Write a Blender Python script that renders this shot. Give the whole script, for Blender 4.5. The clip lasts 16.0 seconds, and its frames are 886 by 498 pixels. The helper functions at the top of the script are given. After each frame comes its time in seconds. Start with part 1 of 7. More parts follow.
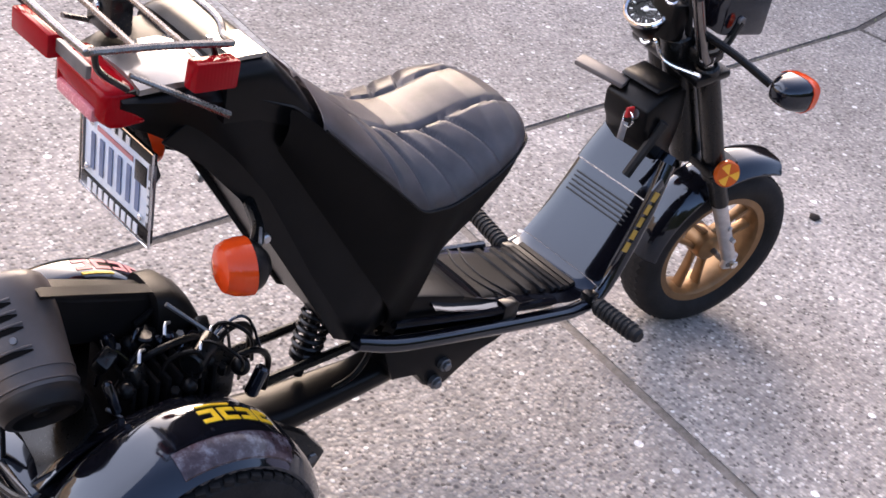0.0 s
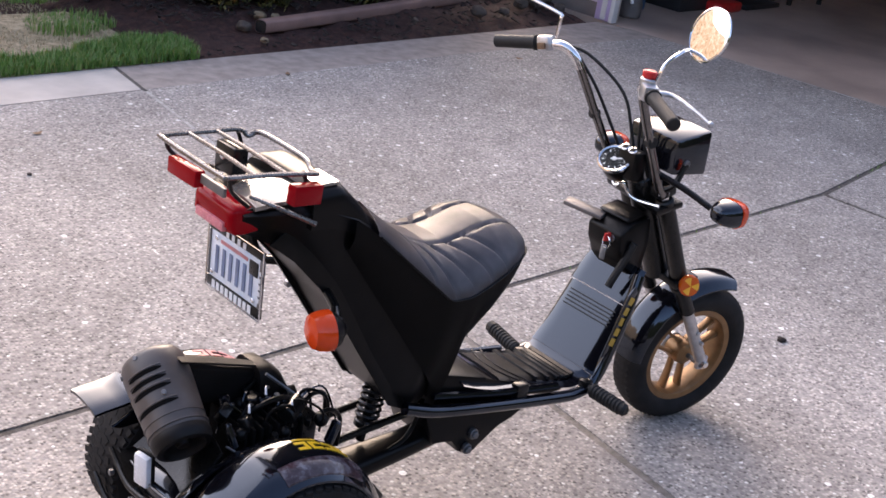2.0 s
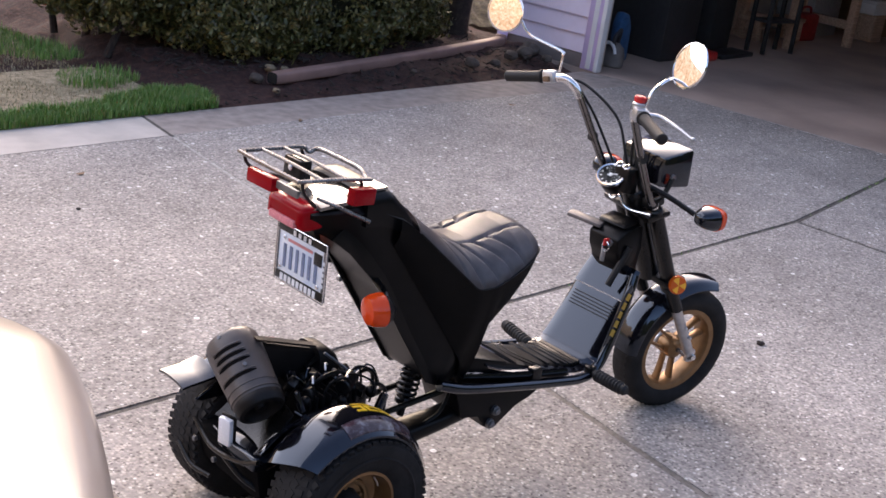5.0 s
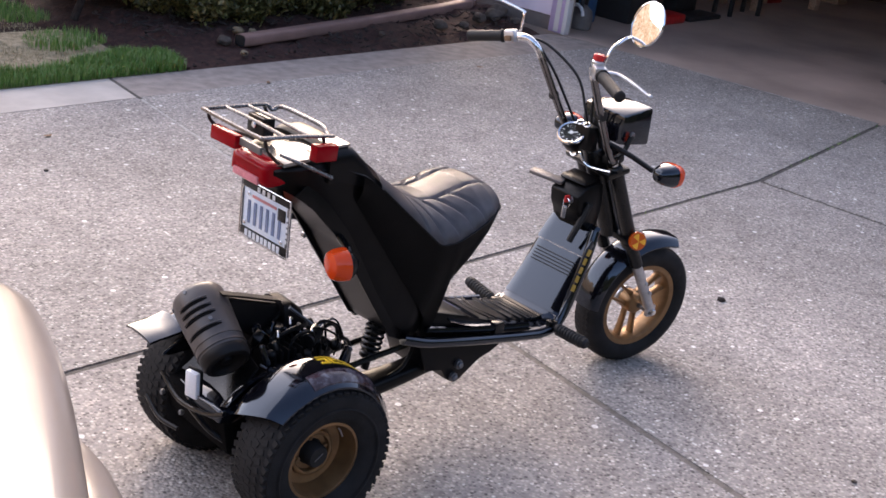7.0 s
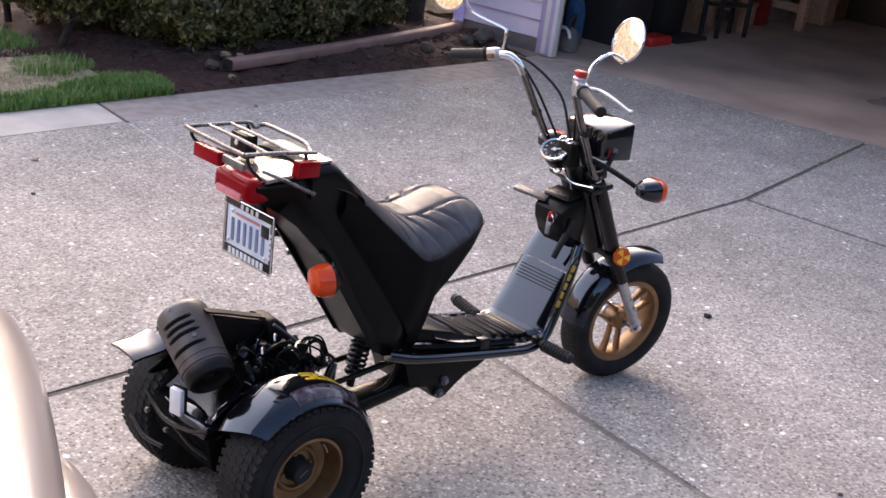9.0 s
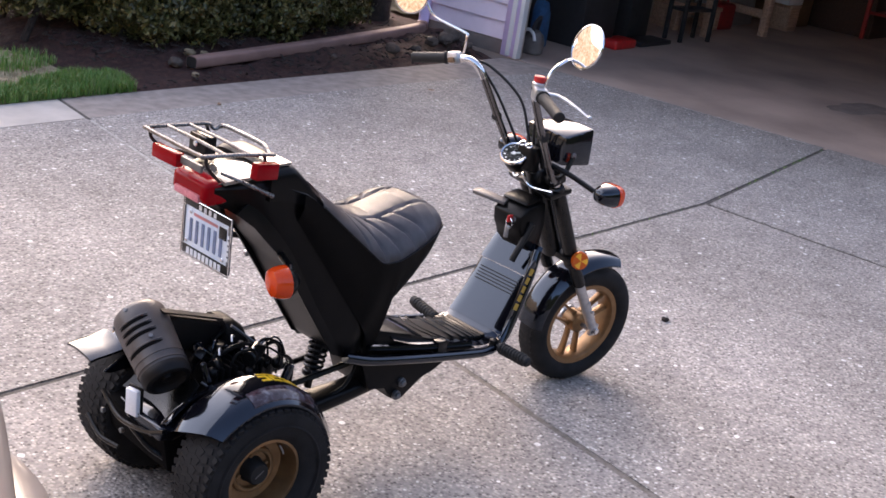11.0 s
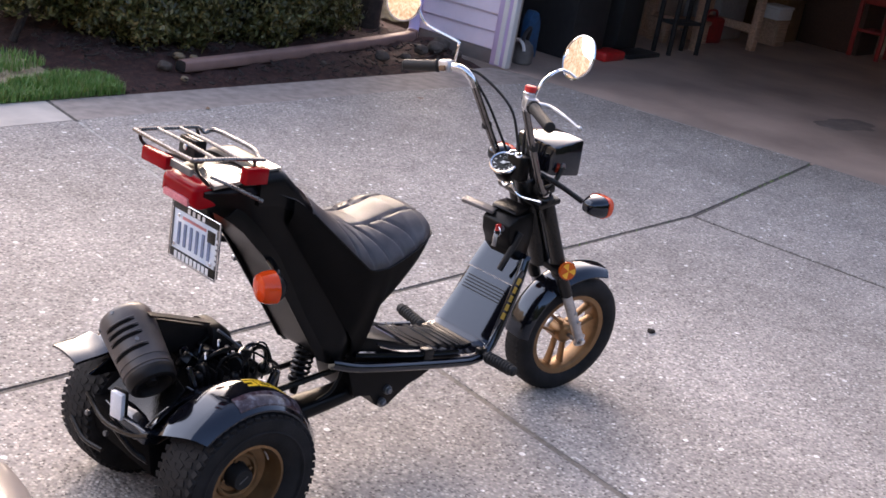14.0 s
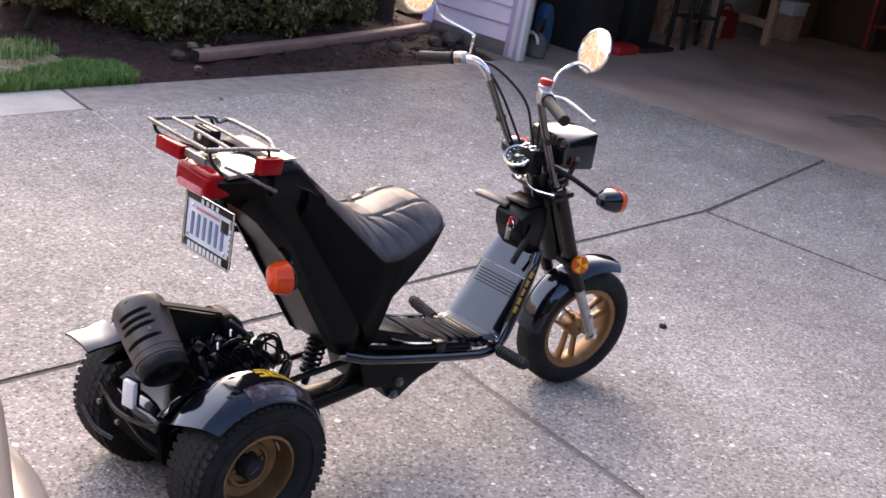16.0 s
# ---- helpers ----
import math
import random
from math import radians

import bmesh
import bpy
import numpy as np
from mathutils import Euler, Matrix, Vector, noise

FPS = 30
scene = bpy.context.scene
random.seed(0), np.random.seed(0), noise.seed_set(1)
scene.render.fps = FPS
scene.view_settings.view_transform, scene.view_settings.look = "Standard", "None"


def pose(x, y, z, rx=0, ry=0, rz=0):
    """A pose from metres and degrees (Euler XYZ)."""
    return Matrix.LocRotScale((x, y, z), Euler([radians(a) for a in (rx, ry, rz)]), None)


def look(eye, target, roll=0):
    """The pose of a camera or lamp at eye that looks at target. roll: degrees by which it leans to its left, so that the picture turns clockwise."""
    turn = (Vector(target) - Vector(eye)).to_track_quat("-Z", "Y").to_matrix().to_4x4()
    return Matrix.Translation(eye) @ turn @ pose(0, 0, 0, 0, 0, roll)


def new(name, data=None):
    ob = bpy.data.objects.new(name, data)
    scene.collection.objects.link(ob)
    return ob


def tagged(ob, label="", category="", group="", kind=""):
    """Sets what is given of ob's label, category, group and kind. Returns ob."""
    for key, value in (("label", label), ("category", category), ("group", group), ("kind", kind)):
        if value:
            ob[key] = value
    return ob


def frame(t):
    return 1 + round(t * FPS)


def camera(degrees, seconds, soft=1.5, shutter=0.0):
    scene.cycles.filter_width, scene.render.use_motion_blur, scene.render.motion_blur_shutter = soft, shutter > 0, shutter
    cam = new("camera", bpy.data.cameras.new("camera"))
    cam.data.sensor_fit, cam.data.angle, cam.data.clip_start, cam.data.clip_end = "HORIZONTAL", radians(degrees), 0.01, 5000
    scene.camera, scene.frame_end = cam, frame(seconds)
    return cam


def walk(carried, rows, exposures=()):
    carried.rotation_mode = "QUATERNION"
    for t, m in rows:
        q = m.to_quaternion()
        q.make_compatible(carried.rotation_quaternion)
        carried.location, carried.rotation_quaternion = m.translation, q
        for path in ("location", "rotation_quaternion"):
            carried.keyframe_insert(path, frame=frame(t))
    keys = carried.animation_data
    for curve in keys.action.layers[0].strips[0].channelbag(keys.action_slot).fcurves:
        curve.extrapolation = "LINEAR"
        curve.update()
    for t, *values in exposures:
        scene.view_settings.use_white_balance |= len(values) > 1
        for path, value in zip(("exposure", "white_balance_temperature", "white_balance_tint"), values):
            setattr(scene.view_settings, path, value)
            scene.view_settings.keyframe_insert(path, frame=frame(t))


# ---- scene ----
cam = camera(38.59, 16.0, soft=1.6)
# seconds, eye x y z, yaw, pitch, roll
PATH = [
    (0, -1.179, -1.296, 1.518, -46.43, -31.13, 13.11),
    (0.5, -1.321, -1.531, 1.585, -44.98, -25.65, 10.94),
    (1, -1.387, -1.596, 1.595, -44.64, -24.39, 11.16),
    (1.5, -1.512, -1.700, 1.598, -44.60, -23.68, 10.28),
    (2, -1.642, -1.819, 1.635, -43.09, -21.91, 9.27),
    (2.5, -1.692, -1.957, 1.609, -41.51, -21.63, 10.10),
    (3, -1.749, -2.027, 1.611, -40.48, -23.57, 7.27),
    (3.5, -1.938, -2.073, 1.664, -42.37, -21.36, 6.16),
    (3.7, -1.995, -2.100, 1.675, -42.96, -19.76, 5.82),
    (5.8, -2.064, -2.149, 1.658, -43.28, -20.16, 9.51),
    (6, -2.073, -2.168, 1.660, -43.51, -20.95, 9.50),
    (6.5, -2.065, -2.177, 1.670, -44.35, -20.89, 8.62),
    (7, -2.062, -2.189, 1.666, -44.97, -20.56, 8.65),
    (7.5, -2.062, -2.211, 1.690, -44.94, -19.51, 7.77),
    (8, -2.068, -2.206, 1.692, -44.48, -17.42, 8.57),
    (8.5, -2.065, -2.225, 1.669, -44.58, -17.58, 8.24),
    (9, -2.058, -2.220, 1.651, -45.15, -19.36, 8.18),
    (9.5, -2.057, -2.229, 1.658, -45.65, -19.85, 8.77),
    (12, -2.055, -2.241, 1.670, -47.11, -18.84, 9.32),
    (12.5, -2.055, -2.234, 1.669, -47.05, -18.68, 9.55),
    (13, -2.058, -2.238, 1.667, -47.29, -18.62, 10.05),
    (13.5, -2.061, -2.238, 1.667, -47.27, -18.64, 10.14),
    (14, -2.060, -2.234, 1.665, -47.42, -18.67, 10.47),
    (14.5, -2.064, -2.232, 1.666, -47.26, -18.72, 11.17),
    (15, -2.069, -2.234, 1.671, -47.17, -18.52, 11.38),
    (15.5, -2.063, -2.234, 1.669, -47.21, -18.57, 11.01),
    (16, -2.061, -2.226, 1.662, -47.00, -19.09, 10.96),
]
walk(cam, [(t, pose(x, y, z, 90 + pitch, 0, yaw) @ pose(0, 0, 0, 0, 0, roll)) for t, x, y, z, yaw, pitch, roll in PATH],
     [(0.0, 2.01, 6650, 19), (1.0, 1.68, 6650, 19), (3.0, 1.78, 6650, 19), (6.0, 1.62, 6650, 19), (8.0, 1.72, 6650, 19), (16.0, 1.80, 6650, 19)])

# ---- light: open shade under a pale evening sky ----
world = bpy.data.worlds.new("world")
scene.world = world
world.use_nodes = True
wn = world.node_tree.nodes
sky = wn.new("ShaderNodeTexSky")
sky.sky_type = "NISHITA"
sky.sun_disc = False
sky.sun_elevation, sky.sun_rotation = radians(27), radians(34)
sky.dust_density, sky.ozone_density, sky.air_density = 3.0, 0.2, 0.9
world.node_tree.links.new(sky.outputs[0], wn["Background"].inputs[0])
wn["Background"].inputs[1].default_value = 0.15
sun_data = bpy.data.lights.new("sun", "SUN")
sun_data.energy, sun_data.angle, sun_data.color = 0.60, radians(70), (0.98, 0.96, 0.97)
sun = new("sun", sun_data)
sun.matrix_world = look((-4.98, 7.38, 5.0), (0, 0, 0))

# ---- materials ----
def nodes_of(name):
    m = bpy.data.materials.new(name)
    m.use_nodes = True
    return m, m.node_tree.nodes, m.node_tree.links, m.node_tree.nodes["Principled BSDF"]


def surface(name, color, rough=0.5, metal=0.0, var=0.2, scale=25.0, bump=0.05, grain=250.0, coat=0.0, wear=0.15, other=None, spec=0.5):
    """A painted, moulded or raw surface: colour drifting at a large scale, grain at a small one, uneven gloss."""
    m, n, l, p = nodes_of(name)
    tex = n.new("ShaderNodeTexCoord")
    big, fine = n.new("ShaderNodeTexNoise"), n.new("ShaderNodeTexNoise")
    big.inputs["Scale"].default_value, big.inputs["Detail"].default_value = scale, 5
    fine.inputs["Scale"].default_value, fine.inputs["Detail"].default_value = grain, 3
    l.new(tex.outputs["Object"], big.inputs["Vector"])
    l.new(tex.outputs["Object"], fine.inputs["Vector"])
    ramp = n.new("ShaderNodeValToRGB")
    lo = [c * (1 - var) for c in color]
    hi = list(other) if other else [min(1, c * (1 + var)) for c in color]
    ramp.color_ramp.elements[0].color, ramp.color_ramp.elements[0].position = (*lo, 1), 0.3
    ramp.color_ramp.elements[1].color, ramp.color_ramp.elements[1].position = (*hi, 1), 0.7
    l.new(big.outputs["Fac"], ramp.inputs[0])
    l.new(ramp.outputs[0], p.inputs["Base Color"])
    gloss = n.new("ShaderNodeMapRange")
    gloss.inputs["To Min"].default_value, gloss.inputs["To Max"].default_value = max(0.02, rough - wear * rough), min(1, rough + wear)
    l.new(fine.outputs["Fac"], gloss.inputs["Value"])
    l.new(gloss.outputs[0], p.inputs["Roughness"])
    p.inputs["Metallic"].default_value = metal
    p.inputs["Specular IOR Level"].default_value = spec
    p.inputs["Coat Weight"].default_value = coat
    p.inputs["Coat Roughness"].default_value = 0.06
    if bump:
        b = n.new("ShaderNodeBump")
        b.inputs["Strength"].default_value, b.inputs["Distance"].default_value = bump, 0.002
        l.new(fine.outputs["Fac"], b.inputs["Height"])
        l.new(b.outputs[0], p.inputs["Normal"])
    return m


def lens(name, color, rough=0.12):
    """Ribbed coloured lamp plastic."""
    m, n, l, p = nodes_of(name)
    tex, wave, b = n.new("ShaderNodeTexCoord"), n.new("ShaderNodeTexWave"), n.new("ShaderNodeBump")
    wave.inputs["Scale"].default_value, wave.inputs["Distortion"].default_value = 60, 0.5
    l.new(tex.outputs["Object"], wave.inputs["Vector"])
    l.new(wave.outputs["Fac"], b.inputs["Height"])
    b.inputs["Strength"].default_value, b.inputs["Distance"].default_value = 0.08, 0.002
    l.new(b.outputs[0], p.inputs["Normal"])
    p.inputs["Base Color"].default_value = (*color, 1)
    p.inputs["Roughness"].default_value = rough
    p.inputs["Coat Weight"].default_value = 0.15
    p.inputs["Specular IOR Level"].default_value = 0.35
    return m


def aggregate(name, light=1.0, pebble=1.0):
    """Exposed-aggregate concrete: pebbles of grey, tan and a few white ones in a grey paste."""
    m, n, l, p = nodes_of(name)
    tex = n.new("ShaderNodeTexCoord")
    vor = n.new("ShaderNodeTexVoronoi")
    vor.inputs["Scale"].default_value = 105
    vor2 = n.new("ShaderNodeTexVoronoi")
    vor2.inputs["Scale"].default_value = 33
    stain, mid = n.new("ShaderNodeTexNoise"), n.new("ShaderNodeTexNoise")
    stain.inputs["Scale"].default_value, stain.inputs["Detail"].default_value = 0.9, 6
    mid.inputs["Scale"].default_value, mid.inputs["Detail"].default_value = 7, 5
    for t in (vor, vor2, stain, mid):
        l.new(tex.outputs["Object"], t.inputs["Vector"])
    sep = n.new("ShaderNodeSeparateColor")
    l.new(vor.outputs["Color"], sep.inputs[0])
    ramp = n.new("ShaderNodeValToRGB")
    e = ramp.color_ramp.elements
    e[0].position, e[0].color = 0.0, (0.095 * light, 0.082 * light, 0.075 * light, 1)
    e[1].position, e[1].color = 1.0, (0.72 * light, 0.70 * light, 0.66 * light, 1)
    for pos, c in ((0.22, (0.205, 0.187, 0.173)), (0.5, (0.33, 0.298, 0.272)), (0.75, (0.43, 0.382, 0.34)), (0.95, (0.51, 0.462, 0.415)), (0.985, (0.64, 0.62, 0.58))):
        x = e.new(pos)
        x.color = (*[v * light for v in c], 1)
    l.new(sep.outputs[0], ramp.inputs[0])
    paste = n.new("ShaderNodeMix")
    paste.data_type = "RGBA"
    paste.inputs["B"].default_value = (0.295 * light, 0.268 * light, 0.246 * light, 1)
    edge = n.new("ShaderNodeMapRange")
    edge.inputs["From Min"].default_value, edge.inputs["From Max"].default_value = 0.35, 0.7
    l.new(vor.outputs["Distance"], edge.inputs["Value"])
    l.new(edge.outputs[0], paste.inputs["Factor"])
    l.new(ramp.outputs[0], paste.inputs["A"])
    # a sparse set of larger pale stones
    sep2 = n.new("ShaderNodeSeparateColor")
    l.new(vor2.outputs["Color"], sep2.inputs[0])
    pale = n.new("ShaderNodeMath")
    pale.operation = "GREATER_THAN"
    pale.inputs[1].default_value = 0.982
    l.new(sep2.outputs[1], pale.inputs[0])
    near = n.new("ShaderNodeMath")
    near.operation = "LESS_THAN"
    near.inputs[1].default_value = 0.33
    l.new(vor2.outputs["Distance"], near.inputs[0])
    both = n.new("ShaderNodeMath")
    both.operation = "MULTIPLY"
    l.new(pale.outputs[0], both.inputs[0])
    l.new(near.outputs[0], both.inputs[1])
    white = n.new("ShaderNodeMix")
    white.data_type = "RGBA"
    white.inputs["B"].default_value = (0.74 * light, 0.72 * light, 0.69 * light, 1)
    scaled = n.new("ShaderNodeMath")
    scaled.operation = "MULTIPLY"
    scaled.inputs[1].default_value = pebble
    l.new(both.outputs[0], scaled.inputs[0])
    l.new(scaled.outputs[0], white.inputs["Factor"])
    l.new(paste.outputs["Result"], white.inputs["A"])
    # weathering
    wear = n.new("ShaderNodeMapRange")
    wear.inputs["From Min"].default_value, wear.inputs["From Max"].default_value = 0.3, 0.7
    wear.inputs["To Min"].default_value, wear.inputs["To Max"].default_value = 0.76, 1.16
    l.new(stain.outputs["Fac"], wear.inputs["Value"])
    wear2 = n.new("ShaderNodeMapRange")
    wear2.inputs["From Min"].default_value, wear2.inputs["From Max"].default_value = 0.3, 0.7
    wear2.inputs["To Min"].default_value, wear2.inputs["To Max"].default_value = 0.86, 1.12
    l.new(mid.outputs["Fac"], wear2.inputs["Value"])
    mul = n.new("ShaderNodeMath")
    mul.operation = "MULTIPLY"
    l.new(wear.outputs[0], mul.inputs[0])
    l.new(wear2.outputs[0], mul.inputs[1])
    clump = n.new("ShaderNodeTexNoise")
    clump.inputs["Scale"].default_value, clump.inputs["Detail"].default_value = 48, 3
    l.new(tex.outputs["Object"], clump.inputs["Vector"])
    wear3 = n.new("ShaderNodeMapRange")
    wear3.inputs["From Min"].default_value, wear3.inputs["From Max"].default_value = 0.3, 0.7
    wear3.inputs["To Min"].default_value, wear3.inputs["To Max"].default_value = 0.78, 1.22
    l.new(clump.outputs["Fac"], wear3.inputs["Value"])
    mul2 = n.new("ShaderNodeMath")
    mul2.operation = "MULTIPLY"
    l.new(mul.outputs[0], mul2.inputs[0])
    l.new(wear3.outputs[0], mul2.inputs[1])
    tint = n.new("ShaderNodeVectorMath")
    tint.operation = "SCALE"
    l.new(white.outputs["Result"], tint.inputs[0])
    l.new(mul2.outputs[0], tint.inputs["Scale"])
    l.new(tint.outputs[0], p.inputs["Base Color"])
    p.inputs["Roughness"].default_value = 0.76
    p.inputs["Specular IOR Level"].default_value = 0.4
    b = n.new("ShaderNodeBump")
    b.invert = True
    b.inputs["Strength"].default_value, b.inputs["Distance"].default_value = 0.75, 0.004
    l.new(vor.outputs["Distance"], b.inputs["Height"])
    l.new(b.outputs[0], p.inputs["Normal"])
    return m


def mottled(name, colors, scale, rough=0.9, bump=0.6, depth=0.01, detail=8):
    """Soil, bark, straw: several colours by noise, with relief."""
    m, n, l, p = nodes_of(name)
    tex, no, b = n.new("ShaderNodeTexCoord"), n.new("ShaderNodeTexNoise"), n.new("ShaderNodeBump")
    no.inputs["Scale"].default_value, no.inputs["Detail"].default_value, no.inputs["Roughness"].default_value = scale, detail, 0.7
    l.new(tex.outputs["Object"], no.inputs["Vector"])
    ramp = n.new("ShaderNodeValToRGB")
    e = ramp.color_ramp.elements
    e[0].position, e[1].position = 0.32, 0.68
    e[0].color, e[1].color = (*colors[0], 1), (*colors[-1], 1)
    for i, c in enumerate(colors[1:-1]):
        e.new(0.32 + 0.36 * (i + 1) / (len(colors) - 1)).color = (*c, 1)
    l.new(no.outputs["Fac"], ramp.inputs[0])
    l.new(ramp.outputs[0], p.inputs["Base Color"])
    l.new(no.outputs["Fac"], b.inputs["Height"])
    b.inputs["Strength"].default_value, b.inputs["Distance"].default_value = bump, depth
    l.new(b.outputs[0], p.inputs["Normal"])
    p.inputs["Roughness"].default_value = rough
    return m


def leafy(name, colors, rough=0.45):
    """Leaves and blades: each piece its own green."""
    m, n, l, p = nodes_of(name)
    geo, ramp = n.new("ShaderNodeNewGeometry"), n.new("ShaderNodeValToRGB")
    e = ramp.color_ramp.elements
    e[0].color, e[1].color = (*colors[0], 1), (*colors[-1], 1)
    for i, c in enumerate(colors[1:-1]):
        e.new((i + 1) / (len(colors) - 1)).color = (*c, 1)
    l.new(geo.outputs["Random Per Island"], ramp.inputs[0])
    l.new(ramp.outputs[0], p.inputs["Base Color"])
    p.inputs["Roughness"].default_value = rough
    p.inputs["Subsurface Weight"].default_value = 0.1
    return m


def wood(name, color, scale=6.0, rough=0.7):
    m, n, l, p = nodes_of(name)
    tex, mp, no, ramp, b = (n.new("ShaderNode" + k) for k in ("TexCoord", "Mapping", "TexNoise", "ValToRGB", "Bump"))
    mp.inputs["Scale"].default_value = (1, 14, 14)
    no.inputs["Scale"].default_value, no.inputs["Detail"].default_value = scale, 8
    l.new(tex.outputs["Object"], mp.inputs["Vector"])
    l.new(mp.outputs[0], no.inputs["Vector"])
    ramp.color_ramp.elements[0].position, ramp.color_ramp.elements[0].color = 0.3, (*[c * 0.55 for c in color], 1)
    ramp.color_ramp.elements[1].position, ramp.color_ramp.elements[1].color = 0.7, (*color, 1)
    l.new(no.outputs["Fac"], ramp.inputs[0])
    l.new(ramp.outputs[0], p.inputs["Base Color"])
    l.new(no.outputs["Fac"], b.inputs["Height"])
    b.inputs["Strength"].default_value, b.inputs["Distance"].default_value = 0.4, 0.003
    l.new(b.outputs[0], p.inputs["Normal"])
    p.inputs["Roughness"].default_value = rough
    return m


def mirror_glass(name):
    m, n, l, p = nodes_of(name)
    p.inputs["Base Color"].default_value = (0.85, 0.85, 0.85, 1)
    p.inputs["Metallic"].default_value, p.inputs["Roughness"].default_value = 1.0, 0.03
    return m


def clear_glass(name):
    m, n, l, p = nodes_of(name)
    p.inputs["Base Color"].default_value = (0.95, 0.97, 0.97, 1)
    p.inputs["Transmission Weight"].default_value, p.inputs["Roughness"].default_value, p.inputs["IOR"].default_value = 1.0, 0.02, 1.2
    return m


GLOSS = surface("gloss_black_paint", (0.004, 0.004, 0.006), 0.07, var=0.2, bump=0.0, coat=0.45, wear=0.05, spec=0.5)
# blue tint put on the reflections to imitate a bluer sky
GLOSS.node_tree.nodes["Principled BSDF"].inputs["Specular Tint"].default_value = (0.62, 0.78, 1.0, 1)
PLASTIC = surface("black_moulded_plastic", (0.004, 0.0038, 0.004), 0.26, bump=0.05, grain=500, spec=0.16)
SATIN = surface("satin_black_steel", (0.004, 0.004, 0.0042), 0.24, bump=0.03, coat=0.12, spec=0.3)
COVER = surface("weathered_grey_black_plastic", (0.078, 0.064, 0.058), 0.36, var=0.30, scale=14, bump=0.15, grain=600)
SHROUD = surface("dark_cowl_plastic", (0.008, 0.007, 0.007), 0.42, var=0.3, scale=14, bump=0.1, grain=500, spec=0.2)
# base paler than the black seat sides: sky sheen put into the colour
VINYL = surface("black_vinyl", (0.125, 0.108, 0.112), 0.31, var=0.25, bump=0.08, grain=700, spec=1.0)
ENGINE = surface("flat_black_metal", (0.005, 0.0045, 0.0045), 0.85, bump=0.3, grain=160, spec=0.06)
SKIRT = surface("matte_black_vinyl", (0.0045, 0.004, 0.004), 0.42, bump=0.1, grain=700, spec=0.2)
RUBBER = surface("black_rubber", (0.010, 0.0095, 0.0095), 0.6, bump=0.2, grain=300, spec=0.4)
TYRE = surface("tyre_rubber", (0.017, 0.016, 0.016), 0.72, var=0.35, scale=18, bump=0.3, grain=220, spec=0.2)
BRONZE = surface("bronze_wheel_paint", (0.245, 0.140, 0.064), 0.30, metal=0.6, var=0.18, scale=30, bump=0.05)
# chrome with dark reflections put into its base colour
DARKCHROME = surface("dark_chrome", (0.20, 0.19, 0.185), 0.14, metal=1.0, var=0.2, scale=30, bump=0.0, wear=0.1)
CHROME = surface("chrome", (0.75, 0.75, 0.76), 0.10, metal=1.0, var=0.05, bump=0.0, wear=0.1)
ALLOY = surface("cast_alloy", (0.55, 0.55, 0.56), 0.32, metal=0.9, var=0.12, scale=60, bump=0.08)
STEEL = surface("grey_steel", (0.17, 0.17, 0.175), 0.38, metal=0.8, var=0.2, bump=0.06)
RACKM = surface("worn_dark_chrome", (0.19, 0.175, 0.165), 0.22, metal=0.9, var=0.3, scale=40, bump=0.03)
AMBER = lens("amber_lens", (0.72, 0.062, 0.008))
REDLENS = lens("red_lens", (0.30, 0.003, 0.007))
REDLENS.node_tree.nodes["Principled BSDF"].inputs["Coat Weight"].default_value = 0.0
REDLENS.node_tree.nodes["Principled BSDF"].inputs["Specular IOR Level"].default_value = 0.12
REFL = lens("amber_reflector", (1.0, 0.48, 0.04), 0.2)
DARKAMBER = lens("dark_amber_reflector", (0.70, 0.11, 0.008), 0.2)
PINK = surface("pale_red_lens", (0.62, 0.20, 0.22), 0.2, bump=0.0)
WHITEP = surface("white_reflector", (0.80, 0.80, 0.82), 0.2, var=0.04, bump=0.0)
PLATEM = surface("pale_blue_white_plate", (0.62, 0.72, 0.86), 0.30, var=0.08, scale=20, bump=0.02, other=(0.84, 0.86, 0.88))
INKBLUE = surface("blue_paint", (0.15, 0.19, 0.30), 0.4, bump=0)
INKRED = surface("faded_red_paint", (0.55, 0.22, 0.22), 0.5, bump=0)
INKWHITE = surface("white_paint", (0.8, 0.8, 0.8), 0.4, var=0.05, bump=0)
# mottled greys and reds that imitate a reflection in the mudguard
REFLBAND = mottled("painted_reflection", [(0.02, 0.008, 0.010), (0.06, 0.038, 0.044), (0.20, 0.19, 0.21)], 45, rough=0.12, bump=0.1, depth=0.001)
YELLOW = surface("yellow_decal", (0.78, 0.47, 0.015), 0.3, var=0.08, bump=0)
GOLD = surface("gold_decal", (0.45, 0.27, 0.03), 0.35, var=0.1, bump=0)
DULLRED = surface("dull_red_paint", (0.26, 0.012, 0.012), 0.5, var=0.2, bump=0.05)
REDP = surface("red_plastic", (0.55, 0.02, 0.02), 0.35, bump=0)
# paler than the black tail around it: bright sky reflection painted in
TAIL = surface("reflection_paled_gloss", (0.16, 0.142, 0.125), 0.14, var=0.2, scale=12, bump=0.02, coat=1.0, spec=1.0)
MIRROR = mirror_glass("mirror_glass")
GLASS = clear_glass("clear_glass")
CARGLASS = surface("dark_car_glass", (0.012, 0.014, 0.015), 0.05, var=0.1, bump=0.0, coat=0.5, wear=0.02)
CREAM = surface("cream_car_paint", (0.295, 0.252, 0.222), 0.34, var=0.05, scale=4, bump=0.0, coat=0.4, wear=0.0)
LILAC = surface("lilac_house_paint", (0.80, 0.69, 0.78), 0.6, var=0.07, scale=5, bump=0.2, grain=120)
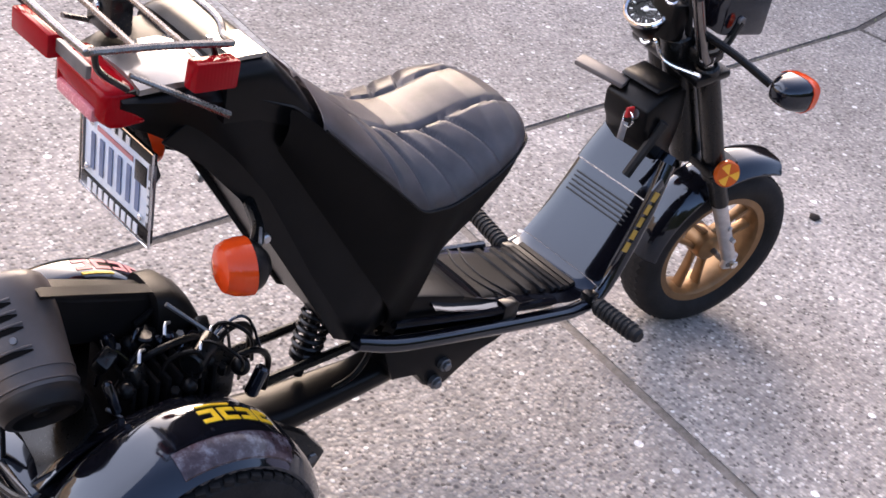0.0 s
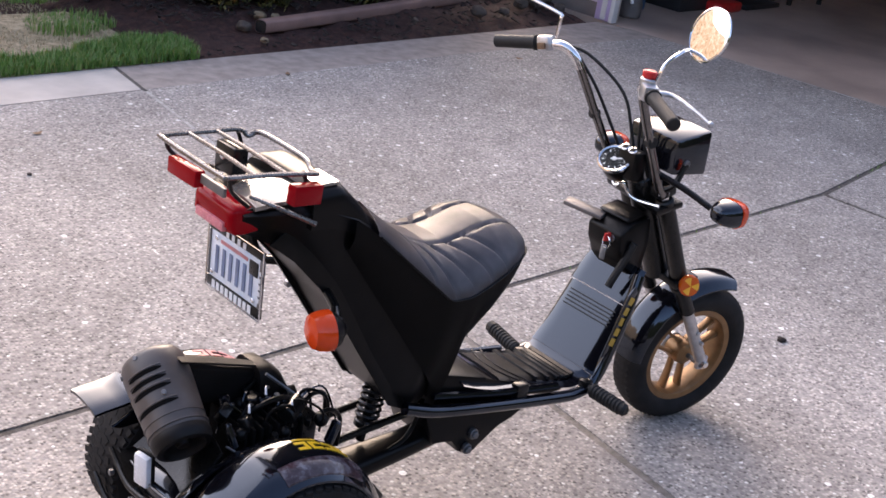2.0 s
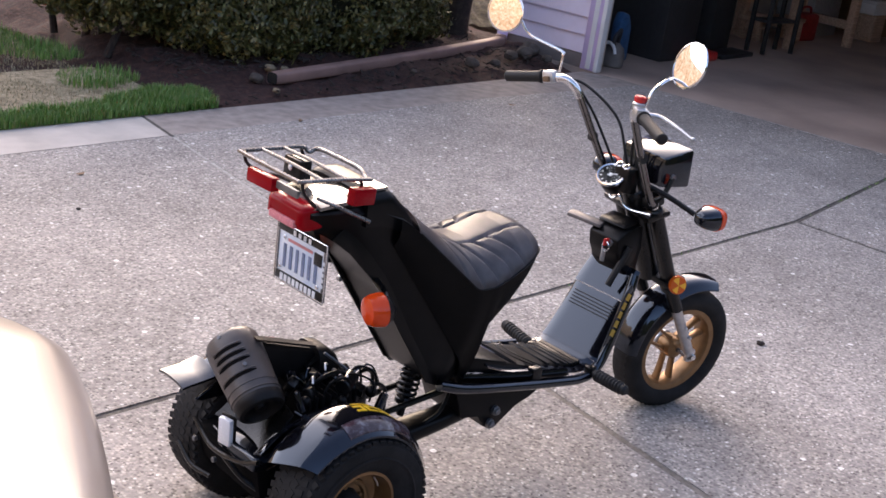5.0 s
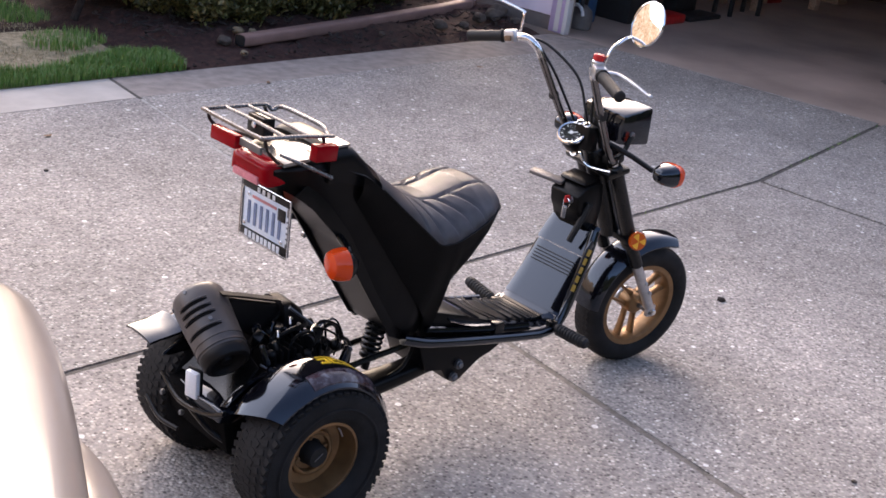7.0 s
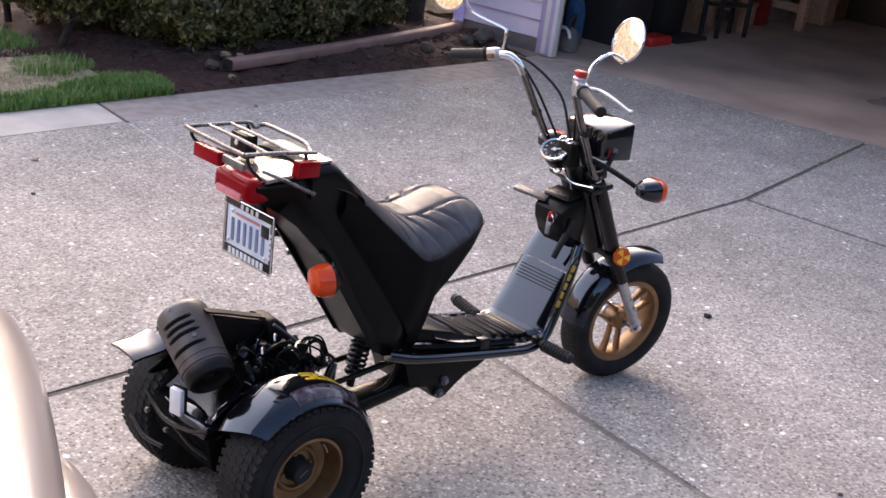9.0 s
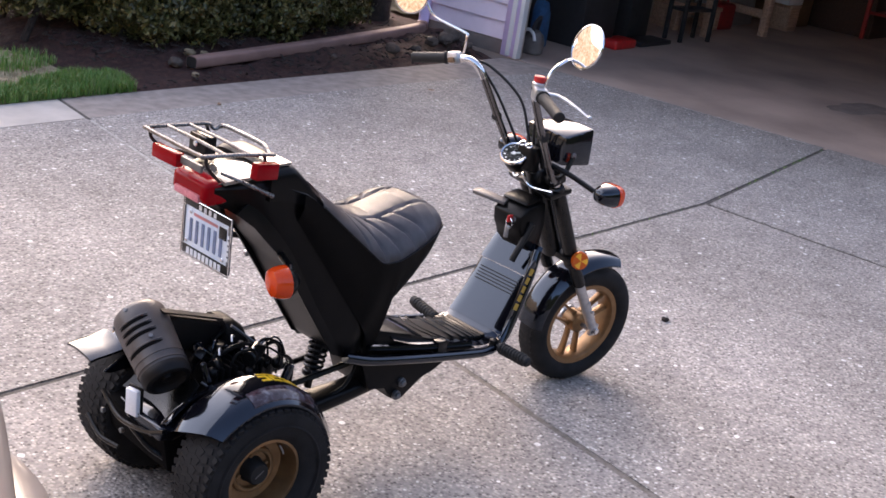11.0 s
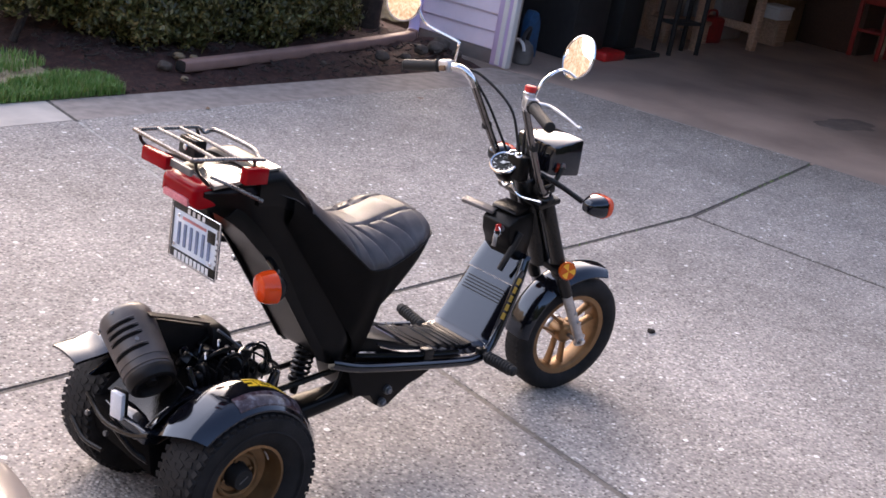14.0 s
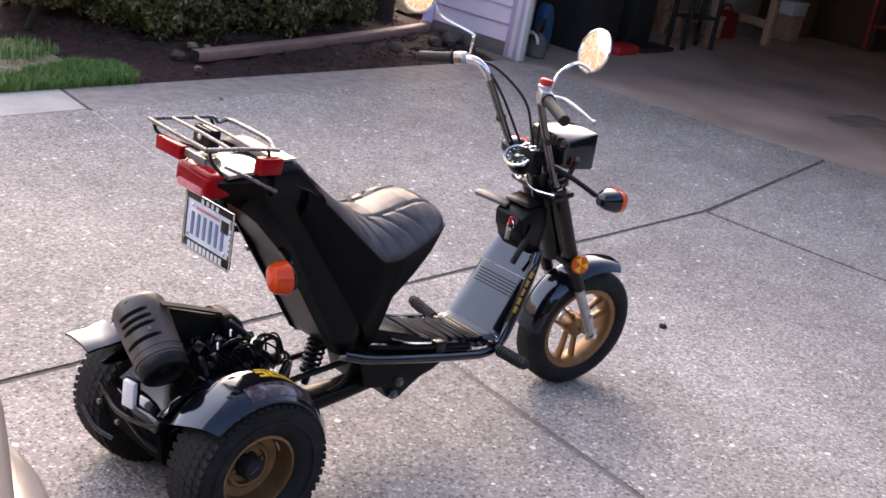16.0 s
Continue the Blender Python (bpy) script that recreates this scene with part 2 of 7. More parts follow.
LILACD = surface("deeper_lilac_trim", (0.58, 0.45, 0.66), 0.55, var=0.07, scale=5, bump=0.1, grain=120)
WHITEW = surface("white_trim_paint", (0.78, 0.77, 0.76), 0.5, var=0.05, scale=6, bump=0.1, grain=120)
DRIVE = aggregate("exposed_aggregate", 1.0)
STRIP = surface("worn_concrete_strip", (0.47, 0.42, 0.37), 0.8, var=0.16, scale=5, bump=0.3, grain=90)
STRIPGREY = surface("grey_worn_strip", (0.29, 0.245, 0.215), 0.85, var=0.22, scale=14, bump=0.3, grain=160)
FOOTING = surface("grey_brown_footing", (0.19, 0.155, 0.14), 0.85, var=0.2, scale=6, bump=0.3, grain=80)
SLAB = surface("garage_concrete", (0.41, 0.305, 0.25), 0.6, var=0.28, scale=1.4, bump=0.25, grain=60)
OILY = mottled("old_oil_stain", [(0.17, 0.135, 0.118), (0.22, 0.175, 0.155), (0.29, 0.232, 0.205)], 5)
SEAM = mottled("filled_seam", [(0.11, 0.095, 0.08), (0.19, 0.165, 0.14), (0.26, 0.23, 0.20)], 30)
PALESEAM = mottled("pale_seam", [(0.22, 0.205, 0.19), (0.38, 0.36, 0.335), (0.50, 0.48, 0.45)], 30)
JOINT = mottled("joint_dirt", [(0.040, 0.034, 0.029), (0.085, 0.074, 0.064), (0.16, 0.14, 0.12)], 30)
SOIL = mottled("bark_soil", [(0.018, 0.0065, 0.005), (0.044, 0.0165, 0.012), (0.090, 0.037, 0.027)], 26, depth=0.03)
BANK = mottled("rough_bank", [(0.016, 0.014, 0.007), (0.055, 0.046, 0.026), (0.12, 0.11, 0.05)], 12, depth=0.06)
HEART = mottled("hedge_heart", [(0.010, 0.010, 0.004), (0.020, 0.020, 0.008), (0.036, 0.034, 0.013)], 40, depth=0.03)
STRAW = mottled("dry_lawn", [(0.13, 0.10, 0.052), (0.30, 0.235, 0.14), (0.44, 0.35, 0.235)], 22, depth=0.02)
ROCK = mottled("garden_rock", [(0.045, 0.034, 0.027), (0.085, 0.066, 0.053), (0.14, 0.11, 0.09)], 14)
PALEROCK = mottled("pale_rock", [(0.12, 0.085, 0.05), (0.22, 0.165, 0.10), (0.32, 0.25, 0.17)], 14)
BARK = mottled("tree_bark", [(0.012, 0.008, 0.006), (0.028, 0.019, 0.015), (0.050, 0.036, 0.028)], 20)
GRASS = leafy("grass_blades", [(0.06, 0.14, 0.022), (0.10, 0.24, 0.035), (0.16, 0.30, 0.055), (0.28, 0.30, 0.12)])
DRYG = leafy("dry_blades", [(0.20, 0.17, 0.09), (0.33, 0.28, 0.17), (0.42, 0.36, 0.24)])
LEAF = leafy("hedge_leaves", [(0.034, 0.036, 0.010), (0.068, 0.070, 0.019), (0.115, 0.110, 0.030), (0.23, 0.185, 0.065)])
PALELEAF = leafy("pale_leaves", [(0.10, 0.12, 0.05), (0.20, 0.21, 0.12), (0.30, 0.29, 0.20)])
PIPE = surface("faded_pink_brown_pipe", (0.31, 0.185, 0.15), 0.55, var=0.16, scale=7, bump=0.12, grain=120)
PINE = wood("pale_pine", (0.60, 0.39, 0.27), 5)
VACGREY = surface("dull_grey_plastic", (0.15, 0.13, 0.12), 0.45, var=0.25, scale=14, bump=0.05)
DARKWOOD = wood("dark_wood", (0.07, 0.035, 0.025), 5)
CARD = surface("brown_cardboard", (0.20, 0.115, 0.06), 0.8, var=0.15, scale=8, bump=0.1)
GWALL = surface("garage_inner_wall", (0.52, 0.44, 0.38), 0.8, var=0.2, scale=2, bump=0.1)
BLUEP = surface("blue_plastic", (0.025, 0.09, 0.20), 0.4, bump=0.02)
BLACKBIN = surface("dark_bin_plastic", (0.02, 0.02, 0.022), 0.5)
GREYP = surface("grey_plastic", (0.30, 0.29, 0.29), 0.4, var=0.15, bump=0.03)
ROOFING = surface("roof_shingle", (0.10, 0.09, 0.085), 0.9, var=0.3, scale=9, bump=0.4, grain=80)
FARTREES = mottled("glowing_far_trees", [(0.40, 0.19, 0.09), (0.80, 0.52, 0.30), (0.98, 0.88, 0.66)], 2.6, bump=0)
# for an unseen row of trees added to hold back sky light
BLOCKTREES = mottled("sky_blocking_trees", [(0.010, 0.014, 0.006), (0.025, 0.034, 0.013), (0.055, 0.066, 0.026)], 2.0, depth=0.2)
# emission stands in for evening sun on the far trees
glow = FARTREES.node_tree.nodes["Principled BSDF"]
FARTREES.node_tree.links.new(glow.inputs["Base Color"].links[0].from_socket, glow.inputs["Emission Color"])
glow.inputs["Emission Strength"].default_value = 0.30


# ---- mesh helpers ----
def finish(name, bm, mat, smooth=35.0):
    me = bpy.data.meshes.new(name)
    bmesh.ops.recalc_face_normals(bm, faces=bm.faces)
    bm.to_mesh(me)
    bm.free()
    for m in mat if isinstance(mat, (list, tuple)) else (mat,):
        me.materials.append(m)
    if smooth:
        me.shade_smooth()
        me.set_sharp_from_angle(angle=radians(smooth))
    return me


def part(name, bm, mat, parent, label="", smooth=35.0):
    ob = new(name, finish(name, bm, mat, smooth))
    ob.parent = parent
    ob.matrix_parent_inverse = parent.matrix_basis.inverted()
    return tagged(ob, label)


def thing(name, label, category, at=(0, 0, 0), group=""):
    ob = new(name)
    ob.empty_display_size = 0.2
    ob.matrix_basis = Matrix.Translation(at)
    return tagged(ob, label, category, group)


def solid(name, bm, mat, label="", category="", kind="", group="", smooth=35.0):
    return tagged(new(name, finish(name, bm, mat, smooth)), label, category, group, kind)


def box(bm, x0, x1, y0, y1, z0, z1, bev=0.0, m=None, seg=2):
    """A box, its edges rounded by bev, moved by m."""
    mat = Matrix.Translation(((x0 + x1) / 2, (y0 + y1) / 2, (z0 + z1) / 2)) @ Matrix.Diagonal((abs(x1 - x0), abs(y1 - y0), abs(z1 - z0), 1))
    tmp = bmesh.new()
    bmesh.ops.create_cube(tmp, size=1, matrix=mat)
    if bev:
        bmesh.ops.bevel(tmp, geom=tmp.edges[:], offset=bev, segments=seg, profile=0.5, affect="EDGES")
    add(bm, tmp, m)
    return bm


def add(bm, tmp, m=None, index=None):
    """Moves the content of tmp into bm."""
    if m is not None:
        bmesh.ops.transform(tmp, matrix=m, verts=tmp.verts)
    if index is not None:
        for f in tmp.faces:
            f.material_index = index
    me = bpy.data.meshes.new("tmp")
    tmp.to_mesh(me)
    tmp.free()
    bm.from_mesh(me)
    bpy.data.meshes.remove(me)


def B():
    return bmesh.new()


def ring_loft(bm, rings, closed=True, caps=True, loop=False):
    """Skins rings of equally many points; closed: each ring closes on itself; loop: the last joins the first."""
    vs = [[bm.verts.new(p) for p in r] for r in rings]
    n = len(vs[0])
    pairs = list(zip(vs, vs[1:])) + ([(vs[-1], vs[0])] if loop else [])
    for a, b in pairs:
        for i in range(n if closed else n - 1):
            j = (i + 1) % n
            bm.faces.new((a[i], a[j], b[j], b[i]))
    if caps and closed and not loop:
        bm.faces.new(list(reversed(vs[0])))
        bm.faces.new(vs[-1])
    return bm


def smooth_path(pts, steps=6):
    """A Catmull-Rom line through the points."""
    p = [Vector(q) for q in pts]
    if len(p) < 3:
        return p
    p = [2 * p[0] - p[1]] + p + [2 * p[-1] - p[-2]]
    out = []
    for i in range(1, len(p) - 2):
        for k in range(steps):
            t = k / steps
            a, b, c, d = p[i - 1], p[i], p[i + 1], p[i + 2]
            out.append(0.5 * (2 * b + (c - a) * t + (2 * a - 5 * b + 4 * c - d) * t * t + (3 * b - a - 3 * c + d) * t ** 3))
    out.append(p[-2])
    return out


def tube(bm, pts, r, seg=10, steps=6, curved=True, m=None, loop=False):
    """A round bar along the points; r: one radius or one for each end."""
    line = smooth_path(pts, steps) if curved and not loop else [Vector(q) for q in pts]
    n = len(line)
    rings, up = [], None
    for i, q in enumerate(line):
        a, b = line[(i - 1) % n if loop else max(i - 1, 0)], line[(i + 1) % n if loop else min(i + 1, n - 1)]
        d = (b - a).normalized()
        if up is None:
            up = d.orthogonal().normalized()
        up = (up - d * up.dot(d)).normalized()
        side = d.cross(up)
        rad = r if not isinstance(r, (tuple, list)) else r[0] + (r[1] - r[0]) * i / max(1, n - 1)
        rings.append([q + rad * (math.cos(t) * up + math.sin(t) * side) for t in (2 * math.pi * k / seg for k in range(seg))])
    tmp = B()
    ring_loft(tmp, rings, loop=loop)
    add(bm, tmp, m)
    return bm


def lathe(bm, profile, seg=48, m=None, caps=True):
    """Turns (radius, height) points round the y axis; the profile may end on the axis."""
    tmp = B()
    rings = [[(max(r, 1e-5) * math.cos(t), h, max(r, 1e-5) * math.sin(t)) for t in (2 * math.pi * k / seg for k in range(seg))] for r, h in profile]
    ring_loft(tmp, rings, caps=caps)
    bmesh.ops.remove_doubles(tmp, verts=tmp.verts, dist=1e-4)
    add(bm, tmp, m)
    return bm


def disc_at(p, normal):
    """The pose that turns the y axis along normal, at p."""
    q = Vector(normal).to_track_quat("Y", "Z")
    return Matrix.Translation(p) @ q.to_matrix().to_4x4()


def rod(bm, p, q, r, seg=12, bev=0.0):
    """A straight cylinder from p to q, with softened ends."""
    p, q = Vector(p), Vector(q)
    h = (q - p).length
    b = min(bev, h * 0.4, r * 0.8)
    prof = [(0, 0), (r - b, 0), (r, b), (r, h - b), (r - b, h), (0, h)] if b else [(0, 0), (r, 0), (r, h), (0, h)]
    return lathe(bm, prof, seg, disc_at(p, q - p))


def slab(bm, poly, y0, y1, bev=0.004, m=None):
    """A side profile of (x, z) points, as thick as y0 to y1, its rim rounded."""
    tmp = B()
    ring_loft(tmp, [[(x, y, z) for x, z in poly] for y in (y0, y1)])
    if bev:
        bmesh.ops.bevel(tmp, geom=tmp.edges[:], offset=bev, segments=2, profile=0.5, affect="EDGES", clamp_overlap=True)
    add(bm, tmp, m)
    return bm


def ball(bm, p, r, m=None, squash=(1, 1, 1), seg=20):
    tmp = B()
    bmesh.ops.create_uvsphere(tmp, u_segments=seg, v_segments=seg // 2, radius=r)
    bmesh.ops.transform(tmp, matrix=Matrix.Translation(p) @ (m or Matrix()) @ Matrix.Diagonal((*squash, 1)), verts=tmp.verts)
    add(bm, tmp)
    return bm


def lerp_rows(rows, x):
    """Straight between rows of (x, a, b, ...)."""
    return [float(np.interp(x, [r[0] for r in rows], [r[k] for r in rows])) for k in range(1, len(rows[0]))]


# ---- the scooter ----
# x runs to its front wheel, y to its left, z up
scooter = thing("motor_scooter", "black three-wheeled motor scooter with bronze wheels, parked on concrete", "scooter", (0.3, 0, 0))
REAR, FRONT = Vector((-0.45, 0.245, 0.193)), Vector((1.184, 0, 0.219))
STEER = -9.0
RAKE = Vector((-0.55, 0, 1)).normalized()
turned = Matrix.Translation(FRONT) @ Matrix.Rotation(radians(STEER), 4, RAKE) @ Matrix.Translation(-FRONT)
BARS = Matrix.Translation((0.80, 0, 0)) @ pose(0, 0, 0, 0, 0, STEER) @ Matrix.Translation((-0.80, 0, 0))


def steer(bm, m=None):
    bmesh.ops.transform(bm, matrix=turned if m is None else m, verts=bm.verts)
    return bm


def tread(bm, r, width, rows, count, h, m):
    """Blocks of tread round a tyre."""
    for k in range(rows):
        y = (k + 0.5) / rows * width - width / 2
        drop = 0.010 * (abs(2 * y / width)) ** 2.5
        for i in range(count):
            a = 2 * math.pi * (i + 0.5 * (k % 2)) / count
            w, l = width / rows * 0.40, math.pi * r / count * 0.62
            tmp = B()
            bmesh.ops.create_cube(tmp, size=1, matrix=Matrix.Rotation(a, 4, "Y") @ Matrix.Translation((r - drop, y, 0)) @ pose(0, 0, 0, 18 if k % 2 else -18) @ Matrix.Diagonal((h * 2, 2 * w, 2 * l, 1)))
            bmesh.ops.transform(tmp, matrix=m, verts=tmp.verts)
            add(bm, tmp)


def rear_wheel(side):
    """A small fat wheel; its dished face looks outwards (side: -1 right, 1 left)."""
    c = Vector((REAR.x + 0.018, side * (REAR.y if side < 0 else 0.174), REAR.z))
    m = Matrix.Translation(c) @ Matrix.Diagonal((1, side, 1, 1))
    bm = B()
    lathe(bm, [(0.080, -0.045), (0.108, -0.048), (0.106, 0.038), (0.102, 0.046), (0.095, 0.047), (0.092, 0.040), (0.090, 0.018), (0.084, -0.002), (0.074, -0.006), (0.046, -0.006),
               (0.036, -0.006), (0.0, -0.006)], 56, m)
    rim = part("rear_wheel", bm, BRONZE, scooter, "bronze-painted dished steel wheel")
    bm = B()
    lathe(bm, [(0.106, -0.050), (0.125, -0.062), (0.155, -0.068), (0.176, -0.064), (0.187, -0.048), (0.191, -0.02), (0.192, 0), (0.191, 0.02), (0.187, 0.048), (0.176, 0.064), (0.155, 0.068),
               (0.126, 0.063), (0.109, 0.054), (0.101, 0.045)], 72, m, caps=False)
    lathe(bm, [(0.142, 0.0685), (0.146, 0.0705), (0.150, 0.0690)], 72, m, caps=False)
    tread(bm, 0.1885, 0.130, 6, 52, 0.0042, m)
    part("tyre", bm, TYRE, rim, "black rubber tyre with block tread")
    bm = B()
    lathe(bm, [(0.034, -0.006), (0.031, 0.000), (0.029, 0.022), (0.025, 0.027), (0.0, 0.027)], 32, m)
    hub = part("hub_cap", bm, RUBBER, rim, "black round hub cap")
    bm = B()
    box(bm, -0.014, 0.014, 0.0265, 0.0282, -0.0016, 0.0016, 0.0, m @ pose(0, 0, 0, 0, -35))
    part("hub_slot", bm, STEEL, rim)
    bm = B()
    lathe(bm, [(0.046, -0.006), (0.049, 0.004), (0.054, 0.006), (0.059, 0.004), (0.062, -0.006)], 48, m, caps=False)
    part("hub_ring", bm, BRONZE, rim, "raised bronze ring round the hub")
    for i in range(4):
        a = radians(90 * i + 12)
        q = c + Vector((0.040 * math.cos(a), side * -0.008, 0.040 * math.sin(a)))
        bm = B()
        rod(bm, q, q + Vector((0, side * 0.010, 0)), 0.0055, 6, 0.001)
        part("wheel_nut", bm, BRONZE, rim)
    for i in range(2):
        a = radians(20 + 180 * i)
        bm = B()
        tube(bm, [c + Vector((0.084 * math.cos(a + t), side * 0.012, 0.084 * math.sin(a + t))) for t in (0, 0.12, 0.24, 0.36)], 0.0022, 6)
        part("balance_weight", bm, ALLOY, rim)


rear_wheel(-1)
rear_wheel(1)


def front_wheel():
    m = Matrix.Translation(FRONT)
    bm = B()
    lathe(bm, [(0.135, -0.034), (0.151, -0.036), (0.155, -0.028), (0.152, -0.022), (0.140, -0.018), (0.138, 0), (0.140, 0.018), (0.152, 0.022), (0.155, 0.028), (0.151, 0.036), (0.135, 0.034), (0.130, 0.026), (0.128, 0), (0.130, -0.026), (0.135, -0.034)], 64, m, caps=False)
    lathe(bm, [(0, -0.034), (0.020, -0.034), (0.026, -0.030), (0.034, -0.026), (0.037, -0.014), (0.037, 0.014), (0.034, 0.026), (0.026, 0.030), (0.020, 0.034), (0, 0.034)], 32, m)
    rim = part("front_wheel", steer(bm), BRONZE, scooter, "bronze cast wheel with paired spokes")
    for i in range(3):
        a = 2 * math.pi * i / 3 + 0.55
        ra, ta = Vector((math.cos(a), 0, math.sin(a))), Vector((-math.sin(a), 0, math.cos(a)))
        for side in (-1, 1):
            rings = []
            for k in range(6):
                u = k / 5
                w, h = 0.0050 + 0.003 * abs(2 * u - 1) ** 3, 0.010 + 0.004 * u
                ce = FRONT + ra * (0.024 + 0.111 * u) + ta * side * (0.022 + 0.010 * u * u)
                rings.append([ce + ta * (w * p) + Vector((0, h * q, 0)) for p, q in ((-1, -0.6), (-0.5, -1), (0.5, -1), (1, -0.6), (1, 0.6), (0.5, 1), (-0.5, 1), (-1, 0.6))])
            part("spoke", steer(ring_loft(B(), rings)), BRONZE, rim)
    bm = B()
    lathe(bm, [(0.149, -0.034), (0.160, -0.043), (0.176, -0.049), (0.198, -0.046), (0.212, -0.034), (0.218, -0.016), (0.219, 0), (0.218, 0.016), (0.212, 0.034), (0.198, 0.046), (0.176, 0.049), (0.160, 0.043), (0.149, 0.034)], 80, m, caps=False)
    for y in (-0.022, -0.0075, 0.0075, 0.022):
        for i in range(60):
            a = 2 * math.pi * (i + (0.5 if y > 0 else 0)) / 60
            tmp = B()
            bmesh.ops.create_cube(tmp, size=1, matrix=m @ Matrix.Rotation(a, 4, "Y") @ Matrix.Translation((0.2165 - 18 * y * y * 0.35, y, 0)) @ pose(0, 0, 0, 30 if y > 0 else -30) @ Matrix.Diagonal((0.006, 0.011, 0.015, 1)))
            add(bm, tmp)
    part("tyre", steer(bm), TYRE, rim, "black rubber front tyre")
    bm = B()
    rod(bm, FRONT - Vector((0, 0.088, 0)), FRONT + Vector((0, 0.088, 0)), 0.0075, 12, 0.001)
    part("axle", steer(bm), STEEL, rim)
    bm = B()
    rod(bm, FRONT + Vector((0.0, 0.03, 0)), FRONT + Vector((0, 0.046, 0)), 0.036, 28, 0.004)
    part("brake_drum", steer(bm), ALLOY, rim)


front_wheel()


def arc_shell(c, radii, a0, a1, y0, y1, edge, thick=0.004, steps=22, skew=0.0):
    """A mudguard: a rounded shell about an axle at c, from a0 to a1 degrees (0 is ahead, 90 up)."""
    bm = B()
    rings = []
    for k in range(steps + 1):
        u = k / steps
        r = radii(u) if callable(radii) else radii
        prof, dirs = [], []
        for j in range(9):
            v = j / 8
            y = y0 + (y1 - y0) * v
            e = abs(2 * v - 1) ** 4
            prof.append((y, r - edge * e))
            a = radians(a0 + (a1 - a0) * u + skew * (v - 0.4) * u ** 3)
            dirs.append(Vector((math.cos(a), 0, math.sin(a))))
        outer = [c + d * rr + Vector((0, y, 0)) for (y, rr), d in zip(prof, dirs)]
        inner = [c + d * (rr - thick) + Vector((0, y, 0)) for (y, rr), d in reversed(list(zip(prof, dirs)))]
        rings.append(outer + inner)
    return ring_loft(bm, rings)


# front mudguard, fork and steering head
guard = arc_shell(FRONT, lambda u: 0.244 + 0.026 * (1 - u) ** 4, 67, 178, -0.054, 0.054, 0.026)
part("front_fender", steer(guard), GLOSS, scooter, "gloss black front mudguard")
for s in (-1, 1):
    y = s * 0.074
    top, low, end = Vector((0.842, y, 0.762)), Vector((1.002, y, 0.496)), FRONT + Vector((0.006, s * 0.078, 0.006))
    bm = B()
    rod(bm, top, low, 0.024, 20, 0.004)
    rod(bm, low + (top - low) * 0.02, low - (top - low) * 0.06, 0.029, 20, 0.005)
    rod(bm, low, low.lerp(end, 0.34), 0.021, 20, 0.003)
    leg = part("fork_leg", steer(bm), SATIN, scooter)
    bm = B()
    rod(bm, low.lerp(end, 0.3), end + (low - end) * 0.05, 0.0175, 16, 0.003)
    box(bm, -0.018, 0.018, -0.008, 0.008, -0.022, 0.022, 0.005, Matrix.Translation(end))
    part("fork_slider", steer(bm), ALLOY, leg, "grey alloy fork slider")
    bm = B()
    rod(bm, end + Vector((0, s * 0.005, 0)), end + Vector((0, s * 0.020, 0)), 0.011, 6, 0.001)
    part("axle_nut", steer(bm), CHROME, leg)
    for k, (a, l) in enumerate(((0.0, 0.016), (-0.05, 0.010))):
        bm = B()
        q = end + (low - end) * (0.30 + 0.12 * k)
        rod(bm, q + Vector((0.004, s * 0.012, 0)), q + Vector((0.004, s * (0.012 + l), 0)), 0.006, 6, 0.001)
        part("clamp_bolt", steer(bm), ALLOY, leg)
    # round amber reflector with darker wedges
    c = Vector((0.978, s * 0.104, 0.506))
    bm = B()
    lathe(bm, [(0, 0), (0.030, 0), (0.030, 0.006), (0.027, 0.010), (0, 0.011)], 28, disc_at(c, (-0.42, s * 0.90, 0.12)))
    ref = part("reflector", steer(bm, Matrix()), DARKAMBER, scooter, "round amber side reflector")
    fm = disc_at(c, (-0.42, s * 0.90, 0.12))
    for k in range(3):
        a0 = radians(35 + 120 * k)
        tmp = B()
        pts = [(0, 0.0118, 0)] + [(0.025 * math.cos(a0 + t), 0.0112, 0.025 * math.sin(a0 + t)) for t in (0, 0.3, 0.6, 0.9)]
        ring_loft(tmp, [[(x, y - 0.001, z) for x, y, z in pts], [(x, y + 0.0008, z) for x, y, z in pts]])
        bmesh.ops.transform(tmp, matrix=fm, verts=tmp.verts)
        part("reflector_wedge", tmp, REFL, ref)
bm = B()
rod(bm, (0.800, 0, 0.80), (0.975, 0, 0.50), 0.034, 24, 0.004)
part("steering_tube", bm, SATIN, scooter)
bm = B()
slab(bm, [(0.80, 0.738), (0.89, 0.762), (0.895, 0.744), (0.81, 0.720)], -0.098, 0.098, 0.006)
part("fork_yoke", steer(bm), SATIN, scooter)
bm = B()
slab(bm, [(0.955, 0.515), (1.035, 0.535), (1.040, 0.515), (0.960, 0.492)], -0.100, 0.100, 0.006)
part("lower_yoke", steer(bm), SATIN, scooter)
for s in (-1, 1):
    bm = B()
    rod(bm, (0.845, s * 0.074, 0.75), (0.840, s * 0.074, 0.785), 0.013, 6, 0.002)
    part("yoke_bolt", steer(bm), CHROME, scooter)
bm = B()
tube(bm, [(0.775, 0.045, 0.800), (0.760, 0.035, 0.765), (0.758, 0.02, 0.755), (0.765, 0.0, 0.770), (0.772, -0.015, 0.750), (0.782, -0.04, 0.742), (0.80, -0.10, 0.752)], 0.0045, 8)
part("chrome_stay", steer(bm), CHROME, scooter, "bent chrome stay")

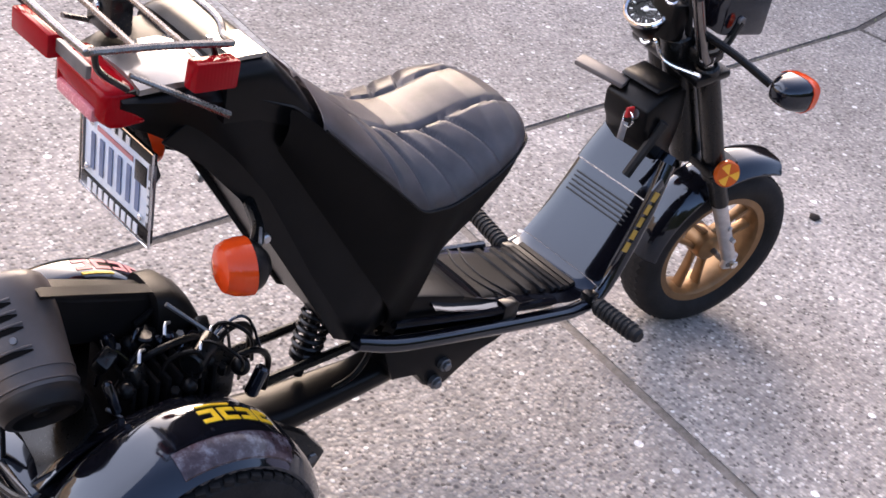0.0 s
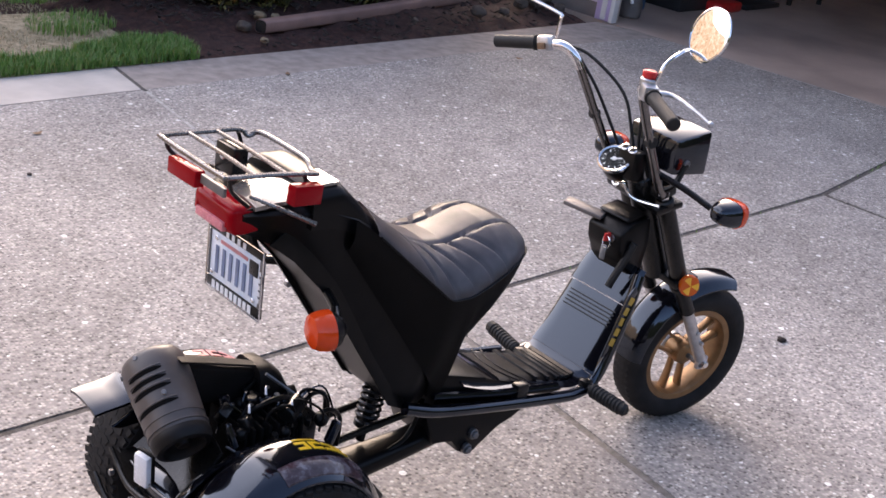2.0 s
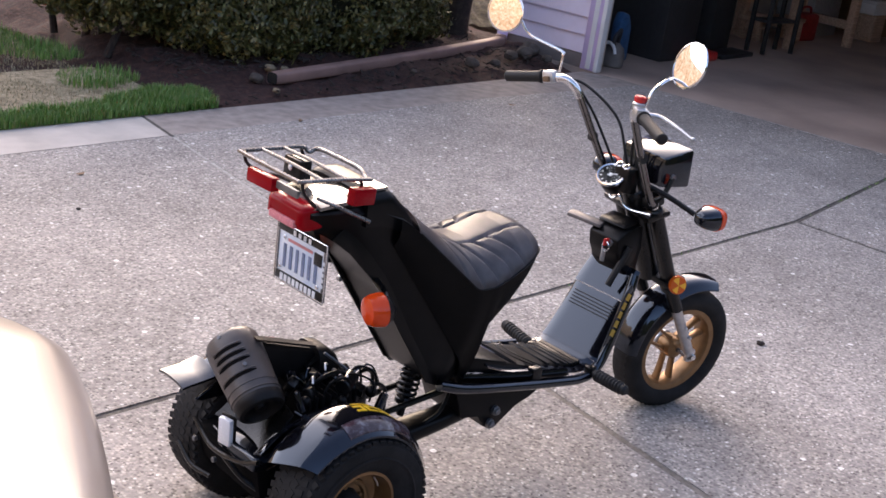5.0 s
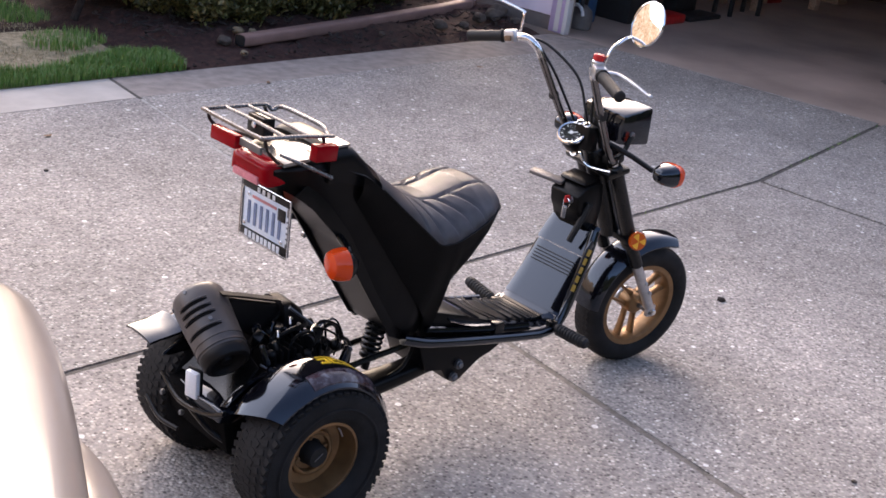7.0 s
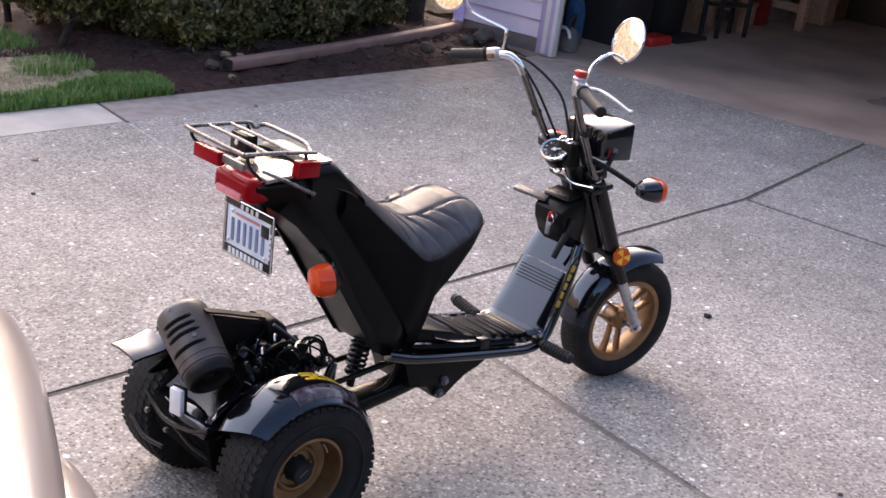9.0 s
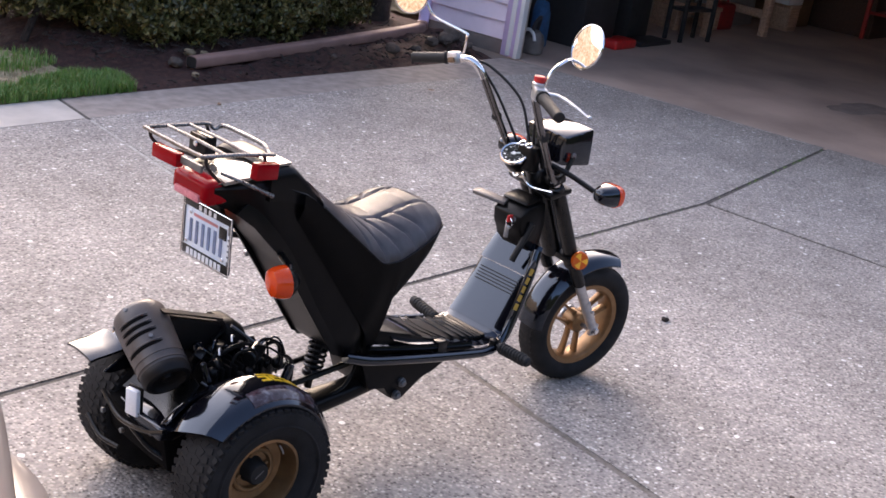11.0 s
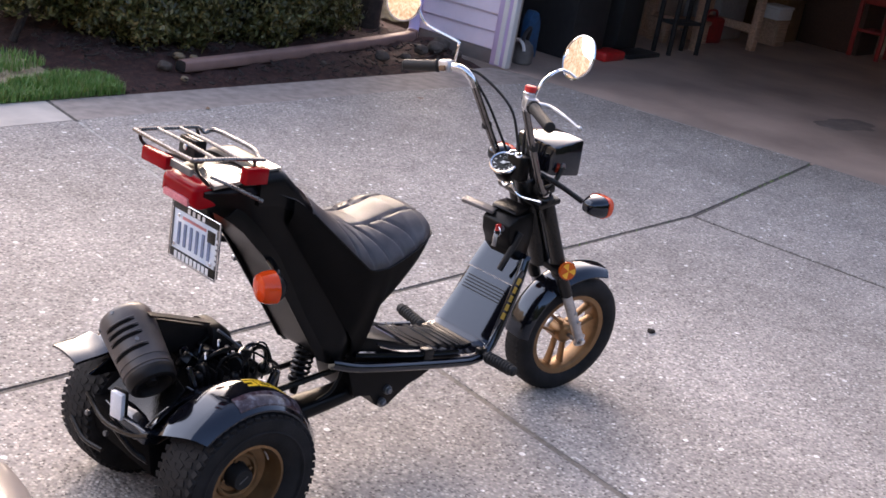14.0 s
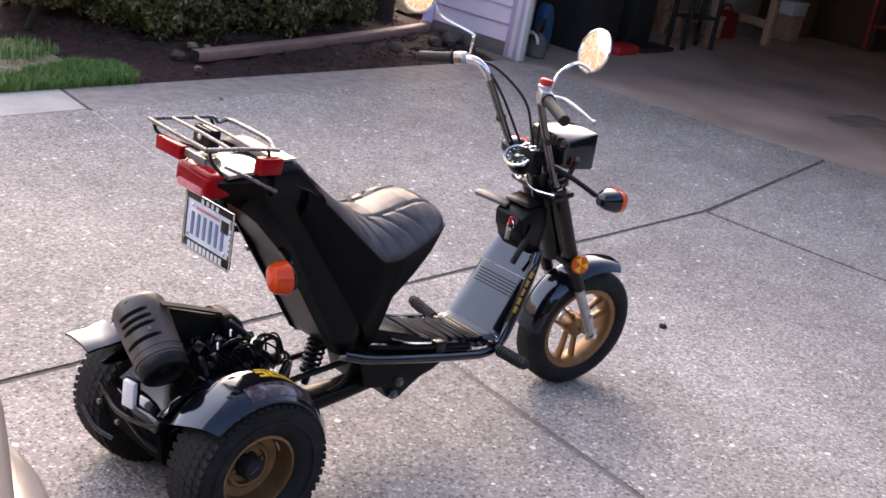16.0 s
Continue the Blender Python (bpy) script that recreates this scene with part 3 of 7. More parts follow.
# floor, tunnel and leg shield: one bent glossy sheet
RUN = [(0.16, 0.372), (0.25, 0.345), (0.40, 0.315), (0.52, 0.292), (0.575, 0.286), (0.615, 0.300), (0.650, 0.338), (0.700, 0.415), (0.745, 0.492), (0.790, 0.565)]


def run_at(u):
    """A place along the sheet and its normal."""
    pts = [Vector((x, 0, z)) for x, z in RUN]
    line = smooth_path(pts, 8)
    k = min(int(u * (len(line) - 1)), len(line) - 2)
    p = line[k].lerp(line[k + 1], u * (len(line) - 1) - k)
    t = (line[k + 1] - line[k]).normalized()
    return p, Vector((-t.z, 0, t.x)), t


def sheet(u0, u1, w, lift, thick=0.006, crown=0.004, steps=24):
    """A strip of the bent sheet, u0 to u1, half width w(u)."""
    bm = B()
    rings = []
    for k in range(steps + 1):
        u = u0 + (u1 - u0) * k / steps
        p, nrm, _ = run_at(u)
        ww = w(u)
        ys = [ww * j / 5 for j in range(-5, 6)]
        top = [p + nrm * (lift + crown * (1 - (y / ww) ** 2) - (0.006 if abs(y) > 0.999 * ww else 0)) + Vector((0, y, 0)) for y in ys]
        low = [p + nrm * (lift - thick) + Vector((0, y, 0)) for y in reversed(ys)]
        rings.append(top + low)
    return ring_loft(bm, rings)


shield = part("leg_shield", sheet(0.585, 0.86, lambda u: 0.106 - 0.03 * (u - 0.585), 0.0), GLOSS, scooter, "gloss black leg shield")
part("floor_board", sheet(0.0, 0.582, lambda u: 0.102, 0.0), GLOSS, scooter, "gloss black floor tunnel")
part("shield_top", sheet(0.863, 1.0, lambda u: 0.100 - 0.08 * (u - 0.863), 0.003), GLOSS, shield)
for k in range(5):
    u = 0.775 + 0.013 * k
    bm = B()
    p, nrm, t = run_at(u)
    tube(bm, [p + nrm * 0.005 + Vector((0, y, 0)) for y in (-0.076, -0.02, 0.02, 0.076)], 0.0020, 6, 2)
    part("shield_rib", bm, SATIN, shield)
mat_part = part("floor_mat", sheet(0.16, 0.50, lambda u: 0.080, 0.0055, 0.005, 0.002), PLASTIC, scooter, "ribbed black rubber floor mat")
for k in range(6):
    u = 0.262 + 0.044 * k
    rings = []
    for y in (-0.076, -0.074, -0.03, 0.03, 0.074, 0.076):
        p, nrm, t = run_at(u)
        h = 0.006 if abs(y) < 0.075 else 0.001
        c = p + nrm * 0.006 + Vector((0, y, 0))
        rings.append([c - t * 0.0085, c - t * 0.0060 + nrm * h, c + t * 0.0060 + nrm * h, c + t * 0.0085])
    part("mat_rib", ring_loft(B(), rings), PLASTIC, mat_part, smooth=50)
for u in (0.20, 0.225):
    bm = B()
    p, nrm, t = run_at(u)
    tube(bm, [p + nrm * 0.008 + t * (0.10 * (1 - (y / 0.085) ** 2) * -0.35) + Vector((0, y, 0)) for y in (-0.082, -0.04, 0, 0.04, 0.082)], 0.0022, 6, 3)
    part("mat_seam", bm, RUBBER, mat_part)
bm = B()
slab(bm, [(0.10, 0.40), (0.25, 0.362), (0.30, 0.335), (0.52, 0.282), (0.56, 0.262), (0.50, 0.262), (0.20, 0.315), (0.06, 0.345)], -0.084, 0.084, 0.008)
part("under_cover", bm, PLASTIC, scooter)
bm = B()
box(bm, 0.345, 0.385, -0.110, -0.084, 0.292, 0.330, 0.005)
part("mat_clip", bm, SATIN, scooter)

# side frame pipes
for s in (-1, 1):
    y = s * 0.108
    bm = B()
    path = [(-0.02, y * 0.9, 0.345), (0.08, y, 0.322), (0.30, y, 0.290), (0.50, y, 0.266), (0.565, y, 0.262), (0.620, y, 0.274), (0.662, y, 0.325), (0.715, y * (1 if s < 0 else 0.8), 0.465), (0.755, y * 0.9, 0.562)]
    tube(bm, path if s < 0 else path[:6], 0.0150, 14, 5)
    part("frame_pipe", bm, GLOSS, scooter)
    bm = B()
    tube(bm, [(0.06, y * 0.93, 0.362), (0.30, y * 0.93, 0.322), (0.50, y * 0.93, 0.298)], 0.008, 8, 4)
    part("trim_rail", bm, GLOSS, scooter)
    if s > 0:
        continue
    # decal of six gold marks on the shield's edge
    edge = B()
    slab(edge, [(0.640, 0.355), (0.668, 0.375), (0.735, 0.525), (0.722, 0.545), (0.700, 0.520)], s * 0.112, s * 0.117, 0.001)
    band = part("decal_panel", edge, GLOSS, scooter)
    for k in range(5):
        u = 0.10 + 0.185 * k
        bm = B()
        a = Vector((0.658, 0, 0.372)).lerp(Vector((0.719, 0, 0.518)), u)
        b = Vector((0.658, 0, 0.372)).lerp(Vector((0.719, 0, 0.518)), u + 0.135)
        w = Vector((0.009, 0, -0.004))
        ring_loft(bm, [[(q.x, s * yy, q.z) for q in (a - w, a + w, b + w, b - w)] for yy in (0.1175, 0.1185)])
        part("decal_mark", bm, GOLD, band, "gold decal mark")

# foot pegs
for s, c0, c1 in ((-1, (0.610, -0.125, 0.276), (0.612, -0.240, 0.276)), (1, (0.575, 0.105, 0.275), (0.592, 0.228, 0.286))):
    a, b = Vector(c0), Vector(c1)
    bm = B()
    d = (b - a).normalized()
    L = (b - a).length
    prof = [(0, 0), (0.012, 0), (0.0165, 0.005)]
    for k in range(9):
        h = L * (0.10 + 0.09 * k)
        prof += [(0.0165, h - 0.0038), (0.0195, h - 0.002), (0.0195, h + 0.002), (0.0165, h + 0.0038)]
    prof += [(0.0165, L - 0.006), (0.011, L), (0, L)]
    lathe(bm, prof, 16, disc_at(a, d))
    peg = part("foot_peg", bm, RUBBER, scooter, "ribbed rubber foot peg")
    bm = B()
    rod(bm, a - d * 0.03, a + d * 0.006, 0.0115, 12, 0.002)
    box(bm, -0.016, 0.016, -0.012, 0.012, -0.018, 0.018, 0.004, Matrix.Translation(a - d * 0.018))
    part("peg_bracket", bm, SATIN, peg)

# body under the seat: stations of x, bottom z, bottom half width, trim z, trim half width, top z
BODY = [(-0.500, 0.812, 0.055, 0.848, 0.078, 0.866), (-0.440, 0.786, 0.060, 0.852, 0.098, 0.880), (-0.380, 0.755, 0.064, 0.852, 0.110, 0.890), (-0.311, 0.692, 0.070, 0.850, 0.116, 0.892),
        (-0.250, 0.628, 0.074, 0.830, 0.118, 0.874), (-0.196, 0.553, 0.076, 0.792, 0.122, 0.840), (-0.132, 0.465, 0.078, 0.742, 0.128, 0.796), (-0.052, 0.358, 0.078, 0.680, 0.136, 0.748),
        (0.010, 0.320, 0.078, 0.632, 0.146, 0.728), (0.060, 0.340, 0.068, 0.634, 0.148, 0.726), (0.082, 0.326, 0.074, 0.639, 0.148, 0.730), (0.096, 0.446, 0.078, 0.643, 0.147, 0.733), (0.130, 0.494, 0.084, 0.654, 0.144, 0.742),
        (0.180, 0.538, 0.084, 0.672, 0.138, 0.757), (0.225, 0.580, 0.076, 0.688, 0.126, 0.761), (0.262, 0.621, 0.062, 0.698, 0.108, 0.752), (0.290, 0.653, 0.040, 0.700, 0.080, 0.733), (0.304, 0.670, 0.024, 0.692, 0.046, 0.712)]


def body_at(x, grow=0.0, seat=False):
    """Half of a cross-section, bottom middle to trim."""
    zb, wb, zt, wt, zc = lerp_rows(BODY, x)
    pts = []
    for k in range(9):
        u = k / 8
        w = wb + (wt - wb) * u ** 0.85
        pts.append((w + grow, zb + (zt - zb) * u))
    return pts, zb, zt, wt, zc


def body_mesh(x0, x1, steps):
    bm = B()
    rings = []
    for k in range(steps + 1):
        x = x0 + (x1 - x0) * k / steps
        side, zb, zt, wt, zc = body_at(x)
        cap = [(wt * math.cos(t), zt + (zc - 0.012 - zt) * math.sin(t)) for t in (radians(22.5 * j) for j in (1, 2, 3))]
        half = [(side[0][0] * 0.55, zb)] + side + cap
        rings.append([(x, -y, z) for y, z in half] + [(x, 0, zc - 0.012)] + [(x, y, z) for y, z in reversed(half)])
    return ring_loft(bm, rings)


part("rear_body", body_mesh(-0.500, 0.280, 60), PLASTIC, scooter, "black moulded body under the seat")


def seat_skirt():
    """The side of the seat: from the trim down to a slanted lower edge, both sides and the nose."""
    rows = []
    for k in range(47):
        x = -0.268 + (0.302 + 0.268) * k / 46
        side, zb, zt, wt, zc = body_at(x)
        zlow = max(zb - 0.004, 0.766 - (x + 0.268) * 1.20) if x < 0.05 else zb - 0.004
        zlow = min(zlow, zt - 0.012)
        pts = []
        for j in range(9):
            z = zlow + (zt - zlow) * j / 8
            w = float(np.interp(z, [p[1] for p in side], [p[0] for p in side]))
            puff = 0.012 + 0.008 * math.sin(math.pi * j / 8)
            pts.append((w + puff, z))
        rows.append((x, pts))
    bm = B()
    outer = [[(x, -y, z) for y, z in pts] for x, pts in rows] + [[(x + 0.008, 0, z) for y, z in rows[-1][1]] for x in (rows[-1][0],)] + [[(x, y, z) for y, z in pts] for x, pts in reversed(rows)]
    ring_loft(bm, outer, closed=False, caps=False)
    bmesh.ops.solidify(bm, geom=bm.faces[:], thickness=0.008)
    return bm


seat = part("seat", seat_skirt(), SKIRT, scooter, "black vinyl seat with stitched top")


def seat_top():
    """The padded top, quilted by sunk seams that fan back from the nose."""
    bm = B()
    rings = []
    nx, ny = 150, 72
    for i in range(nx + 1):
        x = -0.205 + (0.308 + 0.205) * i / nx
        zb, wb, zt, wt, zc = lerp_rows(BODY, min(x, 0.304))
        wt += 0.010
        ring = []
        for j in range(ny + 1):
            v = 2 * j / ny - 1
            y = wt * math.sin(v * math.pi / 2)
            z = zt + (zc - zt) * max(0.0, 1 - abs(y / wt) ** 2.3) ** 0.62
            d = 0.0
            # two long seams beside the middle panel, and slanted ones across each side
            mid = 0.052 + 0.020 * (x + 0.05)
            d -= 0.0085 * math.exp(-((abs(y) - mid) / 0.0042) ** 2)
            if abs(y) > mid:
                for s0 in (-0.105, -0.050, 0.005, 0.060, 0.115):
                    ref = s0 + (abs(y) - mid) * 0.75
                    d -= 0.0085 * math.exp(-((x - ref) / 0.0048) ** 2)
                d += 0.003
            z += d * (1 if abs(v) < 0.93 else 0)
            ring.append((x, y, z))
        rings.append(ring)
    ring_loft(bm, rings, closed=False, caps=False)
    bmesh.ops.solidify(bm, geom=bm.faces[:], thickness=0.006)
    return bm


part("seat_top", seat_top(), VINYL, seat, "quilted dark vinyl seat top, paled as sky sheen", 60)
for s in (-1, 1):
    bm = B()
    pts = []
    for k in range(26):
        x = -0.20 + 0.503 * k / 25
        zb, wb, zt, wt, zc = lerp_rows(BODY, min(x, 0.304))
        pts.append((x, s * (wt + 0.012), zt + 0.001))
    tube(bm, pts, 0.0024, 6, 2)
    part("seat_piping", bm, SKIRT, seat)
# black tail deck, hump behind the seat, and patches on both painted paler as sky reflection
bm = B()
rings = []
for k in range(9):
    x = -0.505 + 0.160 * k / 8
    zb, wb, zt, wt, zc = lerp_rows(BODY, x)
    rings.append([(x, wt * 0.86 * v, zc - 0.010 + 0.003 * (1 - v * v)) for v in (-1, -0.6, -0.2, 0.2, 0.6, 1)] + [(x, wt * 0.86 * v, zc - 0.026) for v in (1, 0.6, 0.2, -0.2, -0.6, -1)])
part("tail_deck", ring_loft(bm, rings), PLASTIC, scooter, "black plastic tail deck")
bm = B()
rings = []
for k in range(21):
    x = -0.368 + 0.198 * k / 20
    zb, wb, zt, wt, zc = lerp_rows(BODY, x)
    top = float(np.interp(x, (-0.368, -0.355, -0.300, -0.285, -0.240, -0.200, -0.170), (0.896, 0.905, 0.908, 0.902, 0.862, 0.815, 0.770)))
    low = min(zt - 0.03, top - 0.04)
    half = [(0.116 * math.copysign(abs(math.cos(t)) ** 0.32, math.cos(t)), low + (top - low) * max(0.0, math.sin(t)) ** 0.32) for t in (radians(180 * j / 24) for j in range(25))]
    rings.append([(x, y, z) for y, z in half])
part("seat_hump", ring_loft(bm, rings), PLASTIC, scooter, "black hump behind the seat")
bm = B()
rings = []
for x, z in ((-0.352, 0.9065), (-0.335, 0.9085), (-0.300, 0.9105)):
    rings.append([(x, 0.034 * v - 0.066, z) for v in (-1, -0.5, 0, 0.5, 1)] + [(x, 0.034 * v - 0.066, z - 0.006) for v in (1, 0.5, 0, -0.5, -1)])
part("hump_top", ring_loft(bm, rings), TAIL, scooter, "glossy patch on the hump, paled as sky reflection")
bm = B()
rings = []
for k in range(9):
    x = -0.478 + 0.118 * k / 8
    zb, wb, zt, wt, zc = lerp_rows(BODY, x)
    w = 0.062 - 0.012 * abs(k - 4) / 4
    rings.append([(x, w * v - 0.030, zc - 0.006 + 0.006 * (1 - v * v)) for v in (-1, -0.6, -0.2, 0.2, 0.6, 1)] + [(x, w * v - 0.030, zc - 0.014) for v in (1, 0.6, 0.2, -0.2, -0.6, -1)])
part("tail_top", ring_loft(bm, rings), TAIL, scooter, "glossy tail top under the rack, paled as sky reflection")
# glossy tail sides with a pale lower fin, and grab rails
for s in (-1, 1):
    bm = B()
    tube(bm, [(-0.500, s * 0.088, 0.893), (-0.44, s * 0.108, 0.870), (-0.365, s * 0.122, 0.838)], (0.0038, 0.0055), 8, 6)
    part("grab_rail", bm, RACKM, scooter, "polished grab rail")
    bm = B()
    slab(bm, [(-0.44, 0.785), (-0.37, 0.745), (-0.30, 0.675), (-0.19, 0.530), (-0.06, 0.355), (0.0, 0.33), (-0.10, 0.52), (-0.20, 0.66), (-0.33, 0.79), (-0.40, 0.815)], s * 0.079, s * 0.086, 0.003)
    part("side_panel", bm, PLASTIC, scooter)

# tail lamp, number plate
bm = B()
rings = []
for x, zt, zb, y in ((-0.450, 0.862, 0.812, 0.074), (-0.480, 0.865, 0.806, 0.074), (-0.502, 0.864, 0.802, 0.072), (-0.514, 0.860, 0.802, 0.068), (-0.521, 0.853, 0.806, 0.060), (-0.523, 0.846, 0.812, 0.050)):
    zm, h = (zt + zb) / 2, (zt - zb) / 2
    rings.append([(x + 0.008 * (math.sin(t) < -0.3), y * math.copysign(abs(math.cos(t)) ** 0.3, math.cos(t)), zm + h * math.copysign(abs(math.sin(t)) ** 0.35, math.sin(t))) for t in (2 * math.pi * k / 40 for k in range(40))])
ring_loft(bm, rings)
lamp = part("tail_lamp", bm, REDLENS, scooter, "large red tail lamp lens")
bm = B()
box(bm, -0.5245, -0.510, -0.045, 0.052, 0.806, 0.825, 0.004)
part("lamp_window", bm, PINK, lamp, "pale red lamp window")
bm = B()
slab(bm, [(-0.455, 0.81), (-0.44, 0.80), (-0.40, 0.70), (-0.43, 0.66), (-0.446, 0.70)], -0.035, 0.035, 0.004)
part("plate_bracket", bm, SATIN, scooter)
PL = Matrix.Translation((-0.452, -0.004, 0.705)) @ pose(0, 0, 0, 0, -2, 2)
bm = B()
box(bm, -0.003, 0.001, -0.086, 0.086, -0.066, 0.066, 0.001, PL)
plate = part("number_plate", bm, PLATEM, scooter, "pale blue and white plate in a dark frame")
bm = box(B(), -0.006, 0.003, -0.088, 0.088, -0.070, -0.048, 0.0015, PL)
frm = part("plate_frame", bm, SATIN, plate, "black plate frame with a chrome rim")
for a in ((-0.088, 0.088, 0.053, 0.070), (-0.088, -0.080, -0.047, 0.052), (0.084, 0.088, -0.047, 0.052)):
    part("frame_bar", box(B(), -0.006, 0.003, *a, 0.0015, PL), SATIN if a[1] > a[0] + 0.1 else STEEL, frm)
bm = B()
tube(bm, [PL @ Vector((-0.006, y, z)) for y, z in ((-0.091, -0.073), (-0.091, 0.073), (0.091, 0.073), (0.091, -0.073))], 0.0022, 6, curved=False, loop=True)
part("frame_rim", bm, CHROME, frm)


def marks(y0, y1, z0, z1, count, mat, name, fill=0.72, x=-0.0045, owner=None, tall=None):
    """Plain upright bars in a row, in place of writing."""
    step = (y1 - y0) / count
    for k in range(count):
        bm = B()
        c = y0 + step * (k + 0.5)
        w = step * fill / 2
        box(bm, x - 0.0006, x + 0.0008, c - w, c + w, z0, z1, 0.0, PL)
        part(name, bm, mat, owner or plate, smooth=0)


marks(-0.066, 0.072, -0.034, 0.024, 6, INKBLUE, "plate_mark", 0.42)
marks(-0.045, 0.055, 0.034, 0.041, 1, INKRED, "plate_line", 0.9)
marks(-0.066, 0.070, -0.067, -0.051, 9, INKWHITE, "frame_mark", 0.66, -0.0075, frm)
marks(-0.040, 0.034, 0.056, 0.068, 4, INKWHITE, "frame_mark", 0.5, -0.0075, frm)
for k in range(5):
    bm = B()
    z = -0.034 + 0.014 * k
    box(bm, -0.0078, -0.0068, -0.0875, -0.0825, z, z + 0.009, 0, PL)
    part("frame_mark", bm, INKWHITE, frm, smooth=0)
bm = B()
box(bm, -0.0052, -0.0028, -0.074, -0.046, 0.012, 0.042, 0.001, PL)
part("plate_sticker", bm, SATIN, plate)
for y, z in ((0.062, 0.040), (-0.066, -0.038), (0.074, -0.036)):
    bm = B()
    rod(bm, PL @ Vector((-0.003, y, z)), PL @ Vector((-0.0075, y, z)), 0.005, 10, 0.001)
    part("plate_bolt", bm, CHROME, plate)

# luggage rack with its red side lamps
RZ = 0.944
bm = B()
tube(bm, [(-0.372, -0.118, RZ - 0.006), (-0.470, -0.118, RZ), (-0.566, -0.114, RZ), (-0.578, -0.104, RZ), (-0.580, 0.0, RZ), (-0.578, 0.104, RZ), (-0.566, 0.114, RZ), (-0.460, 0.118, RZ), (-0.392, 0.118, RZ), (-0.374, 0.112, RZ - 0.012), (-0.352, 0.104, RZ - 0.004), (-0.345, 0.04, RZ - 0.004), (-0.350, -0.05, RZ - 0.004), (-0.362, -0.085, RZ - 0.012), (-0.372, -0.118, RZ - 0.006)], 0.0052, 8, 5)
rack = part("luggage_rack", bm, RACKM, scooter, "dark chrome tube luggage rack")
for x in (-0.512, -0.446):
    bm = B()
    tube(bm, [(x, -0.118, RZ), (x, 0, RZ + 0.002), (x, 0.118, RZ)], 0.0045, 8, 4)
    part("rack_bar", bm, RACKM, rack)
for s in (-1, 1):
    for x0, x1 in ((-0.565, -0.500), (-0.40, -0.40)):
        bm = B()
        tube(bm, [(x0, s * 0.110, RZ - 0.002), (x0 + 0.01, s * 0.108, RZ - 0.03), (x1, s * 0.085, 0.872)], 0.0045, 8, 4)
        part("rack_stay", bm, SATIN, rack)
bm = B()
box(bm, -0.462, -0.425, 0.030, 0.095, 0.880, 0.938, 0.006)
lock = part("rack_bracket", bm, SATIN, rack)
bm = B()
rod(bm, (-0.462, 0.062, 0.915), (-0.468, 0.062, 0.915), 0.008, 12, 0.002)
part("bracket_bolt", bm, CHROME, lock)
bm = B()
box(bm, -0.036, 0.036, -0.012, 0.012, -0.020, 0.020, 0.004, Matrix.Translation((-0.404, -0.128, 0.905)) @ pose(0, 0, 0, 0, 3, 6))
lampr = part("rack_lamp", bm, REDLENS, rack, "red rectangular rack lamp")
bm = B()
box(bm, -0.012, 0.012, -0.046, 0.046, -0.0165, 0.0165, 0.004, Matrix.Translation((-0.566, 0.030, 0.903)) @ pose(0, 0, 0, 0, 0, 3))
part("rack_lamp", bm, REDLENS, rack, "red rectangular rack lamp")
bm = B()
box(bm, -0.568, -0.560, -0.100, -0.022, 0.900, 0.918, 0.002)
part("lamp_plate", bm, STEEL, rack, "grey metal lamp plate")

# turn signals
for s in (-1, 1):
    c = Vector((-0.382, -0.200, 0.654)) if s < 0 else Vector((-0.325, 0.150, 0.642))
    bm = B()
    lathe(bm, [(0.0, -0.028), (0.020, -0.027), (0.032, -0.021), (0.0375, -0.010), (0.040, 0.006), (0.040, 0.018), (0.034, 0.020), (0.0, 0.020)], 28, disc_at(c, (0.96, s * 0.22, 0.06)))
    sig = part("rear_signal", bm, AMBER, scooter, "round amber rear turn signal")
    bm = B()
    lathe(bm, [(0.036, 0.012), (0.038, 0.020), (0.030, 0.034), (0.015, 0.047), (0.0, 0.049)], 28, disc_at(c, (0.96, s * 0.22, 0.06)))
    part("signal_housing", bm, PLASTIC, sig)
    bm = B()
    tube(bm, [c + Vector((0.03, -s * 0.01, 0)), c + Vector((0.075, -s * 0.055, 0.006)), c + Vector((0.10, -s * 0.115, 0.012))], 0.010, 10)
    part("signal_stalk", bm, SATIN, sig)
    bm = B()
    rod(bm, c + Vector((0.052, -s * 0.018, 0.012)), c + Vector((0.075, -s * 0.050, 0.014)), 0.0028, 8)
    part("signal_clip", bm, ALLOY, sig)
    bm = B()
    rod(bm, (-0.245, s * 0.082, 0.600), (-0.245, s * 0.096, 0.600), 0.008, 12, 0.002)
    part("panel_bolt", bm, ALLOY, scooter)
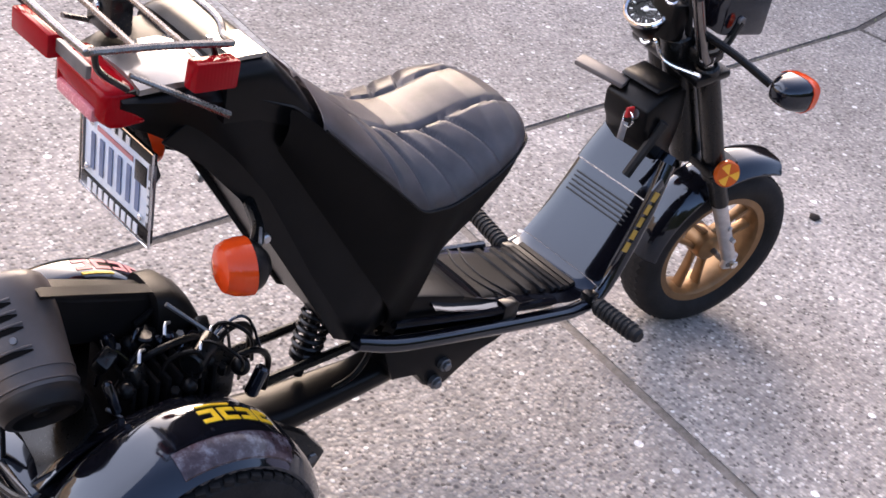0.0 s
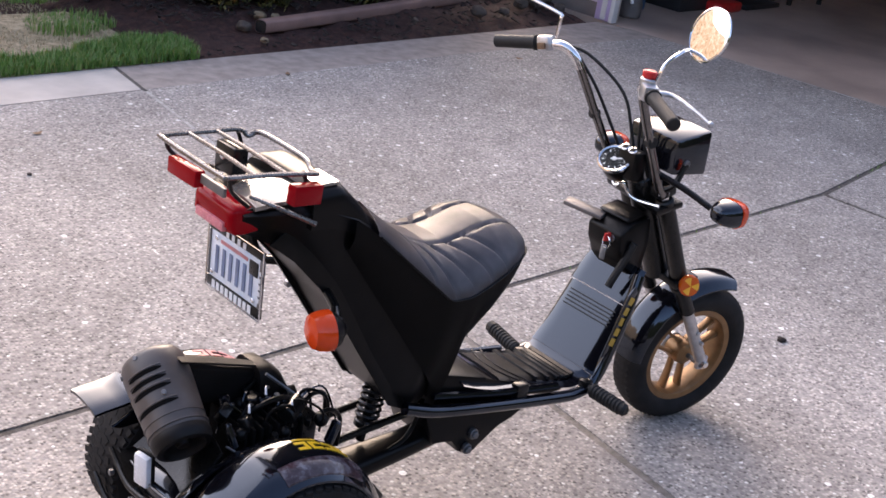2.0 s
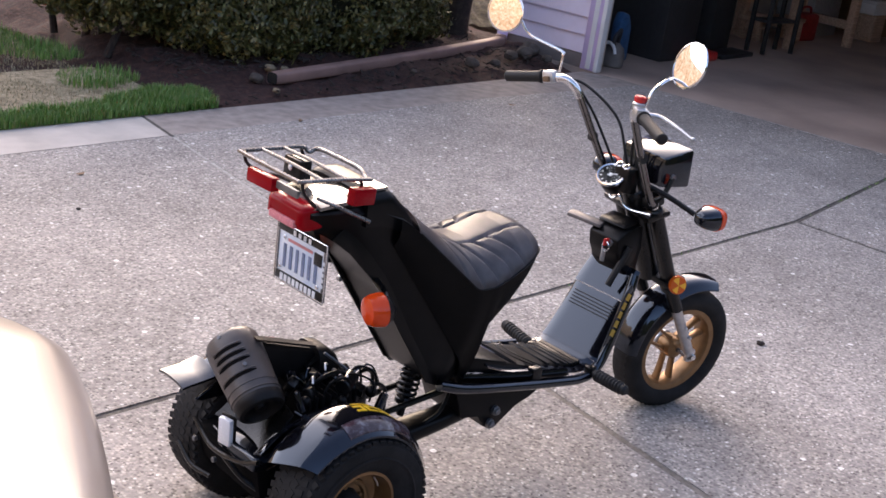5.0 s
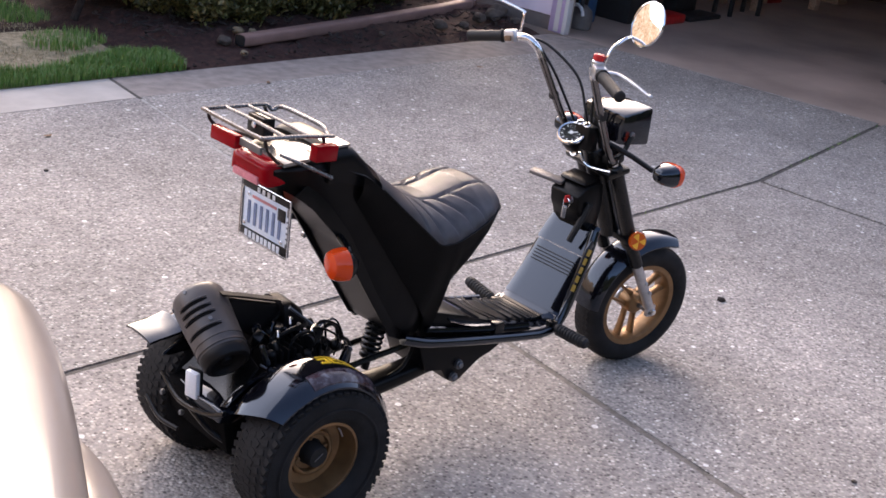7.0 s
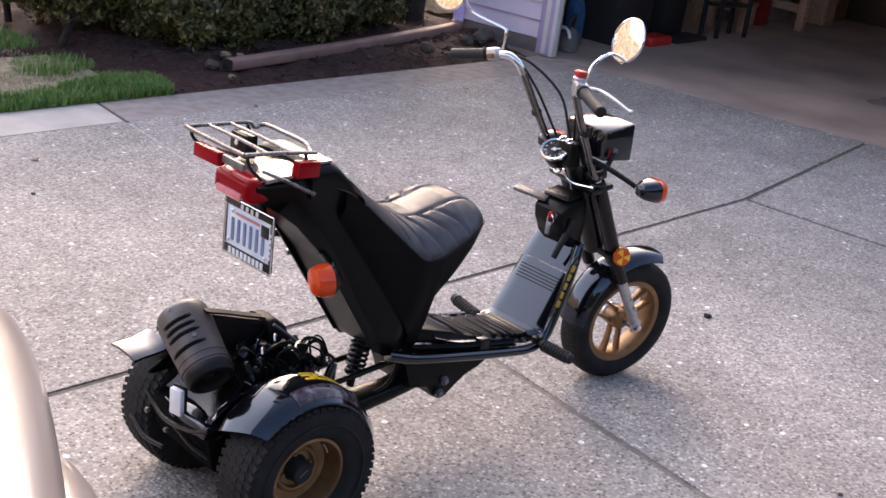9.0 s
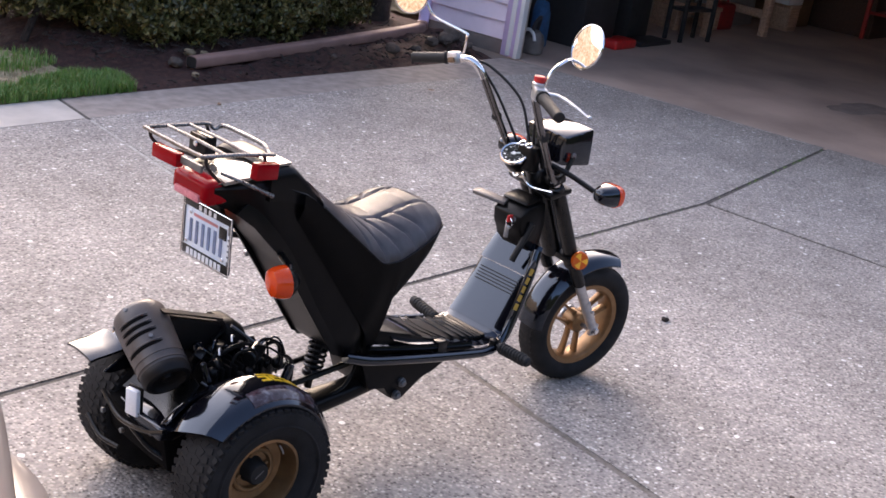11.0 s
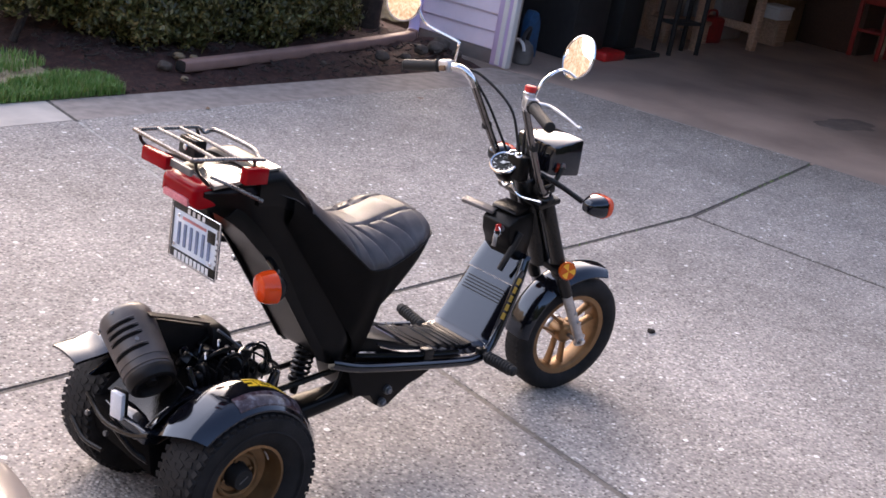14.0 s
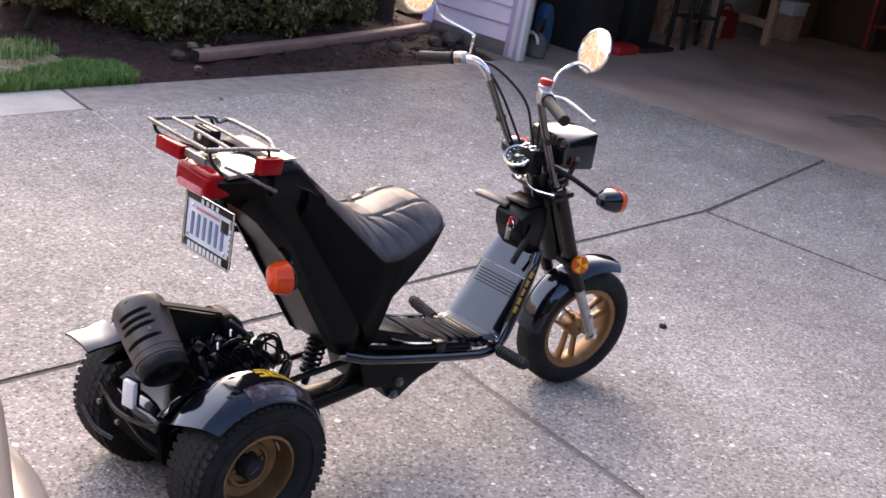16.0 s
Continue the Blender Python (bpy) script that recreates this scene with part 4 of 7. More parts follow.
for s in (-1, 1):
    c = BARS @ Vector((0.888, s * 0.232, 0.786)) if s < 0 else BARS @ Vector((0.90, 0.215, 0.800))
    d = Vector((1.0, 0, 0.0))
    bm = B()
    rings = []
    for x, r in ((-0.056, 0.010), (-0.050, 0.018), (-0.032, 0.027), (-0.005, 0.0335), (0.004, 0.034)):
        rings.append([c + Vector((x, 1.15 * r * math.copysign(abs(math.cos(t)) ** 0.7, math.cos(t)), r * math.copysign(abs(math.sin(t)) ** 0.7, math.sin(t)))) for t in (2 * math.pi * k / 20 for k in range(20))])
    sig = part("front_signal", ring_loft(bm, rings), GLOSS, scooter, "front turn signal with black housing")
    bm = B()
    rings = []
    for x, r in ((0.001, 0.0350), (0.020, 0.0345), (0.031, 0.031), (0.037, 0.022)):
        rings.append([c + Vector((x, 1.15 * r * math.copysign(abs(math.cos(t)) ** 0.7, math.cos(t)), r * math.copysign(abs(math.sin(t)) ** 0.7, math.sin(t)))) for t in (2 * math.pi * k / 20 for k in range(20))])
    part("signal_lens", ring_loft(bm, rings), AMBER, sig, "amber lens")
    bm = B()
    tube(bm, [c + Vector((-0.035, -s * 0.030, 0.004)), c + Vector((-0.06, -s * 0.10, 0.030)), c + Vector((-0.08, -s * 0.165, 0.045))], 0.0085, 10)
    part("signal_stalk", bm, SATIN, sig)

# key box below the bars, with lever, key and ring
bm = B()
slab(bm, [(0.700, 0.660), (0.745, 0.688), (0.815, 0.700), (0.830, 0.630), (0.815, 0.540), (0.780, 0.530), (0.740, 0.570), (0.708, 0.615)], -0.056, 0.056, 0.010)
keybox = part("key_box", bm, PLASTIC, scooter, "black plastic key box")
bm = B()
slab(bm, [(0.728, 0.692), (0.740, 0.700), (0.80, 0.712), (0.80, 0.698), (0.740, 0.686)], -0.045, 0.050, 0.004)
part("box_lid", bm, PLASTIC, keybox)
bm = B()
tube(bm, [(0.745, -0.068, 0.640), (0.735, -0.060, 0.600), (0.712, -0.050, 0.540), (0.704, -0.046, 0.515)], 0.010, 8)
part("strap", bm, RUBBER, keybox)
bm = B()
box(bm, -0.022, 0.022, -0.02, 0.088, -0.006, 0.006, 0.004, Matrix.Translation((0.718, 0.045, 0.680)) @ pose(0, 0, 0, 4, -6, 18))
part("hook_lever", bm, VACGREY, keybox, "grey hook lever")
K = Vector((0.700, -0.022, 0.646))
bm = B()
rod(bm, K + Vector((0.02, 0, -0.006)), K, 0.014, 16, 0.002)
part("ignition_lock", bm, STEEL, keybox)
bm = B()
box(bm, -0.022, 0.0, -0.003, 0.003, -0.011, 0.011, 0.002, Matrix.Translation(K))
key = part("key", bm, REDP, keybox, "red-headed key with a ring")
bm = B()
ringc = K + Vector((-0.016, -0.004, -0.012))
tube(bm, [ringc + Vector((0.3 * 0.016 * math.cos(t), 0.95 * 0.016 * math.cos(t), 0.016 * math.sin(t))) for t in (2 * math.pi * k / 20 for k in range(20))], 0.0016, 6, curved=False, loop=True)
part("key_ring", bm, CHROME, key)
bm = B()
box(bm, -0.0015, 0.0015, -0.008, 0.006, -0.062, -0.022, 0.001, Matrix.Translation(K + Vector((-0.014, 0.003, 0))) @ pose(0, 0, 0, 0, 0, 20))
part("spare_key", bm, ALLOY, key)

# bars, grips, levers, mirrors
for s in (-1, 1):
    bm = B()
    tube(bm, [(0.810, s * 0.080, 0.775), (0.785, s * 0.086, 0.80), (0.708, s * 0.100, 0.920), (0.642, s * 0.112, 1.030), (0.620, s * 0.122, 1.066), (0.602, s * 0.145, 1.084), (0.582, s * 0.175, 1.082), (0.560, s * 0.215, 1.074)], 0.0115, 12, 5)
    steer(bm, BARS)
    bar = part("handlebar", bm, DARKCHROME, scooter, "high chrome handlebar, darkened as if by dark reflections, with bright bend")
    bm = B()
    tube(bm, [(0.636, s * 0.114, 1.040), (0.620, s * 0.122, 1.066), (0.602, s * 0.145, 1.084), (0.582, s * 0.175, 1.082), (0.566, s * 0.205, 1.076)], 0.0122, 12, 5)
    part("chrome_bend", steer(bm, BARS), CHROME, bar)
    g0, g1 = Vector((0.560, s * 0.215, 1.074)), Vector((0.508, s * 0.345, 1.052))
    if s > 0:
        g0, g1 = Vector((0.564, 0.205, 1.076)), Vector((0.519, 0.318, 1.046))
    bm = B()
    rod(bm, g0, g1, 0.0165, 18, 0.003)
    d = (g1 - g0).normalized()
    lathe(bm, [(0.0165, -0.003), (0.020, -0.002), (0.020, 0.003), (0.0165, 0.004)], 18, disc_at(g0 + d * 0.006, d), caps=False)
    part("grip", steer(bm, BARS), RUBBER, bar, "black rubber grip")
    # switch block
    w0 = g0 - d * 0.022
    bm = B()
    box(bm, -0.019, 0.019, -0.018, 0.018, -0.019, 0.019, 0.007, Matrix.Translation(w0) @ d.to_track_quat("Y", "Z").to_matrix().to_4x4())
    sw = part("switch_block", steer(bm, BARS), ALLOY, bar, "cast alloy switch block")
    bm = B()
    box(bm, -0.030, -0.018, -0.010, 0.010, -0.014, 0.002, 0.003, Matrix.Translation(w0) @ d.to_track_quat("Y", "Z").to_matrix().to_4x4())
    part("switch_knob", steer(bm, BARS), CARD if s > 0 else PLASTIC, sw)
    # lever ahead of the right grip
    if s < 0:
        tip = g1 + Vector((0.118, 0.006, 0.000))
        bm = B()
        tube(bm, [w0 + Vector((0.020, 0, 0.0)), g0 + Vector((0.060, -0.004, 0.004)), g0.lerp(g1, 0.5) + Vector((0.088, 0.0, 0.006)), tip], (0.0066, 0.0036), 8)
        ball(bm, tip, 0.0075, seg=12)
        part("brake_lever", steer(bm, BARS), ALLOY, bar, "polished alloy brake lever")
    # mirror on a bent chrome stem
    base = w0 + Vector((0.012, 0 if s < 0 else -0.022, 0.018))
    mc = Vector((0.672, -0.200, 1.219)) if s < 0 else Vector((0.545, 0.372, 1.236))
    b0 = BARS @ base
    if s < 0:
        stem = [b0, b0 + Vector((0.016, -0.008, 0.050)), b0.lerp(mc, 0.55) + Vector((0.006, 0.016, 0.010)), mc + Vector((0.004, 0.050, -0.046))]
    else:
        stem = [b0, b0 + Vector((0.004, 0.000, 0.050)), b0 + Vector((0.004, 0.008, 0.062)), b0.lerp(mc, 0.55) + Vector((0, 0, 0.012)), mc + Vector((0.012, -0.05, -0.012))]
    bm = B()
    tube(bm, stem, 0.0045, 8, 5)
    st = part("mirror_stem", bm, CHROME, bar, "bent chrome mirror stem")
    aim = Vector((-0.92, 0.33, 0.265)) if s < 0 else Vector((-0.955, -0.24, 0.132))
    bm = B()
    size = Matrix.Scale(1.0 if s < 0 else 0.90, 4)
    lathe(bm, [(0, -0.014), (0.040, -0.010), (0.060, -0.002), (0.066, 0.006), (0.0655, 0.011), (0.062, 0.012), (0.0615, 0.008), (0, 0.008)], 40, disc_at(mc, aim) @ size)
    mh = part("mirror", bm, CHROME, bar, "round chrome mirror")
    bm = B()
    lathe(bm, [(0, 0.0085), (0.058, 0.0085), (0.0612, 0.009), (0.0612, 0.0098), (0.03, 0.0112), (0, 0.0117)], 40, disc_at(mc, aim) @ size)
    part("mirror_glass", bm, MIRROR, mh, "silvered mirror glass")
    bm = B()
    tube(bm, [(0.706, s * 0.098, 0.925), (0.706, s * 0.112, 0.925)], 0.0155, 10, curved=False)
    part("cable_tie", steer(bm, BARS), RUBBER, bar)
bm = B()
q = BARS @ Vector((0.575, -0.180, 1.102))
rod(bm, q - Vector((0, 0, 0.014)), q + Vector((0, 0, 0.004)), 0.019, 16, 0.003)
res = part("fluid_reservoir", bm, ALLOY, scooter, "alloy reservoir with red cap")
bm = B()
rod(bm, q + Vector((0, 0, 0.004)), q + Vector((0, 0, 0.022)), 0.0165, 12, 0.003)
part("reservoir_cap", bm, REDP, res, "red cap")
bm = B()
slab(bm, [(0.812, 0.782), (0.862, 0.800), (0.870, 0.772), (0.820, 0.752)], -0.075, 0.075, 0.006)
part("bar_clamp", steer(bm, BARS), SATIN, scooter)
CABLES = [[(0.60, 0.165, 1.085), (0.66, 0.12, 1.075), (0.735, 0.05, 1.00), (0.765, 0.02, 0.90), (0.80, 0.01, 0.79)],
          [(0.60, -0.165, 1.085), (0.675, -0.09, 1.055), (0.735, -0.03, 0.98), (0.775, 0.0, 0.88), (0.815, 0.0, 0.77)],
          [(0.61, -0.15, 1.080), (0.705, -0.06, 1.02), (0.765, -0.02, 0.92), (0.80, -0.02, 0.82), (0.85, -0.03, 0.70)],
          [(0.63, 0.13, 1.075), (0.685, 0.10, 1.00), (0.740, 0.088, 0.92), (0.80, 0.07, 0.82)],
          [(0.665, -0.085, 1.02), (0.715, -0.060, 0.95), (0.775, -0.04, 0.86), (0.83, -0.02, 0.76)]]
for c in CABLES:
    bm = B()
    tube(bm, c, 0.0042, 8, 6)
    part("cable", steer(bm, BARS), RUBBER, scooter)

# dial and warning lamps
DC, DN = BARS @ Vector((0.725, 0.022, 0.832)), Vector((-0.62, -0.10, 0.78))
bm = B()
lathe(bm, [(0, -0.062), (0.022, -0.062), (0.032, -0.050), (0.039, -0.020), (0.040, 0.0), (0, 0.0)], 36, disc_at(DC, DN))
dial = part("speedometer", bm, PLASTIC, scooter, "round speedometer with chrome bezel")
bm = B()
lathe(bm, [(0.040, -0.006), (0.044, -0.004), (0.0445, 0.003), (0.041, 0.006), (0.0365, 0.004), (0.0365, 0.0)], 40, disc_at(DC, DN), caps=False)
part("bezel", bm, CHROME, dial, "chrome bezel")
FM = disc_at(DC, DN)
bm = B()
lathe(bm, [(0, 0.0012), (0.036, 0.0012), (0.036, 0.0006)], 36, FM)
face = part("dial_face", bm, SATIN, dial, "black dial face with pale marks")
for k in range(9):
    a = radians(-40 + 32.5 * k)
    bm = B()
    box(bm, 0.026, 0.032, 0.0013, 0.0020, -0.0012, 0.0012, 0, FM @ Matrix.Rotation(a, 4, "Y"))
    part("dial_tick", bm, INKWHITE, dial, smooth=0)
bm = B()
box(bm, -0.010, 0.022, 0.0022, 0.0032, -0.0016, 0.0016, 0, FM @ Matrix.Rotation(radians(205), 4, "Y"))
lathe(bm, [(0, 0.001), (0.006, 0.001), (0.006, 0.004), (0, 0.0045)], 14, FM)
part("needle", bm, INKWHITE, dial)
bm = B()
lathe(bm, [(0, 0.0042), (0.0362, 0.0042), (0.0362, 0.0048), (0, 0.0050)], 36, FM)
gl = part("dial_glass", bm, GLASS, dial)
gl.visible_shadow = False
bm = B()
box(bm, 0.735, 0.785, -0.036, 0.026, 0.790, 0.868, 0.010)
pod = part("warning_pod", steer(bm, BARS), PLASTIC, scooter)
for y in (-0.019, 0.009):
    bm = B()
    p = BARS @ Vector((0.742, y, 0.868))
    lathe(bm, [(0.006, 0), (0.0115, 0), (0.0120, 0.004), (0.0085, 0.005), (0.0075, 0.001)], 20, disc_at(p, (-0.5, 0, 0.85)), caps=False)
    wl = part("warning_lamp", bm, CHROME, pod)
    bm = B()
    lathe(bm, [(0, 0), (0.008, 0), (0.006, 0.004), (0, 0.005)], 16, disc_at(p, (-0.5, 0, 0.85)))
    part("lamp_lens", bm, PLASTIC, wl)

# headlamp box
bm = B()
slab(bm, [(0.822, 0.826), (0.944, 0.826), (0.940, 0.946), (0.822, 0.918)], -0.086, 0.086, 0.010)
head = part("headlamp", steer(bm, BARS), GLOSS, scooter, "square black headlamp")
bm = B()
box(bm, 0.934, 0.952, -0.076, 0.076, 0.836, 0.930, 0.009)
part("headlamp_lens", steer(bm, BARS), GLASS, head, "clear lamp glass")
for s in (-1, 1):
    bm = B()
    tube(bm, [(0.825, s * 0.055, 0.775), (0.84, s * 0.084, 0.800), (0.865, s * 0.086, 0.858)], 0.008, 8)
    part("lamp_bracket", steer(bm, BARS), SATIN, head)
    bm = B()
    rod(bm, (0.865, s * 0.076, 0.860), (0.865, s * 0.092, 0.860), 0.010, 8, 0.002)
    part("lamp_bolt", steer(bm, BARS), STEEL, head)

# rear mudguards, frame, engine
for s in (-1, 1):
    c = Vector((REAR.x + 0.012, 0, REAR.z + (0.010 if s > 0 else 0.0)))
    y0, y1 = (0.105, 0.213) if s > 0 else (-0.300, -0.150)
    tail_end = 131 if s > 0 else 142
    drop = 0.045 if s > 0 else 0.028
    g = arc_shell(c, lambda u: 0.232 - 0.010 * u + (0.06 if s > 0 else 0.030) * max(0, u - 0.8), 2 if s > 0 else 16, tail_end, y0, y1, drop, 0.005, 30, 0.0 if s > 0 else 16.0)
    fen = part("rear_fender", g, GLOSS, scooter, "gloss black rear mudguard with small decals")
    # flared lip at the tail end
    if s > 0:
        bm = B()
        a = radians(tail_end)
        e = c + Vector((math.cos(a), 0, math.sin(a))) * 0.240
        row = [(2 * j / 8 - 1, y0 + (y1 - y0) * j / 8) for j in range(9)]
        rings = []
        for dx, dz in ((0.018, 0.010), (0.0, 0.003), (-0.030, -0.002), (-0.060, -0.006), (-0.084, -0.011)):
            rings.append([e + Vector((dx, y, dz - 0.006 * abs(v) ** 3)) for v, y in row] + [e + Vector((dx, y, dz - 0.006 * abs(v) ** 3 - 0.006)) for v, y in reversed(row)])
        part("fender_lip", ring_loft(bm, rings), GLOSS, fen)
    # inner side: a flat wall on the left, a web sloping to the tray on the right
    if s > 0:
        bm = B()
        slab(bm, [(-0.640, 0.330), (-0.600, 0.352), (-0.560, 0.376), (-0.50, 0.400), (-0.42, 0.412), (-0.34, 0.395), (-0.30, 0.36), (-0.42, 0.338), (-0.55, 0.328), (-0.620, 0.322)], 0.105, 0.111, 0.002)
        part("fender_wall", bm, GLOSS, fen)
    if s < 0:
        bm = B()
        rings = []
        for x, z in ((-0.630, 0.318), (-0.600, 0.345), (-0.55, 0.372), (-0.50, 0.388), (-0.42, 0.396), (-0.33, 0.378), (-0.26, 0.325), (-0.228, 0.262)):
            edge = [(0.156, z), (0.138, z - 0.004), (0.118, z - 0.026), (0.100, max(0.262, z - 0.060)), (0.086, max(0.258, z - 0.078))]
            rings.append([(x, s * y, q) for y, q in edge] + [(x, s * y, q - 0.005) for y, q in reversed(edge)])
        part("fender_web", ring_loft(bm, rings), GLOSS, fen)
    # four yellow marks and a thin line, in place of lettering
    def lie(deg, q, lift=0.0012):
        """A place on the mudguard's skin, deg round it and q out from the middle."""
        lo, hi, first = (0.150, 0.300, 16) if s < 0 else (0.105, 0.213, 2)
        u = (deg - first) / (tail_end - first)
        r = 0.232 - 0.010 * u - drop * abs(2 * (q - lo) / (hi - lo) - 1) ** 4 + lift
        a = radians(deg)
        return c + Vector((math.cos(a), 0, math.sin(a))) * r + Vector((0, s * q, 0))

    shift = 0.0 if s < 0 else -0.057
    mark_name, mark_paint, mark_label = ("yellow_mark", YELLOW, "yellow decal mark") if s < 0 else ("red_mark", INKRED, "faded red decal mark")
    for k in range(4):
        first = 85 - 8.8 * k
        qa, qb = 0.203 + shift, 0.230 + shift
        # each mark: two bars along the guard joined by one or two across it
        for d0, d1, q0, q1 in ((0, 7.2, qa, qa + 0.008), (0, 7.2, qb - 0.008, qb), (0 if k % 2 else 5.0, 2.2 if k % 2 else 7.2, qa + 0.008, qb - 0.008)):
            rings = []
            for e in range(4):
                deg = first - d0 - (d1 - d0) * e / 3
                rings.append([lie(deg, q0), lie(deg, q1), lie(deg, q1, -0.002), lie(deg, q0, -0.002)])
            part(mark_name, ring_loft(B(), rings), mark_paint, fen, mark_label, 0)
    rings = []
    for e in range(7):
        deg = 84 - 15 * e / 6
        rings.append([lie(deg, 0.192 + shift), lie(deg, 0.1965 + shift), lie(deg, 0.1965 + shift, -0.002), lie(deg, 0.192 + shift, -0.002)])
    part("yellow_line", ring_loft(B(), rings), YELLOW, fen, "yellow decal line", 0)
    if s > 0:
        continue
    # band low on the outer slope, a reflection painted in greyish red
    bm = B()
    rings = []
    for j in range(13):
        a = radians(104 - 54 * j / 12)
        d = Vector((math.cos(a), 0, math.sin(a)))
        row = [lie(math.degrees(a), q, 0.003 - 0.10 * max(0.0, q - 0.275)) for q in (0.258, 0.268, 0.280, 0.292)]
        rings.append(row + [p - d * 0.005 for p in reversed(row)])
    part("worn_strip", ring_loft(bm, rings), REFLBAND, fen, "greyish red band painted as a reflection on the mudguard")

# rear tray joining the mudguards
bm = B()
slab(bm, [(-0.640, 0.300), (-0.600, 0.312), (-0.52, 0.318), (-0.50, 0.300), (-0.60, 0.262), (-0.645, 0.270)], -0.150, -0.005, 0.006)
part("rear_tray", bm, GLOSS, scooter, "black tray between the mudguards")
bm = B()
rings = []
for y in (-0.145, -0.10, -0.05, 0.0, 0.03, 0.045):
    lean = 0.020 * (1 - ((y + 0.05) / 0.1) ** 2)
    edge = [(-0.545 + lean, 0.395), (-0.575 + lean, 0.360), (-0.600 + lean, 0.335), (-0.625 + lean, 0.318)]
    rings.append([(x, y, z) for x, z in edge] + [(x + 0.005, y, z - 0.004) for x, z in reversed(edge)])
part("rear_valance", ring_loft(bm, rings), SATIN, scooter, "gloss black curved panel above the tray")
bm = B()
tube(bm, [(-0.640, 0.02, 0.303), (-0.646, -0.06, 0.300), (-0.640, -0.145, 0.304)], 0.0018, 6)
part("tray_edge", bm, STEEL, scooter, "thin bright edge of the tray")
bm = B()
tube(bm, [(-0.640, 0.10, 0.285), (-0.655, 0.0, 0.262), (-0.650, -0.10, 0.275), (-0.640, -0.16, 0.300)], 0.006, 8)
tube(bm, [(-0.650, -0.02, 0.266), (-0.630, -0.09, 0.225), (-0.60, -0.12, 0.20)], 0.007, 8)
tube(bm, [(-0.640, 0.16, 0.19), (-0.645, 0.09, 0.165), (-0.63, 0.03, 0.16)], 0.006, 8)
part("rear_bar", bm, SATIN, scooter)
bm = B()
box(bm, -0.008, 0.008, -0.018, 0.018, -0.034, 0.034, 0.004, Matrix.Translation((-0.652, -0.045, 0.325)) @ pose(0, 0, 0, 0, -4, 14))
wr = part("white_reflector", bm, WHITEP, scooter, "small white rear reflector")
bm = B()
box(bm, 0.006, 0.014, -0.022, 0.022, -0.039, 0.039, 0.004, Matrix.Translation((-0.652, -0.045, 0.325)) @ pose(0, 0, 0, 0, -4, 14))
part("reflector_back", bm, PLASTIC, wr)
for y, z in ((0.085, 0.238), (0.0, 0.225)):
    bm = B()
    rod(bm, (-0.640, y, z), (-0.650, y, z), 0.007, 6, 0.001)
    part("frame_bolt", bm, STEEL, scooter)
bm = B()
slab(bm, [(-0.62, 0.26), (-0.50, 0.29), (-0.28, 0.30), (-0.24, 0.22), (-0.30, 0.13), (-0.52, 0.12), (-0.60, 0.17)], -0.135, 0.150, 0.012)
part("engine_case", bm, ENGINE, scooter, "dark engine and axle case")
bm = B()
rod(bm, (REAR.x, -0.20, REAR.z), (REAR.x, 0.20, REAR.z), 0.024, 16, 0.003)
part("rear_axle", bm, STEEL, scooter)


def capsule(bm, line, radii, seg=28, squash=1.0):
    """A soft-ended drum along a line with changing radius."""
    rings, up = [], Vector((0, 0, 1))
    for i, q in enumerate(line):
        d = (line[min(i + 1, len(line) - 1)] - line[max(i - 1, 0)]).normalized()
        u = (up - d * up.dot(d)).normalized()
        w = d.cross(u)
        rings.append([q + radii[i] * (math.cos(t) * u * squash + math.sin(t) * w) for t in (2 * math.pi * k / seg for k in range(seg))])
    return ring_loft(bm, rings)


# fan cover: a ribbed drum that leans across the back, with a shroud running forward from it
A0, A1 = Vector((-0.588, 0.066, 0.500)), Vector((-0.600, -0.092, 0.405))
us = [0, 0.015, 0.05, 0.11, 0.22, 0.4, 0.6, 0.78, 0.86, 0.94, 0.985, 1.0]
rs = [0.034, 0.051, 0.061, 0.066, 0.067, 0.066, 0.064, 0.062, 0.061, 0.060, 0.057, 0.050]
bm = B()
capsule(bm, [A0.lerp(A1, u) for u in us], rs, 40, 1.0)
fan = part("fan_cover", bm, COVER, scooter, "weathered black plastic fan cover with slots")
AX = (A1 - A0).normalized()
UPV = (Vector((0, 0, 1)) - AX * AX.z).normalized()
WV = AX.cross(UPV)
SG = 1 if WV.x < 0 else -1


def on_cover(u, t, lift=0.0):
    """A place on the drum: u along it, t round it from its top towards the tail."""
    n = math.cos(t) * UPV + SG * math.sin(t) * WV
    return A0.lerp(A1, u) + n * (float(np.interp(u, us, rs)) + lift), n


for k, (u, t0, t1) in enumerate(((0.30, 0.25, 1.45), (0.40, 0.20, 1.50), (0.50, 0.15, 1.55), (0.68, 0.10, 1.75))):
    bm = B()
    rings = []
    for t in np.linspace(t0, t1, 14):
        e = 0.0042 * min(1.0, 4 * min(t - t0, t1 - t) / (t1 - t0) + 0.3)
        a, n = on_cover(u, t, 0.0006)
        rings.append([a - AX * e, a + AX * e, a + AX * e - n * 0.004, a - AX * e - n * 0.004])
    part("vent_slot", ring_loft(bm, rings), ENGINE, fan, "dark vent slot")
    bm = B()
    tube(bm, [on_cover(u, t, 0.0005)[0] - AX * 0.0062 for t in np.linspace(t0, t1, 10)], 0.0020, 6, 2)
    part("slot_lip", bm, COVER, fan)
bm = B()
